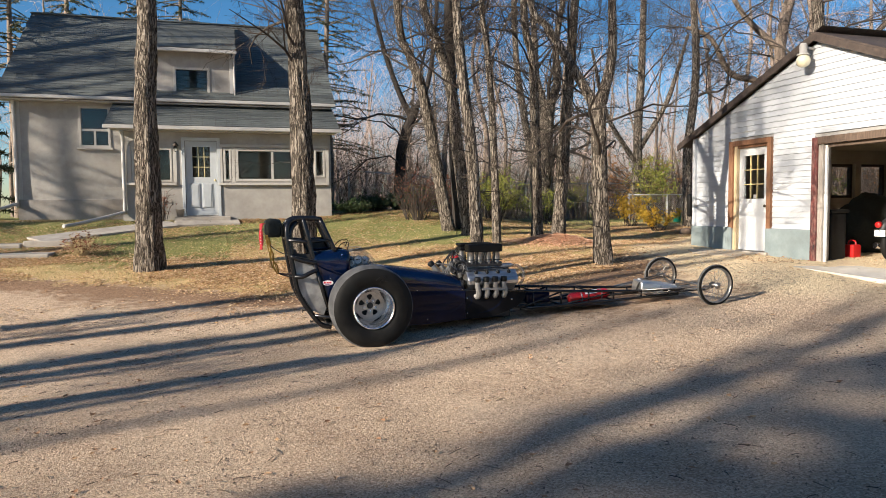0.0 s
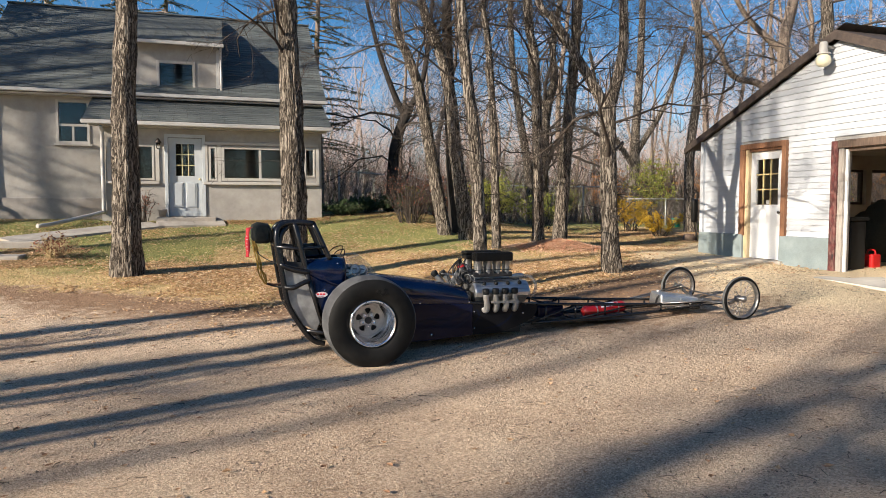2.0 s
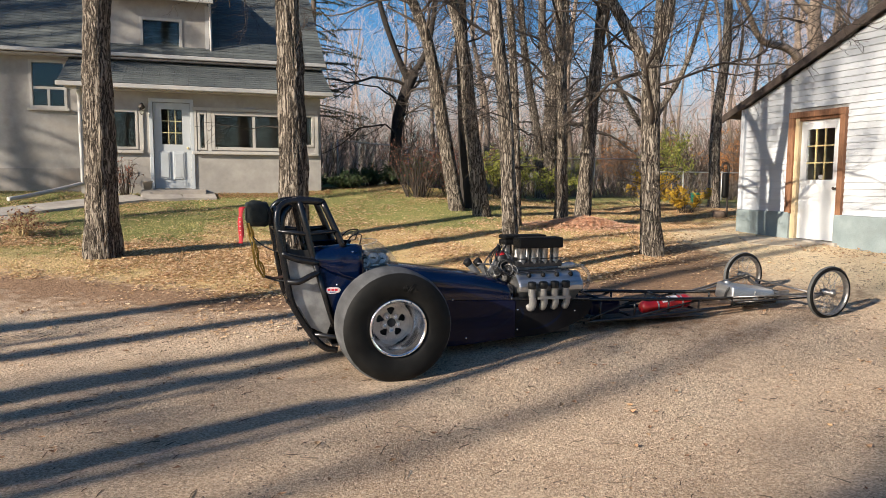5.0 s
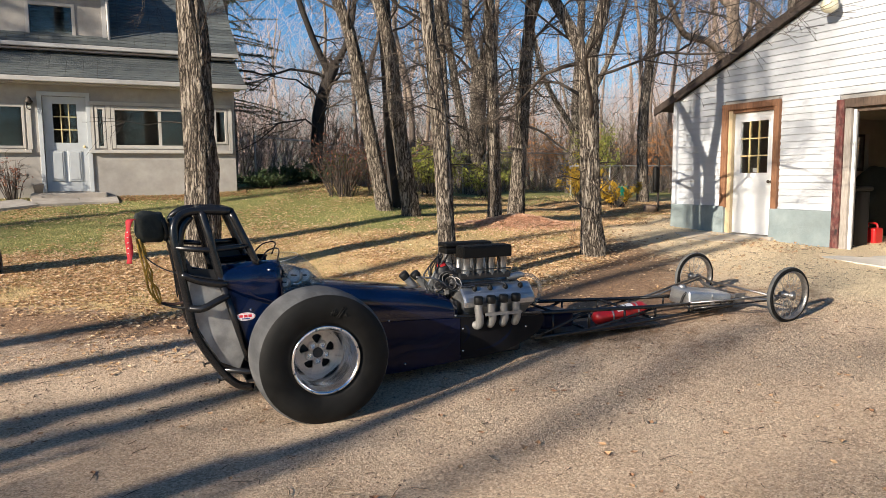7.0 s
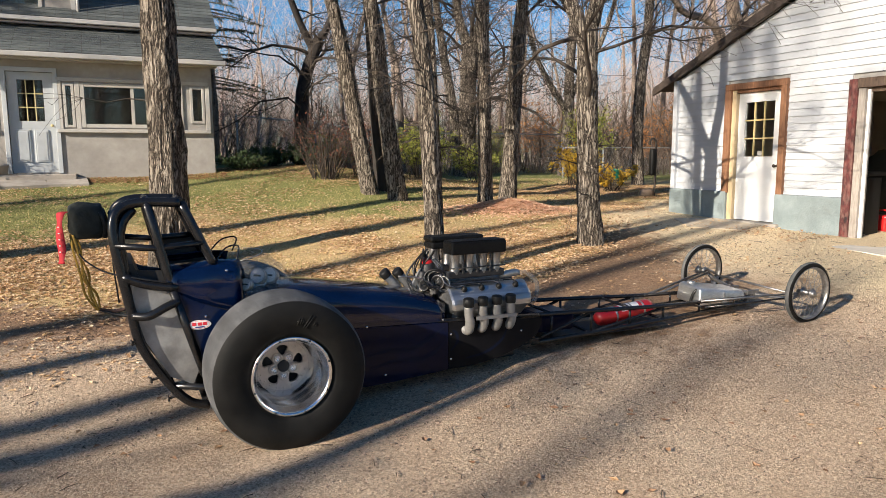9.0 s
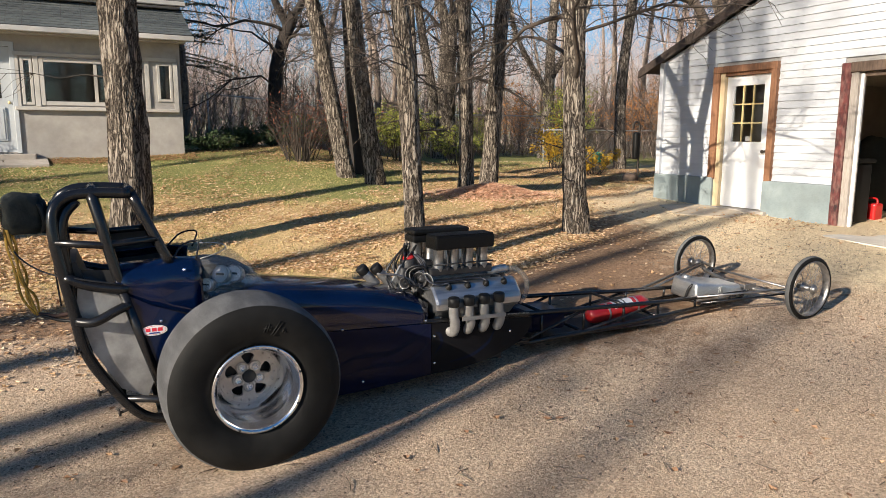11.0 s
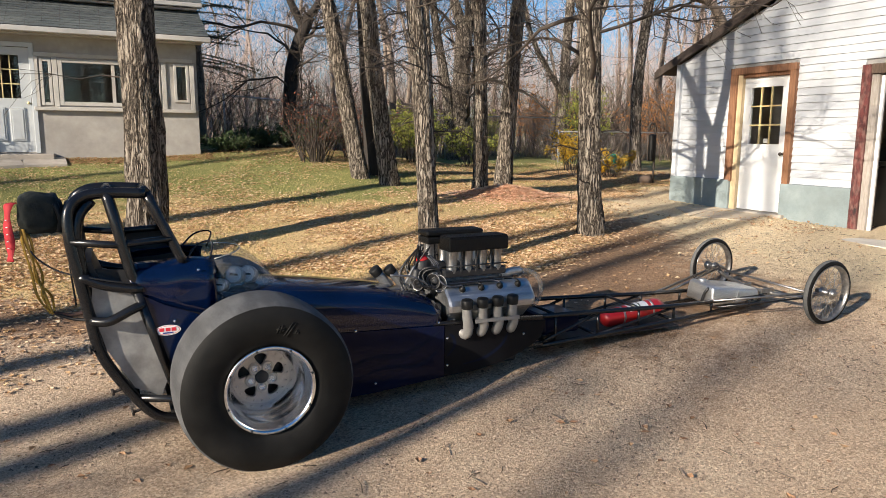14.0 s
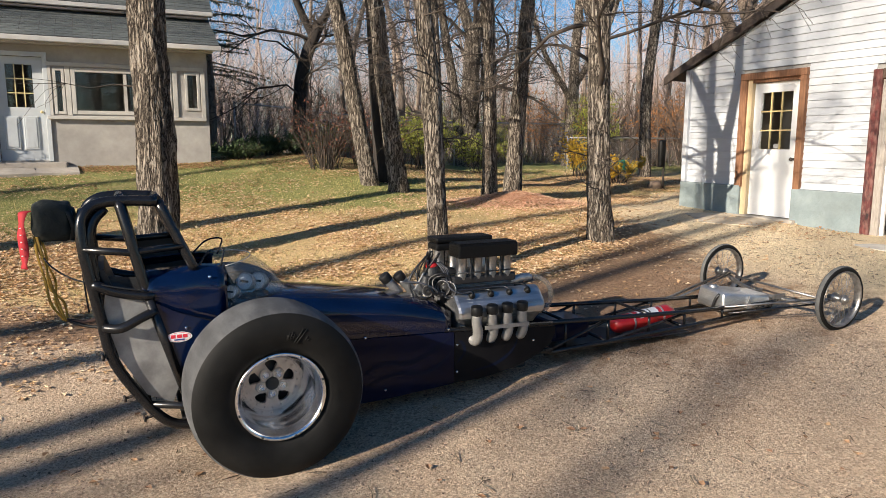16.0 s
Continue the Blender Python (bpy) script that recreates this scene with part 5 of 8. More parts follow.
for gx, gy, gz, gr in ((-0.127, 0.262, 0.857, 0.036), (-0.03, 0.40, 0.880, 0.050), (0.045, 0.43, 0.872, 0.050)):
    d = Vector((-0.55, -0.75, 0.30)).normalized()
    bm = bm_new()
    lathe(bm, [(0, -0.05), (gr * 0.9, -0.05), (gr, -0.02), (gr, 0.004), (gr * 0.88, 0.006), (gr * 0.86, 0.0)], (gx, gy, gz), d, 24)
    g = part("gauge", bm, CAST, car, "round white-faced gauge")
    bm = bm_new()
    lathe(bm, [(gr * 0.86, 0.001), (0, 0.001)], (gx, gy, gz), d, 24)
    part("dial", bm, WHITE, g)
    bm = bm_new()
    u, w = frame_of(d)
    o = Vector((gx, gy, gz)) + d * 0.003
    prism(bm, [o + u * gr * 0.5 + w * gr * 0.10, o - u * gr * 0.45 + w * gr * 0.12, o - u * gr * 0.45 - w * gr * 0.1, o + u * gr * 0.5 - w * gr * 0.15], d * 0.001)
    part("needle_bar", bm, RUBBER, g)
bar([(-0.28, 0.30, 1.0), (-0.22, 0.33, 1.07), (-0.15, 0.31, 1.08), (-0.17, 0.27, 1.0)], 0.005, "mirror_wire", sm=4)
bar([(-0.28, 0.60, 1.02), (-0.20, 0.62, 1.09), (-0.12, 0.58, 1.10), (-0.15, 0.56, 1.02)], 0.005, "steering_loop", sm=4)

# engine
bm = bm_new()
box(bm, 1.22, 1.80, 0.36, 0.68, 0.24, 0.56, 0.02)
box(bm, 1.26, 1.78, 0.36, 0.68, 0.15, 0.245, 0.02)
box(bm, 1.24, 1.80, 0.44, 0.60, 0.555, 0.74, 0.02)
part("engine_block", bm, BLOCKPAINT, car)
for k, y in enumerate(both(0.33)):
    i = 1 if k == 0 else -1
    nrm = Vector((0, -i * 0.72, 0.69)).normalized()
    alongv = Vector((1, 0, 0))
    upv = Vector((0, i * 0.69, 0.72)).normalized()
    o = Vector((1.22, y - i * 0.075, 0.545))
    # head
    bm = bm_new()
    q = [o + upv * 0.0 - nrm * 0.10, o + upv * 0.20 - nrm * 0.10, o + upv * 0.20 + nrm * 0.0, o + nrm * 0.0]
    prism(bm, q, alongv * 0.58)
    part("cylinder_head", bm, CAST, car)
    # valve cover: rounded box
    bm = bm_new()
    L0, L1, H = -0.015, 0.605, 0.22
    for sx, ww, tt in ((L0, 0.0, 0.0),):
        prof = [(0.0, 0.0), (-0.005, 0.040), (0.018, 0.072), (0.05, 0.084), (0.145, 0.084), (0.178, 0.074), (0.198, 0.040), (0.195, 0.0)]
        ring = []
        for xx, sc in ((L0, 0.90), (L0 + 0.015, 0.98), (L0 + 0.03, 1.0), (L1 - 0.03, 1.0), (L1 - 0.015, 0.98), (L1, 0.90)):
            ring.append([bm.verts.new(o + alongv * xx + upv * (0.11 + (a - 0.11) * sc) + nrm * (b * sc)) for a, b in prof])
        for a, b in zip(ring, ring[1:]):
            for j in range(len(prof) - 1):
                bm.faces.new((a[j], a[j + 1], b[j + 1], b[j]))
        bm.faces.new(ring[0])
        bm.faces.new(list(reversed(ring[-1])))
    vc = part("valve_cover", bm, COVER, car, "dull cast aluminium valve cover")
    for j in range(4):
        bm = bm_new()
        box_c = o + alongv * (0.01 + 0.0) + upv * (0.040 + 0.022 * j) + nrm * 0.0825
        tube(bm, [box_c + alongv * 0.05, box_c + alongv * 0.53], 0.0018, 6)
        part("rib", bm, CAST, vc)
    for j in range(4):
        bm = bm_new()
        pc = o + alongv * (0.10 + 0.135 * j) + upv * 0.128 + nrm * 0.080
        lathe(bm, [(0.021, 0), (0.023, 0.010), (0.016, 0.018), (0.011, 0.030), (0, 0.032)], pc, nrm, 14)
        part("plug_boot", bm, RUBBER, vc)
        bm = bm_new()
        pr = pc + nrm * 0.026
        lane = upv * (0.146 + 0.0145 * j) + nrm * (0.102 - 0.005 * j)
        tube(bm, [pr, pr + upv * 0.012 + nrm * 0.010 - alongv * 0.012, o + alongv * (0.055 + 0.125 * j) + lane, o + alongv * 0.02 + lane, o - alongv * 0.03 + upv * (0.195 + 0.012 * j) + nrm * 0.095, (1.185 + 0.012 * j, y + i * 0.075, 0.84), (1.160 + 0.008 * j, y + i * 0.13, 0.893)], 0.0058, 7, smooth=5)
        part("plug_wire", bm, WIRE if j % 2 else WIREB, vc)
    for j in range(4):
        hx = 1.305 + 0.108 * j
        yy = y - i * 0.05
        bm = bm_new()
        hx0 = hx - (0.05 if j == 0 else -0.03)
        low = 0.43 if j else 0.425
        tube(bm, [(hx0, yy + i * 0.05, 0.53), (hx0 + 0.01, yy - i * 0.01, 0.47), (hx + 0.01, yy - i * 0.06, low), (hx + 0.015, yy - i * 0.085, 0.48), (hx, yy - i * 0.095, 0.545), (hx - 0.004, yy - i * 0.10, 0.60)], [0.022, 0.026, 0.032, 0.032, 0.030, 0.029], 14, smooth=5)
        hdr = part("header_pipe", bm, WHITECOAT, car, "pale coated upswept exhaust stub")
        bm = bm_new()
        lathe(bm, [(0.0345, -0.028), (0.0365, -0.01), (0.0365, 0.022), (0.032, 0.028), (0, 0.028)], (hx - 0.004, yy - i * 0.102, 0.628), (-0.03, -i * 0.06, 1), 18)
        part("rubber_cap", bm, RUBBER, hdr, "black rubber end cap")
    bm = bm_new()
    prism(bm, [(1.35, y - i * 0.176, 0.507), (1.35, y - i * 0.176, 0.530), (1.665, y - i * 0.176, 0.525), (1.665, y - i * 0.176, 0.502)], (0, i * 0.008, 0))
    part("header_brace", bm, WHITECOAT, car)
    # injector stacks and scoop
    ys = YC - i * 0.165
    bm = bm_new()
    box(bm, 1.215, 1.66, ys - 0.035, ys + 0.035, 0.765, 0.815, 0.010)
    part("manifold", bm, BLOCKPAINT, car)
    for j in range(4):
        bm = bm_new()
        lathe(bm, [(0.036, 0), (0.036, 0.03), (0.034, 0.035), (0.035, 0.13), (0.040, 0.155)], (1.282 + 0.106 * j, ys, 0.795), (0, -i * 0.05, 1), 20)
        part("intake_trumpet", bm, STEEL, car, "bare aluminium intake trumpet")
        if j < 3:
            bm = bm_new()
            lathe(bm, [(0.012, 0), (0.014, 0.02), (0.008, 0.03), (0.010, 0.07), (0.006, 0.08), (0.006, 0.13)], (1.335 + 0.106 * j, ys - i * 0.03, 0.80), (0, 0, 1), 10)
            part("fuel_nozzle", bm, BLACKPANEL, car)
    bm = bm_new()
    if k == 0:
        box(bm, 1.230, 1.650, ys - 0.075, ys + 0.075, 0.934, 1.020, 0.011)
        box(bm, 1.236, 1.644, ys - 0.069, ys + 0.069, 1.018, 1.026, 0.004)
    else:
        box(bm, 1.232, 1.648, ys - 0.075, ys + 0.075, 0.936, 0.985, 0.014)
        box(bm, 1.228, 1.652, ys - 0.079, ys + 0.079, 0.988, 1.024, 0.014)
    part("scoop_cover", bm, FOAM, car, "black air filter cover over four stacks")
    bar([(1.22, ys - i * 0.056, 0.842), (1.65, ys - i * 0.056, 0.842)], 0.005, "linkage_rod", BLOCKPAINT)
bm = bm_new()
box(bm, 1.20, 1.70, 0.40, 0.64, 0.70, 0.75, 0.012)
part("intake_valley", bm, CAST, car)
# breather and clear hose at the front of the near cover
bm = bm_new()
tube(bm, [(1.64, 0.36, 0.752), (1.70, 0.355, 0.765), (1.77, 0.36, 0.770), (1.80, 0.36, 0.765)], [0.018, 0.026, 0.026, 0.020], 14, smooth=4)
part("breather_fitting", bm, CAST, car)
bm = bm_new()
tube(bm, [(1.80, 0.36, 0.765), (1.87, 0.345, 0.755), (1.925, 0.32, 0.69), (1.92, 0.31, 0.60), (1.87, 0.31, 0.53)], 0.017, 12, smooth=6)
part("clear_hose", bm, HOSE, car, "clear breather hose")
# magneto, pulley and coils of wire behind the engine
bm = bm_new()
lathe(bm, [(0, -0.03), (0.05, -0.03), (0.055, 0.0), (0.055, 0.09), (0.045, 0.10), (0, 0.10)], (1.155, 0.50, 0.77), (-0.15, -0.05, 1), 20)
mag = part("magneto", bm, BLOCKPAINT, car)
bm = bm_new()
lathe(bm, [(0.040, 0.085), (0.046, 0.090), (0.046, 0.112), (0.034, 0.128), (0, 0.130)], (1.155, 0.50, 0.77), (-0.15, -0.05, 1), 20)
part("magneto_cap", bm, REDPAINT, mag, "red magneto cap")
for rr, dx in ((0.070, 0.0), (0.056, 0.015)):
    bm = bm_new()
    tube(bm, [Vector((1.14 + dx, 0.36 + 0.01 * math.sin(3 * a), 0.77)) + Vector((math.cos(a) * rr, -0.02 * math.cos(a), math.sin(a) * rr)) for a in (2 * math.pi * k / 24 for k in range(25))], 0.0065, 8)
    part("wire_coil", bm, WIRE, car)
rng = random.Random(4)
for k in range(9):
    a = Vector((1.115 + 0.010 * (k % 5), 0.475 + 0.020 * (k % 4), 0.890))
    b = Vector((0.99 + 0.028 * k, 0.40 + 0.03 * (k % 4), 0.67 + 0.012 * (k % 5)))
    top = a + Vector((rng.uniform(-0.05, 0.02), rng.uniform(-0.04, 0.01), rng.uniform(0.035, 0.075)))
    mid = (a + b) / 2 + Vector((rng.uniform(-0.10, -0.02), rng.uniform(-0.01, 0.07), rng.uniform(0.0, 0.05)))
    bar([a, top, mid, b], 0.0055, "ignition_lead", WIRE, sm=6, seg=6)
    if k % 2 == 0:
        bm = bm_new()
        lathe(bm, [(0.0, 0.0), (0.009, 0.0), (0.009, 0.026), (0.006, 0.034), (0, 0.034)], a - Vector((0, 0, 0.008)), top - a, 8)
        part("terminal_boot", bm, WIREB, car)
# ringed pulleys on the back of the engine
for cx, cy, cz, rr in ((1.165, 0.37, 0.745, 0.050), (1.195, 0.345, 0.735, 0.054), (1.075, 0.40, 0.725, 0.036)):
    d = Vector((-0.80, -0.58, 0.08)).normalized()
    bm = bm_new()
    lathe(bm, [(rr * 0.62, 0.0), (rr * 0.80, 0.006), (rr * 0.90, 0.010), (rr, 0.008), (rr, -0.004), (rr * 0.88, -0.010), (rr * 0.62, -0.010)], (cx, cy, cz), d, 28)
    pul = part("pulley", bm, BLOCKPAINT, car, "ring pulley with a bright worn edge")
    bm = bm_new()
    lathe(bm, [(0, 0.004), (rr * 0.30, 0.004), (rr * 0.36, -0.002), (rr * 0.62, -0.004), (rr * 0.62, -0.010), (0, -0.010)], (cx, cy, cz), d, 20)
    part("hub", bm, BLOCKPAINT, pul)
    bm = bm_new()
    lathe(bm, [(rr * 0.93, 0.0105), (rr * 0.97, 0.0125), (rr * 1.02, 0.0095), (rr * 1.02, 0.004)], (cx, cy, cz), d, 28)
    part("worn_edge", bm, STEEL, pul)
bm = bm_new()
tube(bm, [(1.12, 0.44, 0.70), (1.08, 0.44, 0.76), (1.09, 0.45, 0.81)], [0.045, 0.034, 0.03], 14, smooth=4)
part("pump_housing", bm, BLOCKPAINT, car)
# slanted flat arm from the bell housing up to the magneto
bm = bm_new()
prism(bm, [(0.975, 0.472, 0.665), (1.045, 0.472, 0.640), (1.135, 0.468, 0.800), (1.120, 0.468, 0.836), (1.075, 0.468, 0.828)], (0, 0.022, 0))
bmesh.ops.bevel(bm, geom=list(bm.edges), offset=0.005, segments=2, profile=0.5, affect="EDGES")
part("drive_bracket", bm, SHEET, car, "slanted cast aluminium magneto arm")
# far-side collectors poking out above the hood
for dx in (0.0, 0.095):
    bm = bm_new()
    tube(bm, [(1.00 + dx, 0.60, 0.62), (0.95 + dx, 0.60, 0.70), (0.88 + dx, 0.60, 0.780)], [0.034, 0.032, 0.030], 14, smooth=4)
    st = part("breather_stub", bm, CAST, car)
    bm = bm_new()
    lathe(bm, [(0.035, -0.02), (0.037, 0.0), (0.037, 0.026), (0.033, 0.030), (0, 0.030)], (0.873 + dx, 0.60, 0.788), (-0.66, 0, 0.75), 16)
    part("rubber_cap", bm, RUBBER, st)
bar([(0.86, 0.33, 0.815), (0.98, 0.32, 0.80), (1.08, 0.32, 0.755), (1.12, 0.34, 0.70)], 0.007, "fuel_line", STEEL, sm=5, seg=8)
bar([(1.02, 0.30, 0.79), (1.06, 0.30, 0.74), (1.12, 0.30, 0.72)], 0.006, "fuel_line", WIRE, sm=5, seg=8)

# chassis rails ahead of the engine
for k, y in enumerate(both(0.30)):
    i = 1 if k == 0 else -1
    lift = 0.0 if k == 0 else 0.012
    yn = y + i * 0.07
    bar([(1.88, y, 0.457 + lift), (2.35, y + i * 0.01, 0.436 + lift), (3.1, y + i * 0.03, 0.398 + lift), (4.1, yn, 0.368 + lift)], 0.0165, "frame_rail")
    bar([(1.88, y, 0.25 + lift), (2.4, y + i * 0.01, 0.262 + lift), (3.1, y + i * 0.03, 0.282 + lift), (4.1, yn, 0.318 + lift)], 0.0165, "frame_rail")
    for x in (2.05, 2.42, 2.80, 3.15, 3.55, 3.95):
        t = (x - 1.88) / 2.22
        bar([(x, y + i * 0.07 * t, 0.262 + 0.06 * t + lift), (x, y + i * 0.07 * t, 0.45 - 0.085 * t + lift)], 0.010, "upright")
    bar([(1.92, y, 0.27 + lift), (2.40, y + i * 0.01, 0.42 + lift)], 0.011, "brace")
    bar([(2.45, y + i * 0.02, 0.27 + lift), (3.12, y + i * 0.03, 0.38 + lift)], 0.010, "brace")
for x, z in ((2.05, 0.45), (2.80, 0.415), (3.15, 0.285), (3.95, 0.37), (2.42, 0.262)):
    bar([(x, 0.31, z), (x, 0.73, z + 0.012)], 0.011, "cross_tube")
bm = bm_new()
box(bm, 2.02, 3.2, 0.33, 0.71, 0.236, 0.242)
part("belly_pan", bm, BLACKPANEL, car)
bm = bm_new()
box(bm, 1.98, 2.30, 0.36, 0.68, 0.29, 0.43, 0.03)
part("transfer_cover", bm, NAVY_LOW, car)

# red bottle lying between the rails
c0, c1 = Vector((2.60, 0.50, 0.308)), Vector((3.13, 0.49, 0.360))
ax = (c1 - c0).normalized()
bm = bm_new()
lathe(bm, [(0, 0), (0.035, 0.004), (0.058, 0.03), (0.066, 0.06), (0.066, 0.50), (0.060, 0.535), (0.034, 0.555), (0.030, 0.575), (0, 0.578)], c0, ax, 32)
bottle = part("fire_bottle", bm, REDPAINT, car, "red fire bottle strapped between the frame rails")
bm = bm_new()
u, w = frame_of(ax)
rows = []
for k in range(9):
    a = 0.45 + 1.5 * k / 8
    d = Vector((0, -math.cos(a), math.sin(a)))
    d = (d - ax * d.dot(ax)).normalized()
    rows.append((bm.verts.new(c0 + ax * 0.22 + d * 0.0668), bm.verts.new(c0 + ax * 0.40 + d * 0.0668)))
for a, b in zip(rows, rows[1:]):
    bm.faces.new((a[0], b[0], b[1], a[1])).smooth = True
lab = part("paper_label", bm, WHITE, bottle, "white printed label")
for q in (0.25, 0.285, 0.32):
    bm = bm_new()
    rows = []
    for k in range(5):
        a = 0.75 + 0.9 * k / 4
        d = Vector((0, -math.cos(a), math.sin(a)))
        d = (d - ax * d.dot(ax)).normalized()
        rows.append((bm.verts.new(c0 + ax * q + d * 0.0674), bm.verts.new(c0 + ax * (q + 0.012) + d * 0.0674)))
    for a, b in zip(rows, rows[1:]):
        bm.faces.new((a[0], b[0], b[1], a[1]))
    part("print_bar", bm, BLOCKPAINT, lab)
for q in (0.17, 0.44):
    bm = bm_new()
    lathe(bm, [(0.0665, -0.009), (0.0685, -0.008), (0.0685, 0.008), (0.0665, 0.009)], c0 + ax * q, ax, 32)
    part("clamp_band", bm, CAST, bottle)

# aluminium tank
bm = bm_new()
low = [(3.54, 0.335, 0.345), (4.10, 0.36, 0.335), (4.12, 0.655, 0.345), (3.60, 0.68, 0.350)]
top = [(3.55, 0.345, 0.500), (4.10, 0.375, 0.432), (4.12, 0.640, 0.440), (3.62, 0.665, 0.508)]
vl, vt = [bm.verts.new(p) for p in low], [bm.verts.new(p) for p in top]
bm.faces.new(list(reversed(vl)))
bm.faces.new(vt)
for k in range(4):
    bm.faces.new((vl[k], vl[(k + 1) % 4], vt[(k + 1) % 4], vt[k]))
bmesh.ops.bevel(bm, geom=list(bm.edges), offset=0.028, segments=4, profile=0.5, affect="EDGES")
for f in bm.faces:
    f.smooth = True
tank = part("fuel_tank", bm, ALU, car, "welded bare aluminium tank on the nose rails")
bm = bm_new()
lathe(bm, [(0.030, 0), (0.034, 0.004), (0.034, 0.022), (0.026, 0.028), (0, 0.028)], (3.66, 0.56, 0.492), (0.1, 0, 1), 20)
part("filler_cap", bm, CAST, tank)
bm = bm_new()
tube(bm, [(3.565, 0.40, 0.480), (3.545, 0.42, 0.44), (3.538, 0.44, 0.37)], 0.011, 8, smooth=3)
part("sight_hose", bm, WIRE, tank)
bm = bm_new()
prism(bm, [(3.80, 0.345, 0.35), (3.86, 0.345, 0.35), (3.835, 0.352, 0.45)], (0, -0.003, 0))
part("mount_tab", bm, CAST, tank)

# front axle and steering
NA, FA = Vector((4.336, -0.05, 0.463)), Vector((4.33, 1.09, 0.483))
bar([NA + Vector((-0.01, 0.08, -0.02)), NA + Vector((-0.03, 0.16, -0.07)), (4.27, 0.40, 0.375), (4.26, 0.64, 0.385), FA + Vector((0.0, -0.16, -0.06)), FA + Vector((0.0, -0.08, -0.02))], 0.018, "front_axle", STEEL, sm=5, label="dull plated tubular front axle")
bar([NA + Vector((0, -0.02, 0)), NA + Vector((0, 0.09, 0))], 0.022, "spindle", STEEL)
bar([FA + Vector((0, -0.09, 0)), FA + Vector((0, 0.02, 0))], 0.022, "spindle", STEEL)
bar([NA + Vector((0.06, 0.12, -0.05)), FA + Vector((0.06, -0.12, -0.03))], 0.010, "tie_rod", STEEL)
bar([NA + Vector((0, 0.10, -0.02)), (3.55, 0.335, 0.392)], 0.0085, "radius_rod", STEEL)
bar([NA + Vector((0, 0.12, -0.06)), (3.60, 0.34, 0.335)], 0.008, "radius_rod", BLACKTUBE)
bar([FA + Vector((0, -0.10, 0.0)), (3.45, 0.70, 0.41)], 0.010, "radius_rod", STEEL)
bar([(3.06, 0.715, 0.385), (3.25, 0.72, 0.385), FA + Vector((-0.05, -0.13, 0.03))], 0.011, "drag_link", STEEL)
bar([FA + Vector((-0.05, -0.13, 0.03)), FA + Vector((0.06, -0.11, -0.02))], 0.012, "steering_arm", STEEL)
bar([(4.05, 0.37, 0.36), (4.28, 0.42, 0.378)], 0.014, "nose_tube")
bar([(4.05, 0.67, 0.37), (4.28, 0.62, 0.386)], 0.014, "nose_tube")
bar([(4.10, 0.36, 0.345), (4.10, 0.68, 0.355)], 0.014, "nose_tube")
for nm, cy in (("axle_bracket", 0.40), ("axle_bracket", 0.62)):
    bm = bm_new()
    box(bm, 4.16, 4.30, cy - 0.006, cy + 0.006, 0.335, 0.42, 0.004)
    part(nm, bm, STEEL, car)

# parachute pack, pull ribbon and lines
bm = bm_new()
bmesh.ops.create_icosphere(bm, subdivisions=4, radius=1.0)
for v in bm.verts:
    d = v.co.copy()
    q = Vector((abs(d.x) ** 0.55 * math.copysign(1, d.x), abs(d.y) ** 0.55 * math.copysign(1, d.y), abs(d.z) ** 0.55 * math.copysign(1, d.z)))
    n = 1 + 0.10 * noise.noise(d * 2.1) + 0.05 * noise.noise(d * 5.5)
    v.co = Vector((-0.935 + q.x * 0.095 * n, YC + q.y * 0.12 * n, 1.248 + q.z * 0.100 * n - 0.012 * d.x))
for f in bm.faces:
    f.smooth = True
chute = part("parachute_pack", bm, CANVAS, car, "lumpy dark canvas parachute pack behind the roll cage")
bm = bm_new()
tube(bm, [(-0.86, YC - 0.11, 1.30), (-0.84, YC - 0.125, 1.22), (-0.85, YC - 0.11, 1.16)], 0.014, 8, smooth=3)
part("pack_strap", bm, RUBBER, chute)
bm = bm_new()
tube(bm, [(-0.86, YC + 0.11, 1.30), (-0.84, YC + 0.125, 1.22), (-0.85, YC + 0.11, 1.16)], 0.014, 8, smooth=3)
part("pack_strap", bm, RUBBER, chute)


def ribbon(name, pts, width, m, parent, label="", wv=(0, 1, 0.1)):
    bm = bm_new()
    P = smooth_path(pts, 6)
    wv = Vector(wv).normalized()
    rows = []
    for k, p in enumerate(P):
        tw = wv + Vector((0.5 * math.sin(k * 0.5), 0, 0))
        tw.normalize()
        rows.append((bm.verts.new(p - tw * width / 2), bm.verts.new(p + tw * width / 2)))
    for a, b in zip(rows, rows[1:]):
        bm.faces.new((a[0], a[1], b[1], b[0])).smooth = True
    o = part(name, bm, m, parent, label)
    md = o.modifiers.new("thickness", "SOLIDIFY")
    md.thickness = 0.002
    return o


rib = ribbon("red_ribbon", [(-1.035, 0.46, 1.305), (-1.06, 0.44, 1.29), (-1.07, 0.44, 1.20), (-1.065, 0.44, 1.10), (-1.072, 0.44, 1.02)], 0.046, REDBAND, chute, "red safety ribbon with white printing", wv=(0.8, -0.5, 0))
for k in range(5):
    bm = bm_new()
    o = Vector((-1.071, 0.432, 1.22 - 0.034 * k))
    dv = Vector((0.8, -0.5, 0)).normalized()
    prism(bm, [o - dv * 0.005, o + dv * 0.003, o + dv * 0.003 + Vector((0, 0, 0.006)), o - dv * 0.005 + Vector((0, 0, 0.006))], Vector((-0.5, -0.8, 0)) * 0.004)
    part("print_bar", bm, WHITE, rib)
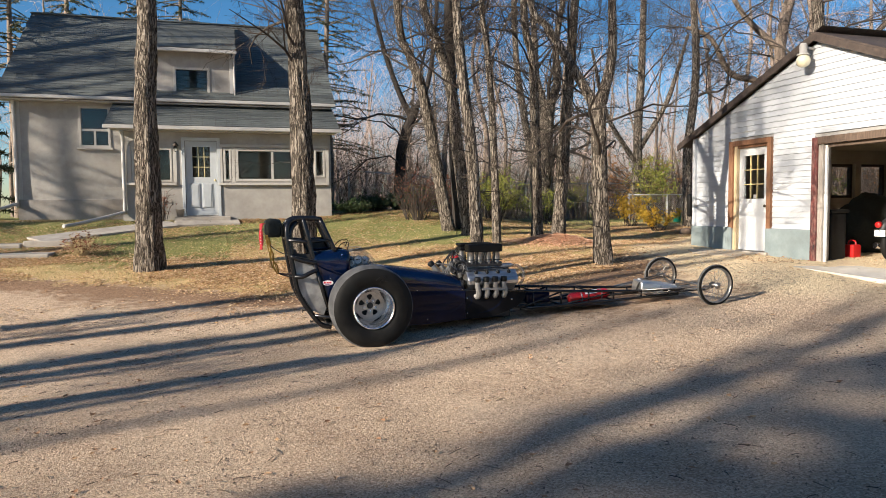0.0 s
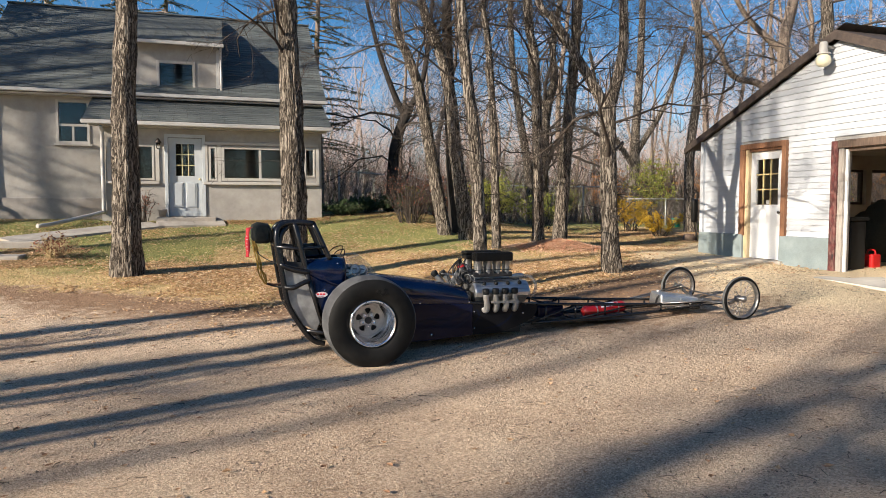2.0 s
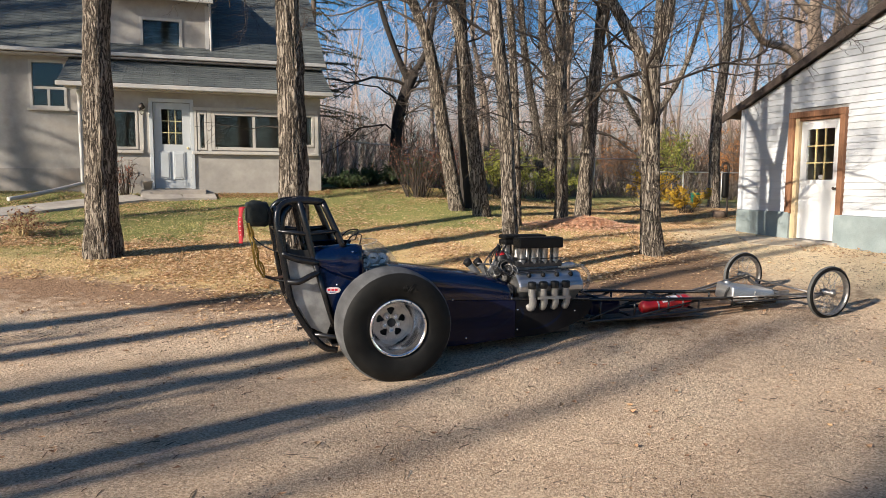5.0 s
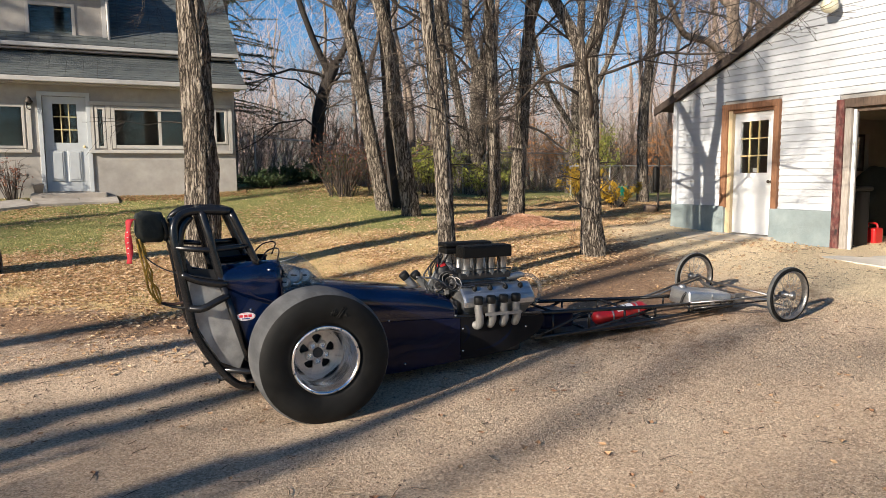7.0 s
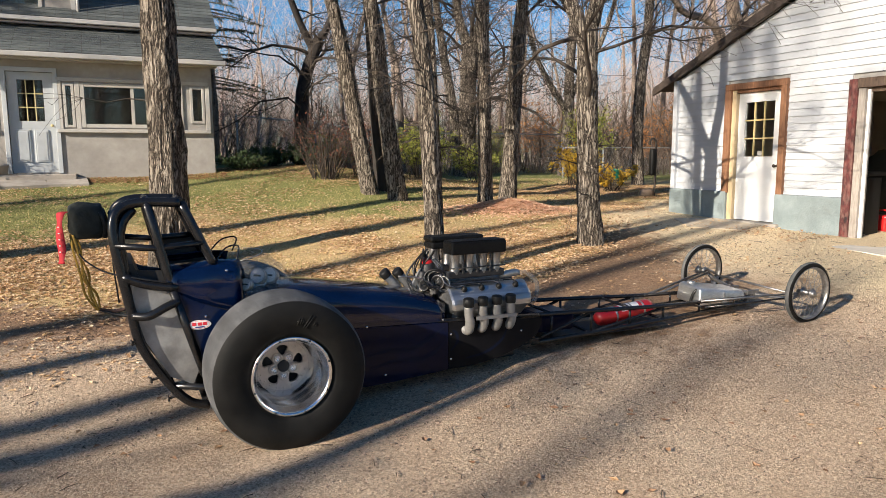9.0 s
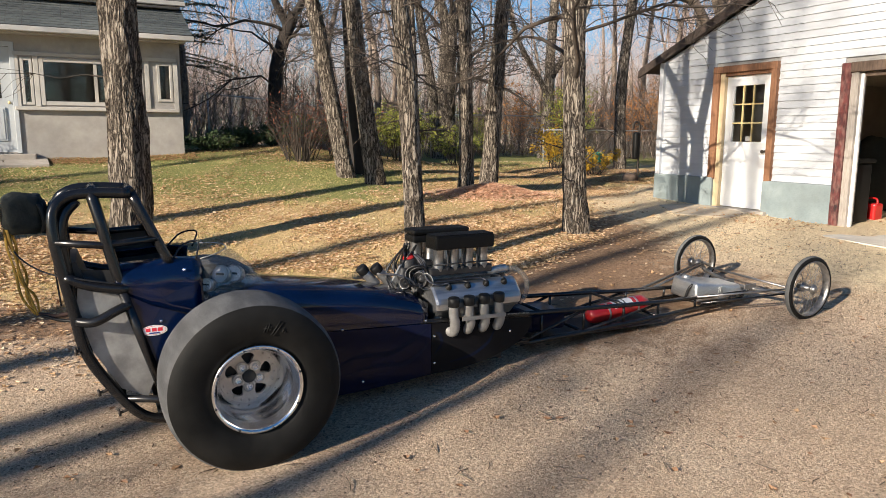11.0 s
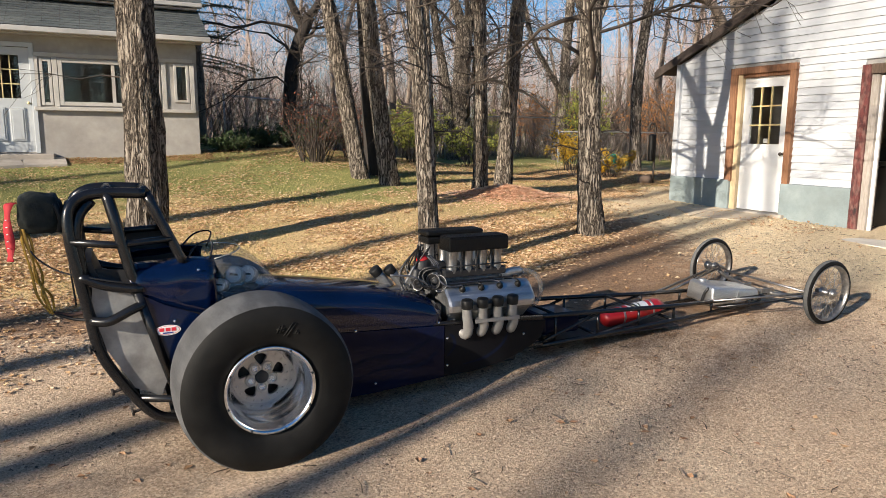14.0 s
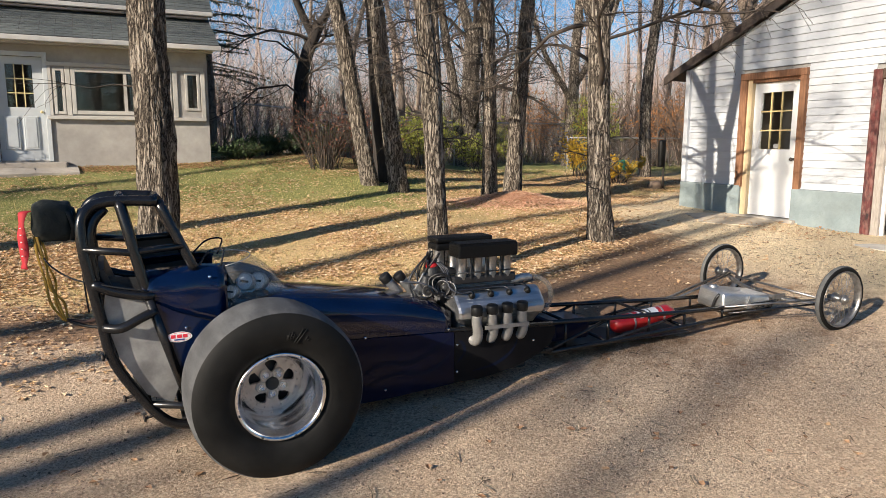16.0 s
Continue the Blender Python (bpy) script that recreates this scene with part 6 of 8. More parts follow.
for k, dy in enumerate((0.0, 0.03, -0.025, 0.015)):
    ribbon("yellow_strap", [(-1.02 + 0.006 * k, 0.46 + dy, 1.18), (-1.01 + 0.012 * k, 0.42 + dy, 1.09), (-0.985 + 0.014 * ((k * 7) % 4), 0.40 + dy, 0.97 - 0.012 * k), (-0.965 + 0.018 * ((k * 5) % 4), 0.38 + dy, 0.85), (-0.915 + 0.006 * k, 0.36 + dy, 0.765 - 0.012 * (k % 2))], 0.013, STRAP, chute, "faded yellow webbing line", wv=(0.9, -0.4, 0.25))
bar([(-0.90, 0.36, 0.765), (-0.82, 0.33, 0.755), (-0.735, 0.28, 0.775), (-0.72, 0.26, 0.735)], 0.010, "tether_cable", mat("rusty_cable", (0.05, 0.025, 0.018), (0.10, 0.05, 0.035), 30, 0.8), sm=5)
bar([(-0.90, 0.36, 0.765), (-0.82, 0.31, 0.74), (-0.73, 0.25, 0.735)], 0.008, "tether_cable", RUBBER, sm=5)
bar([(-1.00, 0.45, 1.16), (-0.97, 0.38, 1.06), (-0.86, 0.28, 0.985), (-0.70, 0.22, 0.945), (-0.53, 0.215, 0.905)], 0.0045, "release_cable", WIRE, sm=6, seg=6)
bar([(-0.82, 0.40, 1.12), (-0.815, 0.36, 0.98), (-0.80, 0.33, 0.80)], 0.005, "release_cable", WIRE, sm=5, seg=6)
for (x, z) in ((-0.70, 0.60), (-0.615, 0.375), (-0.53, 0.255)):
    bm = bm_new()
    tube(bm, [(x, 0.24, z), (x - 0.045, 0.235, z - 0.01)], 0.008, 8)
    lathe(bm, [(0, 0), (0.018, 0.0), (0.018, 0.012), (0, 0.012)], (x - 0.045, 0.235, z - 0.01), (-1, 0, -0.2), 10)
    part("quick_pin", bm, IRON, car)
# rear axle and drop tank under the seat
bar([(0.02, 0.15, 0.43), (0.02, 0.89, 0.475)], 0.045, "rear_axle", BLOCKPAINT)
bm = bm_new()
lathe(bm, [(0, -0.12), (0.08, -0.11), (0.13, -0.05), (0.14, 0), (0.13, 0.05), (0.08, 0.11), (0, 0.12)], (0.02, YC, 0.45), (1, 0, 0), 24)
part("differential", bm, BLOCKPAINT, car)

# ---- trees ----
class Wood:
    """Collects tapered tubes as plain lists."""

    def __init__(self):
        self.v, self.f = [], []

    def add(self, pts, radii, seg, rough=0.0, seed=0.0):
        base = len(self.v)
        n = len(pts)
        u = None
        for i, p in enumerate(pts):
            d = pts[min(i + 1, n - 1)] - pts[max(i - 1, 0)]
            if d.length < 1e-9:
                d = Vector((0, 0, 1))
            d.normalize()
            if u is None:
                u, w = frame_of(d)
            else:
                u = (u - d * u.dot(d)).normalized()
                w = d.cross(u)
            for k in range(seg):
                a = 2 * math.pi * k / seg
                r = radii[i]
                if rough > 0:
                    ca, sa = math.cos(a), math.sin(a)
                    q = noise.noise((ca * 3.4 + seed, sa * 3.4, p.z * 1.1 + 0.6 * noise.noise((ca * 2, sa * 2, p.z * 2.5)))) + 0.6 * noise.noise((ca * 7 + seed, sa * 7, p.z * 2.2))
                    r = r * (1 + rough * (abs(q) * 2.0 - 0.6))
                self.v.append(p + (u * math.cos(a) + w * math.sin(a)) * r)
        for i in range(n - 1):
            for k in range(seg):
                a, b = base + i * seg + k, base + i * seg + (k + 1) % seg
                self.f.append((a, b, b + seg, a + seg))

    def mesh(self, name, material):
        return raw(name, [tuple(q) for q in self.v], self.f, material)


def limb(tw, rng, p, d, r, length, depth, gravity=0.0, kids=(5, 8), spread=(0.5, 1.05)):
    """A wandering branch with smaller ones on it."""
    steps = max(3, int(length / (0.35 if depth > 1 else 0.22)))
    pts, rad = [p], [r]
    q, dd = p.copy(), d.copy()
    for i in range(steps):
        dd = (dd + Vector((rng.gauss(0, 1), rng.gauss(0, 1), rng.gauss(0, 1))) * (0.25 if depth > 1 else 0.30) + Vector((0, 0, gravity))).normalized()
        q = q + dd * (length / steps)
        pts.append(q)
        rad.append(max(0.0022, r * (1 - 0.80 * (i + 1) / steps)))
    seg = 8 if r > 0.06 else 6 if r > 0.025 else 4 if r > 0.01 else 3
    tw.add(pts, rad, seg)
    if depth <= 0:
        return
    for k in range(rng.randint(*kids)):
        t = rng.uniform(0.22, 1.0)
        i = min(len(pts) - 2, int(t * steps))
        base_d = (pts[i + 1] - pts[i]).normalized()
        u, w = frame_of(base_d)
        a = rng.uniform(0, 2 * math.pi)
        s = rng.uniform(*spread)
        nd = (base_d * math.cos(s) + (u * math.cos(a) + w * math.sin(a)) * math.sin(s)).normalized()
        limb(tw, rng, pts[i].copy(), nd, max(0.003, rad[i] * rng.uniform(0.45, 0.7)), length * rng.uniform(0.42, 0.68) * (1.15 - 0.5 * t), depth - 1, gravity, kids, spread)


def stem_points(ctrl, step):
    P = smooth_path(ctrl, 12)
    out, acc = [P[0]], 0.0
    for a, b in zip(P, P[1:]):
        acc += (b - a).length
        if acc >= step:
            out.append(b)
            acc = 0.0
    out.append(P[-1])
    return out


def stem(wd, ctrl, r0, r1, seg, step, rough, seed, flare=0.35):
    pts = stem_points(ctrl, step)
    z0 = pts[0].z
    n = len(pts)
    rad = []
    for i, p in enumerate(pts):
        t = i / (n - 1)
        rad.append((r0 + (r1 - r0) * t) * (1 + 0.4 * flare * math.exp(-max(0.0, p.z - z0 - 0.15) / 0.22)))
    wd.add(pts, rad, seg, rough, seed)
    return pts, rad


def tree(name, stems, seed, label, limbs=8, limb_from=0.55, twig_depth=3, bark=None, seg=26, rough=0.10, limb_len=2.6, gravity=0.02, low_twigs=0, group="yard trees", kids=(4, 7), twig=None):
    """stems: (control points, r0, r1). The first starts in the ground."""
    rng = random.Random(seed)
    base = Vector(stems[0][0][0])
    e = thing(name, base, label, "tree", group)
    wd, tw = Wood(), Wood()
    for k, (ctrl, r0, r1) in enumerate(stems):
        ctrl = [Vector(c) for c in ctrl]
        pts, rad = stem(wd, ctrl, r0, r1, seg if k == 0 else max(10, seg // 2), 0.06 if rough > 0.08 else 0.25, rough, seed * 1.7 + k, 0.35 if k == 0 else 0.0)
        n = len(pts)
        for j in range(limbs):
            i = min(n - 2, int(n * (limb_from + (1 - limb_from) * (j + rng.random()) / limbs)))
            a = rng.uniform(0, 2 * math.pi)
            el = rng.uniform(0.15, 0.9)
            d = Vector((math.cos(a) * math.cos(el), math.sin(a) * math.cos(el), math.sin(el)))
            limb(tw, rng, pts[i].copy(), d, rad[i] * rng.uniform(0.15, 0.31), limb_len * rng.uniform(0.6, 1.2), twig_depth, gravity, kids)
        for j in range(low_twigs):
            i = int(n * rng.uniform(0.25, limb_from))
            a = rng.uniform(0, 2 * math.pi)
            d = Vector((math.cos(a), math.sin(a), rng.uniform(-0.3, 0.4))).normalized()
            limb(tw, rng, pts[i] + d * rad[i] * 0.9, d, 0.009, rng.uniform(0.35, 1.3), 2 if j % 3 == 0 else 1, -0.02, (3, 5))
    t = new("trunk", wd.mesh("trunk", bark or BARK))
    t.parent, t.matrix_parent_inverse = e, Matrix.Translation(-base)
    c = new("crown", tw.mesh("crown", twig or TWIG))
    c.parent, c.matrix_parent_inverse = e, Matrix.Translation(-base)
    return e


def gz(x, y):
    return float(ground_z(x, y)) - 0.05


tree("tree", [([(-2.71, 5.28, 0.38), (-2.69, 5.28, 2.0), (-2.69, 5.28, 3.33), (-2.62, 5.29, 4.7), (-2.66, 5.3, 7.0), (-2.6, 5.3, 11.0)], 0.215, 0.10)], 11, "straight mature tree with deeply furrowed bark beside the drive", limb_from=0.68, seg=44, rough=0.13, limbs=9)
tree("tree", [([(-0.25, 4.45, 0.30), (-0.22, 4.45, 1.3), (-0.24, 4.45, 2.9), (-0.28, 4.45, 3.94), (-0.30, 4.45, 4.7), (-0.4, 4.5, 7.5), (-0.4, 4.5, 11)], 0.20, 0.10)], 12, "tall tree with pale furrowed bark behind the dragster", limb_from=0.45, seg=44, rough=0.17, limbs=9, low_twigs=2)
tree("tree", [([(3.56, 8.35, 0.85), (3.50, 8.36, 0.95), (3.1, 8.5, 3.32), (2.94, 8.55, 4.2), (2.7, 8.63, 4.92), (2.45, 8.69, 5.7), (2.2, 8.7, 9)], 0.15, 0.07)], 13, "leaning bare tree in a clump of three", limb_from=0.42, limbs=11, low_twigs=24)
tree("tree", [([(3.92, 8.75, 0.85), (3.80, 8.8, 3.3), (3.7, 8.85, 6), (3.8, 8.9, 9.5)], 0.17, 0.08)], 14, "black-barked tree in a clump of three", bark=BARK_DARK, limb_from=0.46, limbs=8, low_twigs=12)
tree("tree", [([(3.77, 7.67, 0.75), (3.77, 7.66, 0.95), (3.54, 7.75, 2.79), (3.43, 7.79, 3.95), (3.15, 7.89, 5.1), (2.86, 8.0, 5.9), (2.4, 8.1, 9.0)], 0.165, 0.07)], 15, "leaning bare tree in a clump of three", limb_from=0.42, limbs=11, low_twigs=24)
tree("tree", [([(2.19, 2.63, 0.24), (2.17, 2.64, 1.06), (2.10, 2.67, 2.35), (1.99, 2.71, 3.36), (1.91, 2.74, 4.4), (1.8, 2.8, 7), (1.8, 2.8, 10)], 0.105, 0.05)], 16, "slender bare tree with ridged bark near the engine", limb_from=0.45, limbs=9, low_twigs=26)
tree("tree", [([(3.92, 6.3, 0.64), (3.85, 6.33, 3.05), (3.74, 6.38, 4.81), (3.65, 6.41, 5.6), (3.5, 6.4, 9)], 0.088, 0.04)], 17, "thin bare young tree on the lawn", limb_from=0.42, limbs=10, low_twigs=22)
tree("tree", [([(4.96, 6.63, 0.63), (4.98, 6.62, 0.86), (4.95, 6.63, 2.75), (4.89, 6.66, 4.59), (4.74, 6.74, 5.5), (4.6, 6.8, 9)], 0.128, 0.06)], 18, "bare tree with furrowed bark above a leaf pile", limb_from=0.42, limbs=10, low_twigs=24)
tree("tree", [([(5.84, 7.30, 0.65), (5.83, 7.3, 0.83), (5.93, 7.24, 2.83), (6.04, 7.18, 4.38), (6.14, 7.14, 6.0), (6.3, 7.1, 9.5)], 0.158, 0.075)], 19, "sunlit bare tree leaning over a leaf pile", limb_from=0.42, limbs=11, low_twigs=22)
tree("tree", [([(4.80, 3.43, 0.38), (4.78, 3.44, 0.5), (4.73, 3.48, 1.8), (4.70, 3.49, 3.2)], 0.148, 0.125), ([(4.70, 3.49, 3.05), (4.35, 3.70, 3.79), (3.94, 3.95, 4.58), (3.70, 4.06, 4.95), (3.2, 4.3, 7)], 0.095, 0.04), ([(4.70, 3.49, 3.05), (4.88, 3.38, 3.94), (4.89, 3.38, 4.8), (4.8, 3.4, 8.5)], 0.105, 0.05)], 20, "forked bare tree where the lawn meets the drive", limb_from=0.6, limbs=6, seg=34, low_twigs=6)
tree("tree", [([(10.30, 17.5, 0.75), (10.30, 17.5, 1.5), (10.27, 17.5, 3.2), (10.33, 17.45, 4.8), (10.40, 17.4, 5.5)], 0.31, 0.27), ([(10.33, 17.45, 5.0), (9.95, 17.6, 6.4), (9.85, 17.6, 8.5), (9.6, 17.7, 13)], 0.19, 0.07), ([(10.38, 17.42, 5.1), (10.72, 17.3, 6.3), (10.7, 17.3, 8.0), (11.6, 17, 13)], 0.20, 0.07), ([(10.05, 17.62, 0.75), (9.92, 17.68, 2.4), (9.74, 17.76, 3.8), (9.50, 17.88, 5.3), (9.25, 18.0, 7.9), (9.2, 18, 13)], 0.20, 0.09)], 21, "massive old forked tree with a second stem at the back fence", limb_from=0.3, limbs=8, limb_len=4.0, seg=30)
tree("tree", [([(3.72, 14.5, 1.15), (3.74, 14.47, 1.83), (3.87, 14.44, 3.41), (4.23, 14.35, 4.44), (4.3, 14.3, 4.6)], 0.18, 0.15), ([(4.15, 14.37, 4.3), (3.7, 14.3, 5.2), (3.2, 14.2, 6.6), (2.6, 14, 9)], 0.11, 0.04), ([(4.2, 14.36, 4.4), (4.7, 14.3, 5.4), (5.0, 14.3, 7.5), (5.1, 14.3, 10)], 0.10, 0.04)], 22, "black crooked forked tree behind the house corner", bark=BARK_DARK, limb_from=0.25, limbs=9, seg=18, limb_len=3.2)
tree("tree", [([(13.6, 16.6, 0.8), (13.75, 16.54, 3.06), (13.76, 16.54, 4.33), (13.9, 16.5, 7.1), (14, 16.5, 12)], 0.20, 0.09), ([(13.75, 16.54, 3.5), (14.9, 16.3, 5.5), (15.6, 16, 8)], 0.12, 0.05), ([(13.75, 16.54, 3.0), (12.6, 16.9, 5.0), (12.0, 17, 7.5)], 0.11, 0.05)], 23, "spreading bare tree beyond the fence", limb_from=0.3, limbs=7, seg=16, limb_len=3.4, rough=0.05)
tree("tree", [([(11.6, 10.4, 0.7), (11.55, 10.4, 3.0), (11.8, 10.4, 5.5), (11.6, 10.5, 9)], 0.15, 0.07)], 24, "bare tree behind the garage corner", limb_from=0.35, limbs=13, seg=16, limb_len=3.2, rough=0.06)
tree("tree", [([(13.2, 7.3, 0.6), (13.1, 7.2, 3.5), (12.9, 7.0, 5.5), (12.4, 6.8, 8.5), (12.2, 6.5, 11)], 0.20, 0.08)], 25, "bare oak limbs spreading over the garage roof", limb_from=0.3, limbs=20, seg=16, limb_len=4.0, rough=0.05)
tree("tree", [([(16.2, 11.8, 0.5), (16.0, 11.7, 2.6), (16.4, 11.6, 4.6), (15.9, 11.6, 6.4), (16.3, 11.5, 9.0), (16.0, 11.5, 12.0)], 0.26, 0.10), ([(16.3, 11.6, 4.0), (15.0, 11.4, 5.3), (13.9, 11.5, 5.6), (13.0, 11.3, 6.6), (12.2, 11.4, 6.9)], 0.15, 0.05), ([(16.2, 11.6, 5.2), (17.6, 11.2, 6.3), (18.6, 11.2, 6.4), (19.7, 10.9, 7.6)], 0.14, 0.05), ([(16.0, 11.6, 6.4), (14.7, 11.9, 7.6), (13.7, 11.8, 8.9)], 0.12, 0.05)], 26, "old bare oak with crooked limbs behind the garage", limb_from=0.3, limbs=9, seg=16, limb_len=2.8, rough=0.05, bark=BARK_FAR)
tree("tree", [([(20.5, 7.4, 0.5), (20.2, 7.3, 3.2), (20.7, 7.2, 5.2), (20.1, 7.2, 8.0), (20.4, 7.2, 12.0)], 0.26, 0.10), ([(20.5, 7.2, 4.6), (19.0, 7.3, 5.9), (17.8, 7.1, 6.2), (16.6, 7.2, 7.4)], 0.15, 0.05), ([(20.5, 7.2, 5.6), (22.0, 7.0, 6.6), (23.4, 7.0, 7.9)], 0.14, 0.05)], 27, "old bare oak with crooked limbs behind the garage", limb_from=0.3, limbs=9, seg=16, limb_len=3.0, rough=0.05, bark=BARK_FAR)


# ---- woods beyond, built as a few kinds and repeated ----
def far_kind(seed, h, r, n_limb, depth, low=0.22, kids=(3, 6), reach=0.26, bend=1.0):
    rng = random.Random(seed)
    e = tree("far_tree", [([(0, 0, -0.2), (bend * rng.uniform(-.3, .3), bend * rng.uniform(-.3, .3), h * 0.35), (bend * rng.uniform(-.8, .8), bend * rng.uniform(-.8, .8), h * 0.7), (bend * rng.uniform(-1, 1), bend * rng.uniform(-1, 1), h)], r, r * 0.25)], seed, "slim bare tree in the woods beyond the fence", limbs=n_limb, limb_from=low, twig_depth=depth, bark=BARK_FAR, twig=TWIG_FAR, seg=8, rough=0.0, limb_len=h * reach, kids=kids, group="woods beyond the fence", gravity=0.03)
    return e


kinds = [far_kind(31, 9.0, 0.10, 14, 2), far_kind(32, 11.0, 0.13, 16, 2), far_kind(33, 7.5, 0.07, 13, 2), far_kind(34, 10.0, 0.14, 16, 2)]
oak_kind = far_kind(35, 13.0, 0.17, 15, 3, 0.52, (3, 5), 0.25)
stout_kind = far_kind(38, 6.4, 0.17, 15, 2, 0.45, (4, 6), 0.19, 0.2)
slim_kind = far_kind(40, 14.0, 0.16, 30, 3, 0.25, (4, 6), 0.10)
tall_kind = far_kind(39, 16.0, 0.19, 18, 3, 0.68, (4, 6), 0.19, 0.15)
mast_kind = far_kind(41, 7.3, 0.215, 9, 2, 0.80, (3, 5), 0.10, 0.1)
full_kind = far_kind(36, 12.0, 0.20, 24, 3, 0.30, (3, 5), 0.30)
rng = random.Random(77)
spots = []
for k in range(180):
    x, y = rng.uniform(-16, 62), rng.uniform(21, 62)
    if k < 34:
        x, y = rng.uniform(2, 40), rng.uniform(20, 34)
    elif k < 95:
        x, y = rng.uniform(18, 42), rng.uniform(3, 22)
    if -8 < x < 7 and y < 36 or not -0.35 < math.atan2(x + 1, y + 5) < 1.12:
        continue
    spots.append((x, y, rng.uniform(0, 360), rng.uniform(0.7, 1.25)))
for k, (x, y, a, s) in enumerate(spots):
    src = kinds[k % 4]
    m = pose(x, y, float(ground_z(x, y)) - 0.1, 0, 0, a)
    if k < 4:
        src.matrix_basis = m
    else:
        o = copy_thing(src, m)
        o.scale = (s, s, s)

# trees to the west and behind, whose long shadows cross the drive
rng = random.Random(58)
west = []
for c, x, s in ((-0.57, -13.4, 0.86), (-0.12, -13.0, 0.80), (0.36, -12.4, 0.74), (0.62, -13.8, 0.78), (0.90, -12.8, 0.74), (1.2, -14.2, 0.78), (2.6, -13.2, 0.74), (3.2, -12.6, 0.86), (-2.55, -15.5, 0.82)):
    west.append((x, c + 0.368 * x, s, stout_kind))
for c, x, s in ((1.2, -17.0, 1.0), (0.75, -18.5, 1.05), (2.2, -16.0, 0.96), (3.2, -17.5, 1.0)):
    west.append((x, c + 0.368 * x, s, tall_kind))
west.append((-13.9, -0.44 - 0.368 * 13.9, 1.0, mast_kind))
west.append((-31.0, -1.5 - 0.368 * 31.0, 1.0, tall_kind))
for c, x, s in ((-4.22, -22.0, 1.0), (-3.15, -25.0, 1.0)):
    west.append((x, c + 0.368 * x, s, slim_kind))
for k in range(6):
    x = -rng.uniform(14, 22)
    west.append((x, 13.4 + 6.0 * (k + rng.random()) / 6 + 0.368 * x, rng.uniform(0.9, 1.15), full_kind if k % 2 else oak_kind))
for x, y in ((-11.8, 12.2), (-10.6, 13.8), (-18.0, 2.7)):
    west.append((x, y, 1.05, full_kind))
first = {}
for k, (x, y, s, src) in enumerate(west):
    lean = 2.5 * math.sin(2.3 * k) if src is stout_kind else 0.0
    m = pose(x, y, -0.1 + (0.9 if y > 3 else 0.0), lean, 0, 47 * k)
    if src in (oak_kind, full_kind, stout_kind, tall_kind, slim_kind, mast_kind) and src.name not in first:
        first[src.name] = o = src
        o.matrix_basis = m
    else:
        o = copy_thing(src, m)
    o.scale = (s, s, s)
    o["group"] = "trees west of the drive"
    o["label"] = "bare tree west of the drive"


# unseen woods south of the drive, behind the camera, to dim reflections and skylight
rng = random.Random(91)
for k in range(30):
    x, y = rng.uniform(-14, 34), rng.uniform(-34, -13)
    o = copy_thing(kinds[k % 4], pose(x, y, -0.1, 0, 0, rng.uniform(0, 360)))
    s = rng.uniform(0.8, 1.3)
    o.scale = (s, s, s)
    o["group"] = "woods south of the drive"
    o["label"] = "unseen bare tree added south of the drive to dim skylight"


# ---- conifers by the house ----
NEEDLE = ramp_mat("conifer_needles", [(0.018, 0.035, 0.012), (0.035, 0.055, 0.018), (0.06, 0.07, 0.025), (0.10, 0.085, 0.04)], 0.8)


def conifer(at, h, seed, spread, label, low=0.25, full=1.0):
    rng = random.Random(seed)
    e = thing("conifer", at, label, "tree", "conifers by the house")
    wd = Wood()
    b = Vector(at)
    pts = [b + Vector((0.05 * math.sin(i), 0.05 * math.cos(i * 1.3), h * i / 12)) for i in range(13)]
    wd.add(pts, [0.17 * (1 - 0.92 * i / 12) for i in range(13)], 10)
    v, f = [], []
    for k in range(int(h * 15)):
        t = low + (1 - low) * (k + rng.random()) / (h * 15)
        p = b + Vector((0, 0, h * t))
        a = rng.uniform(0, 2 * math.pi)
        ln = spread * (1.05 - t) * rng.uniform(0.55, 1.1)
        d = Vector((math.cos(a), math.sin(a), rng.uniform(-0.25, 0.15)))
        bp = [p + d * (ln * q / 4) + Vector((0, 0, -0.10 * ln * (q / 4) ** 2)) for q in range(5)]
        wd.add(bp, [0.022 * (1 - 0.2 * q) + 0.003 for q in range(5)], 4)
        for q in range(int((26 * ln + 6) * full)):
            s = rng.uniform(0.2, 1.0) * 4
            i = min(3, int(s))
            c = bp[i].lerp(bp[i + 1], s - i)
            for nn in range(3):
                w = Vector((rng.gauss(0, 1), rng.gauss(0, 1), rng.gauss(-0.2, 0.7))).normalized() * rng.uniform(0.06, 0.16) * full
                sd = w.cross(Vector((rng.gauss(0, 1), rng.gauss(0, 1), 1))).normalized() * 0.012 * full
                i0 = len(v)
                v += [tuple(c - sd), tuple(c + sd), tuple(c + w)]
                f.append((i0, i0 + 1, i0 + 2))
    t = new("trunk", wd.mesh("trunk", BARK_FAR))
    t.parent, t.matrix_parent_inverse = e, Matrix.Translation(-b)
    c = new("crown", raw("crown", v, f, NEEDLE, False))
    c.parent, c.matrix_parent_inverse = e, Matrix.Translation(-b)
    return e


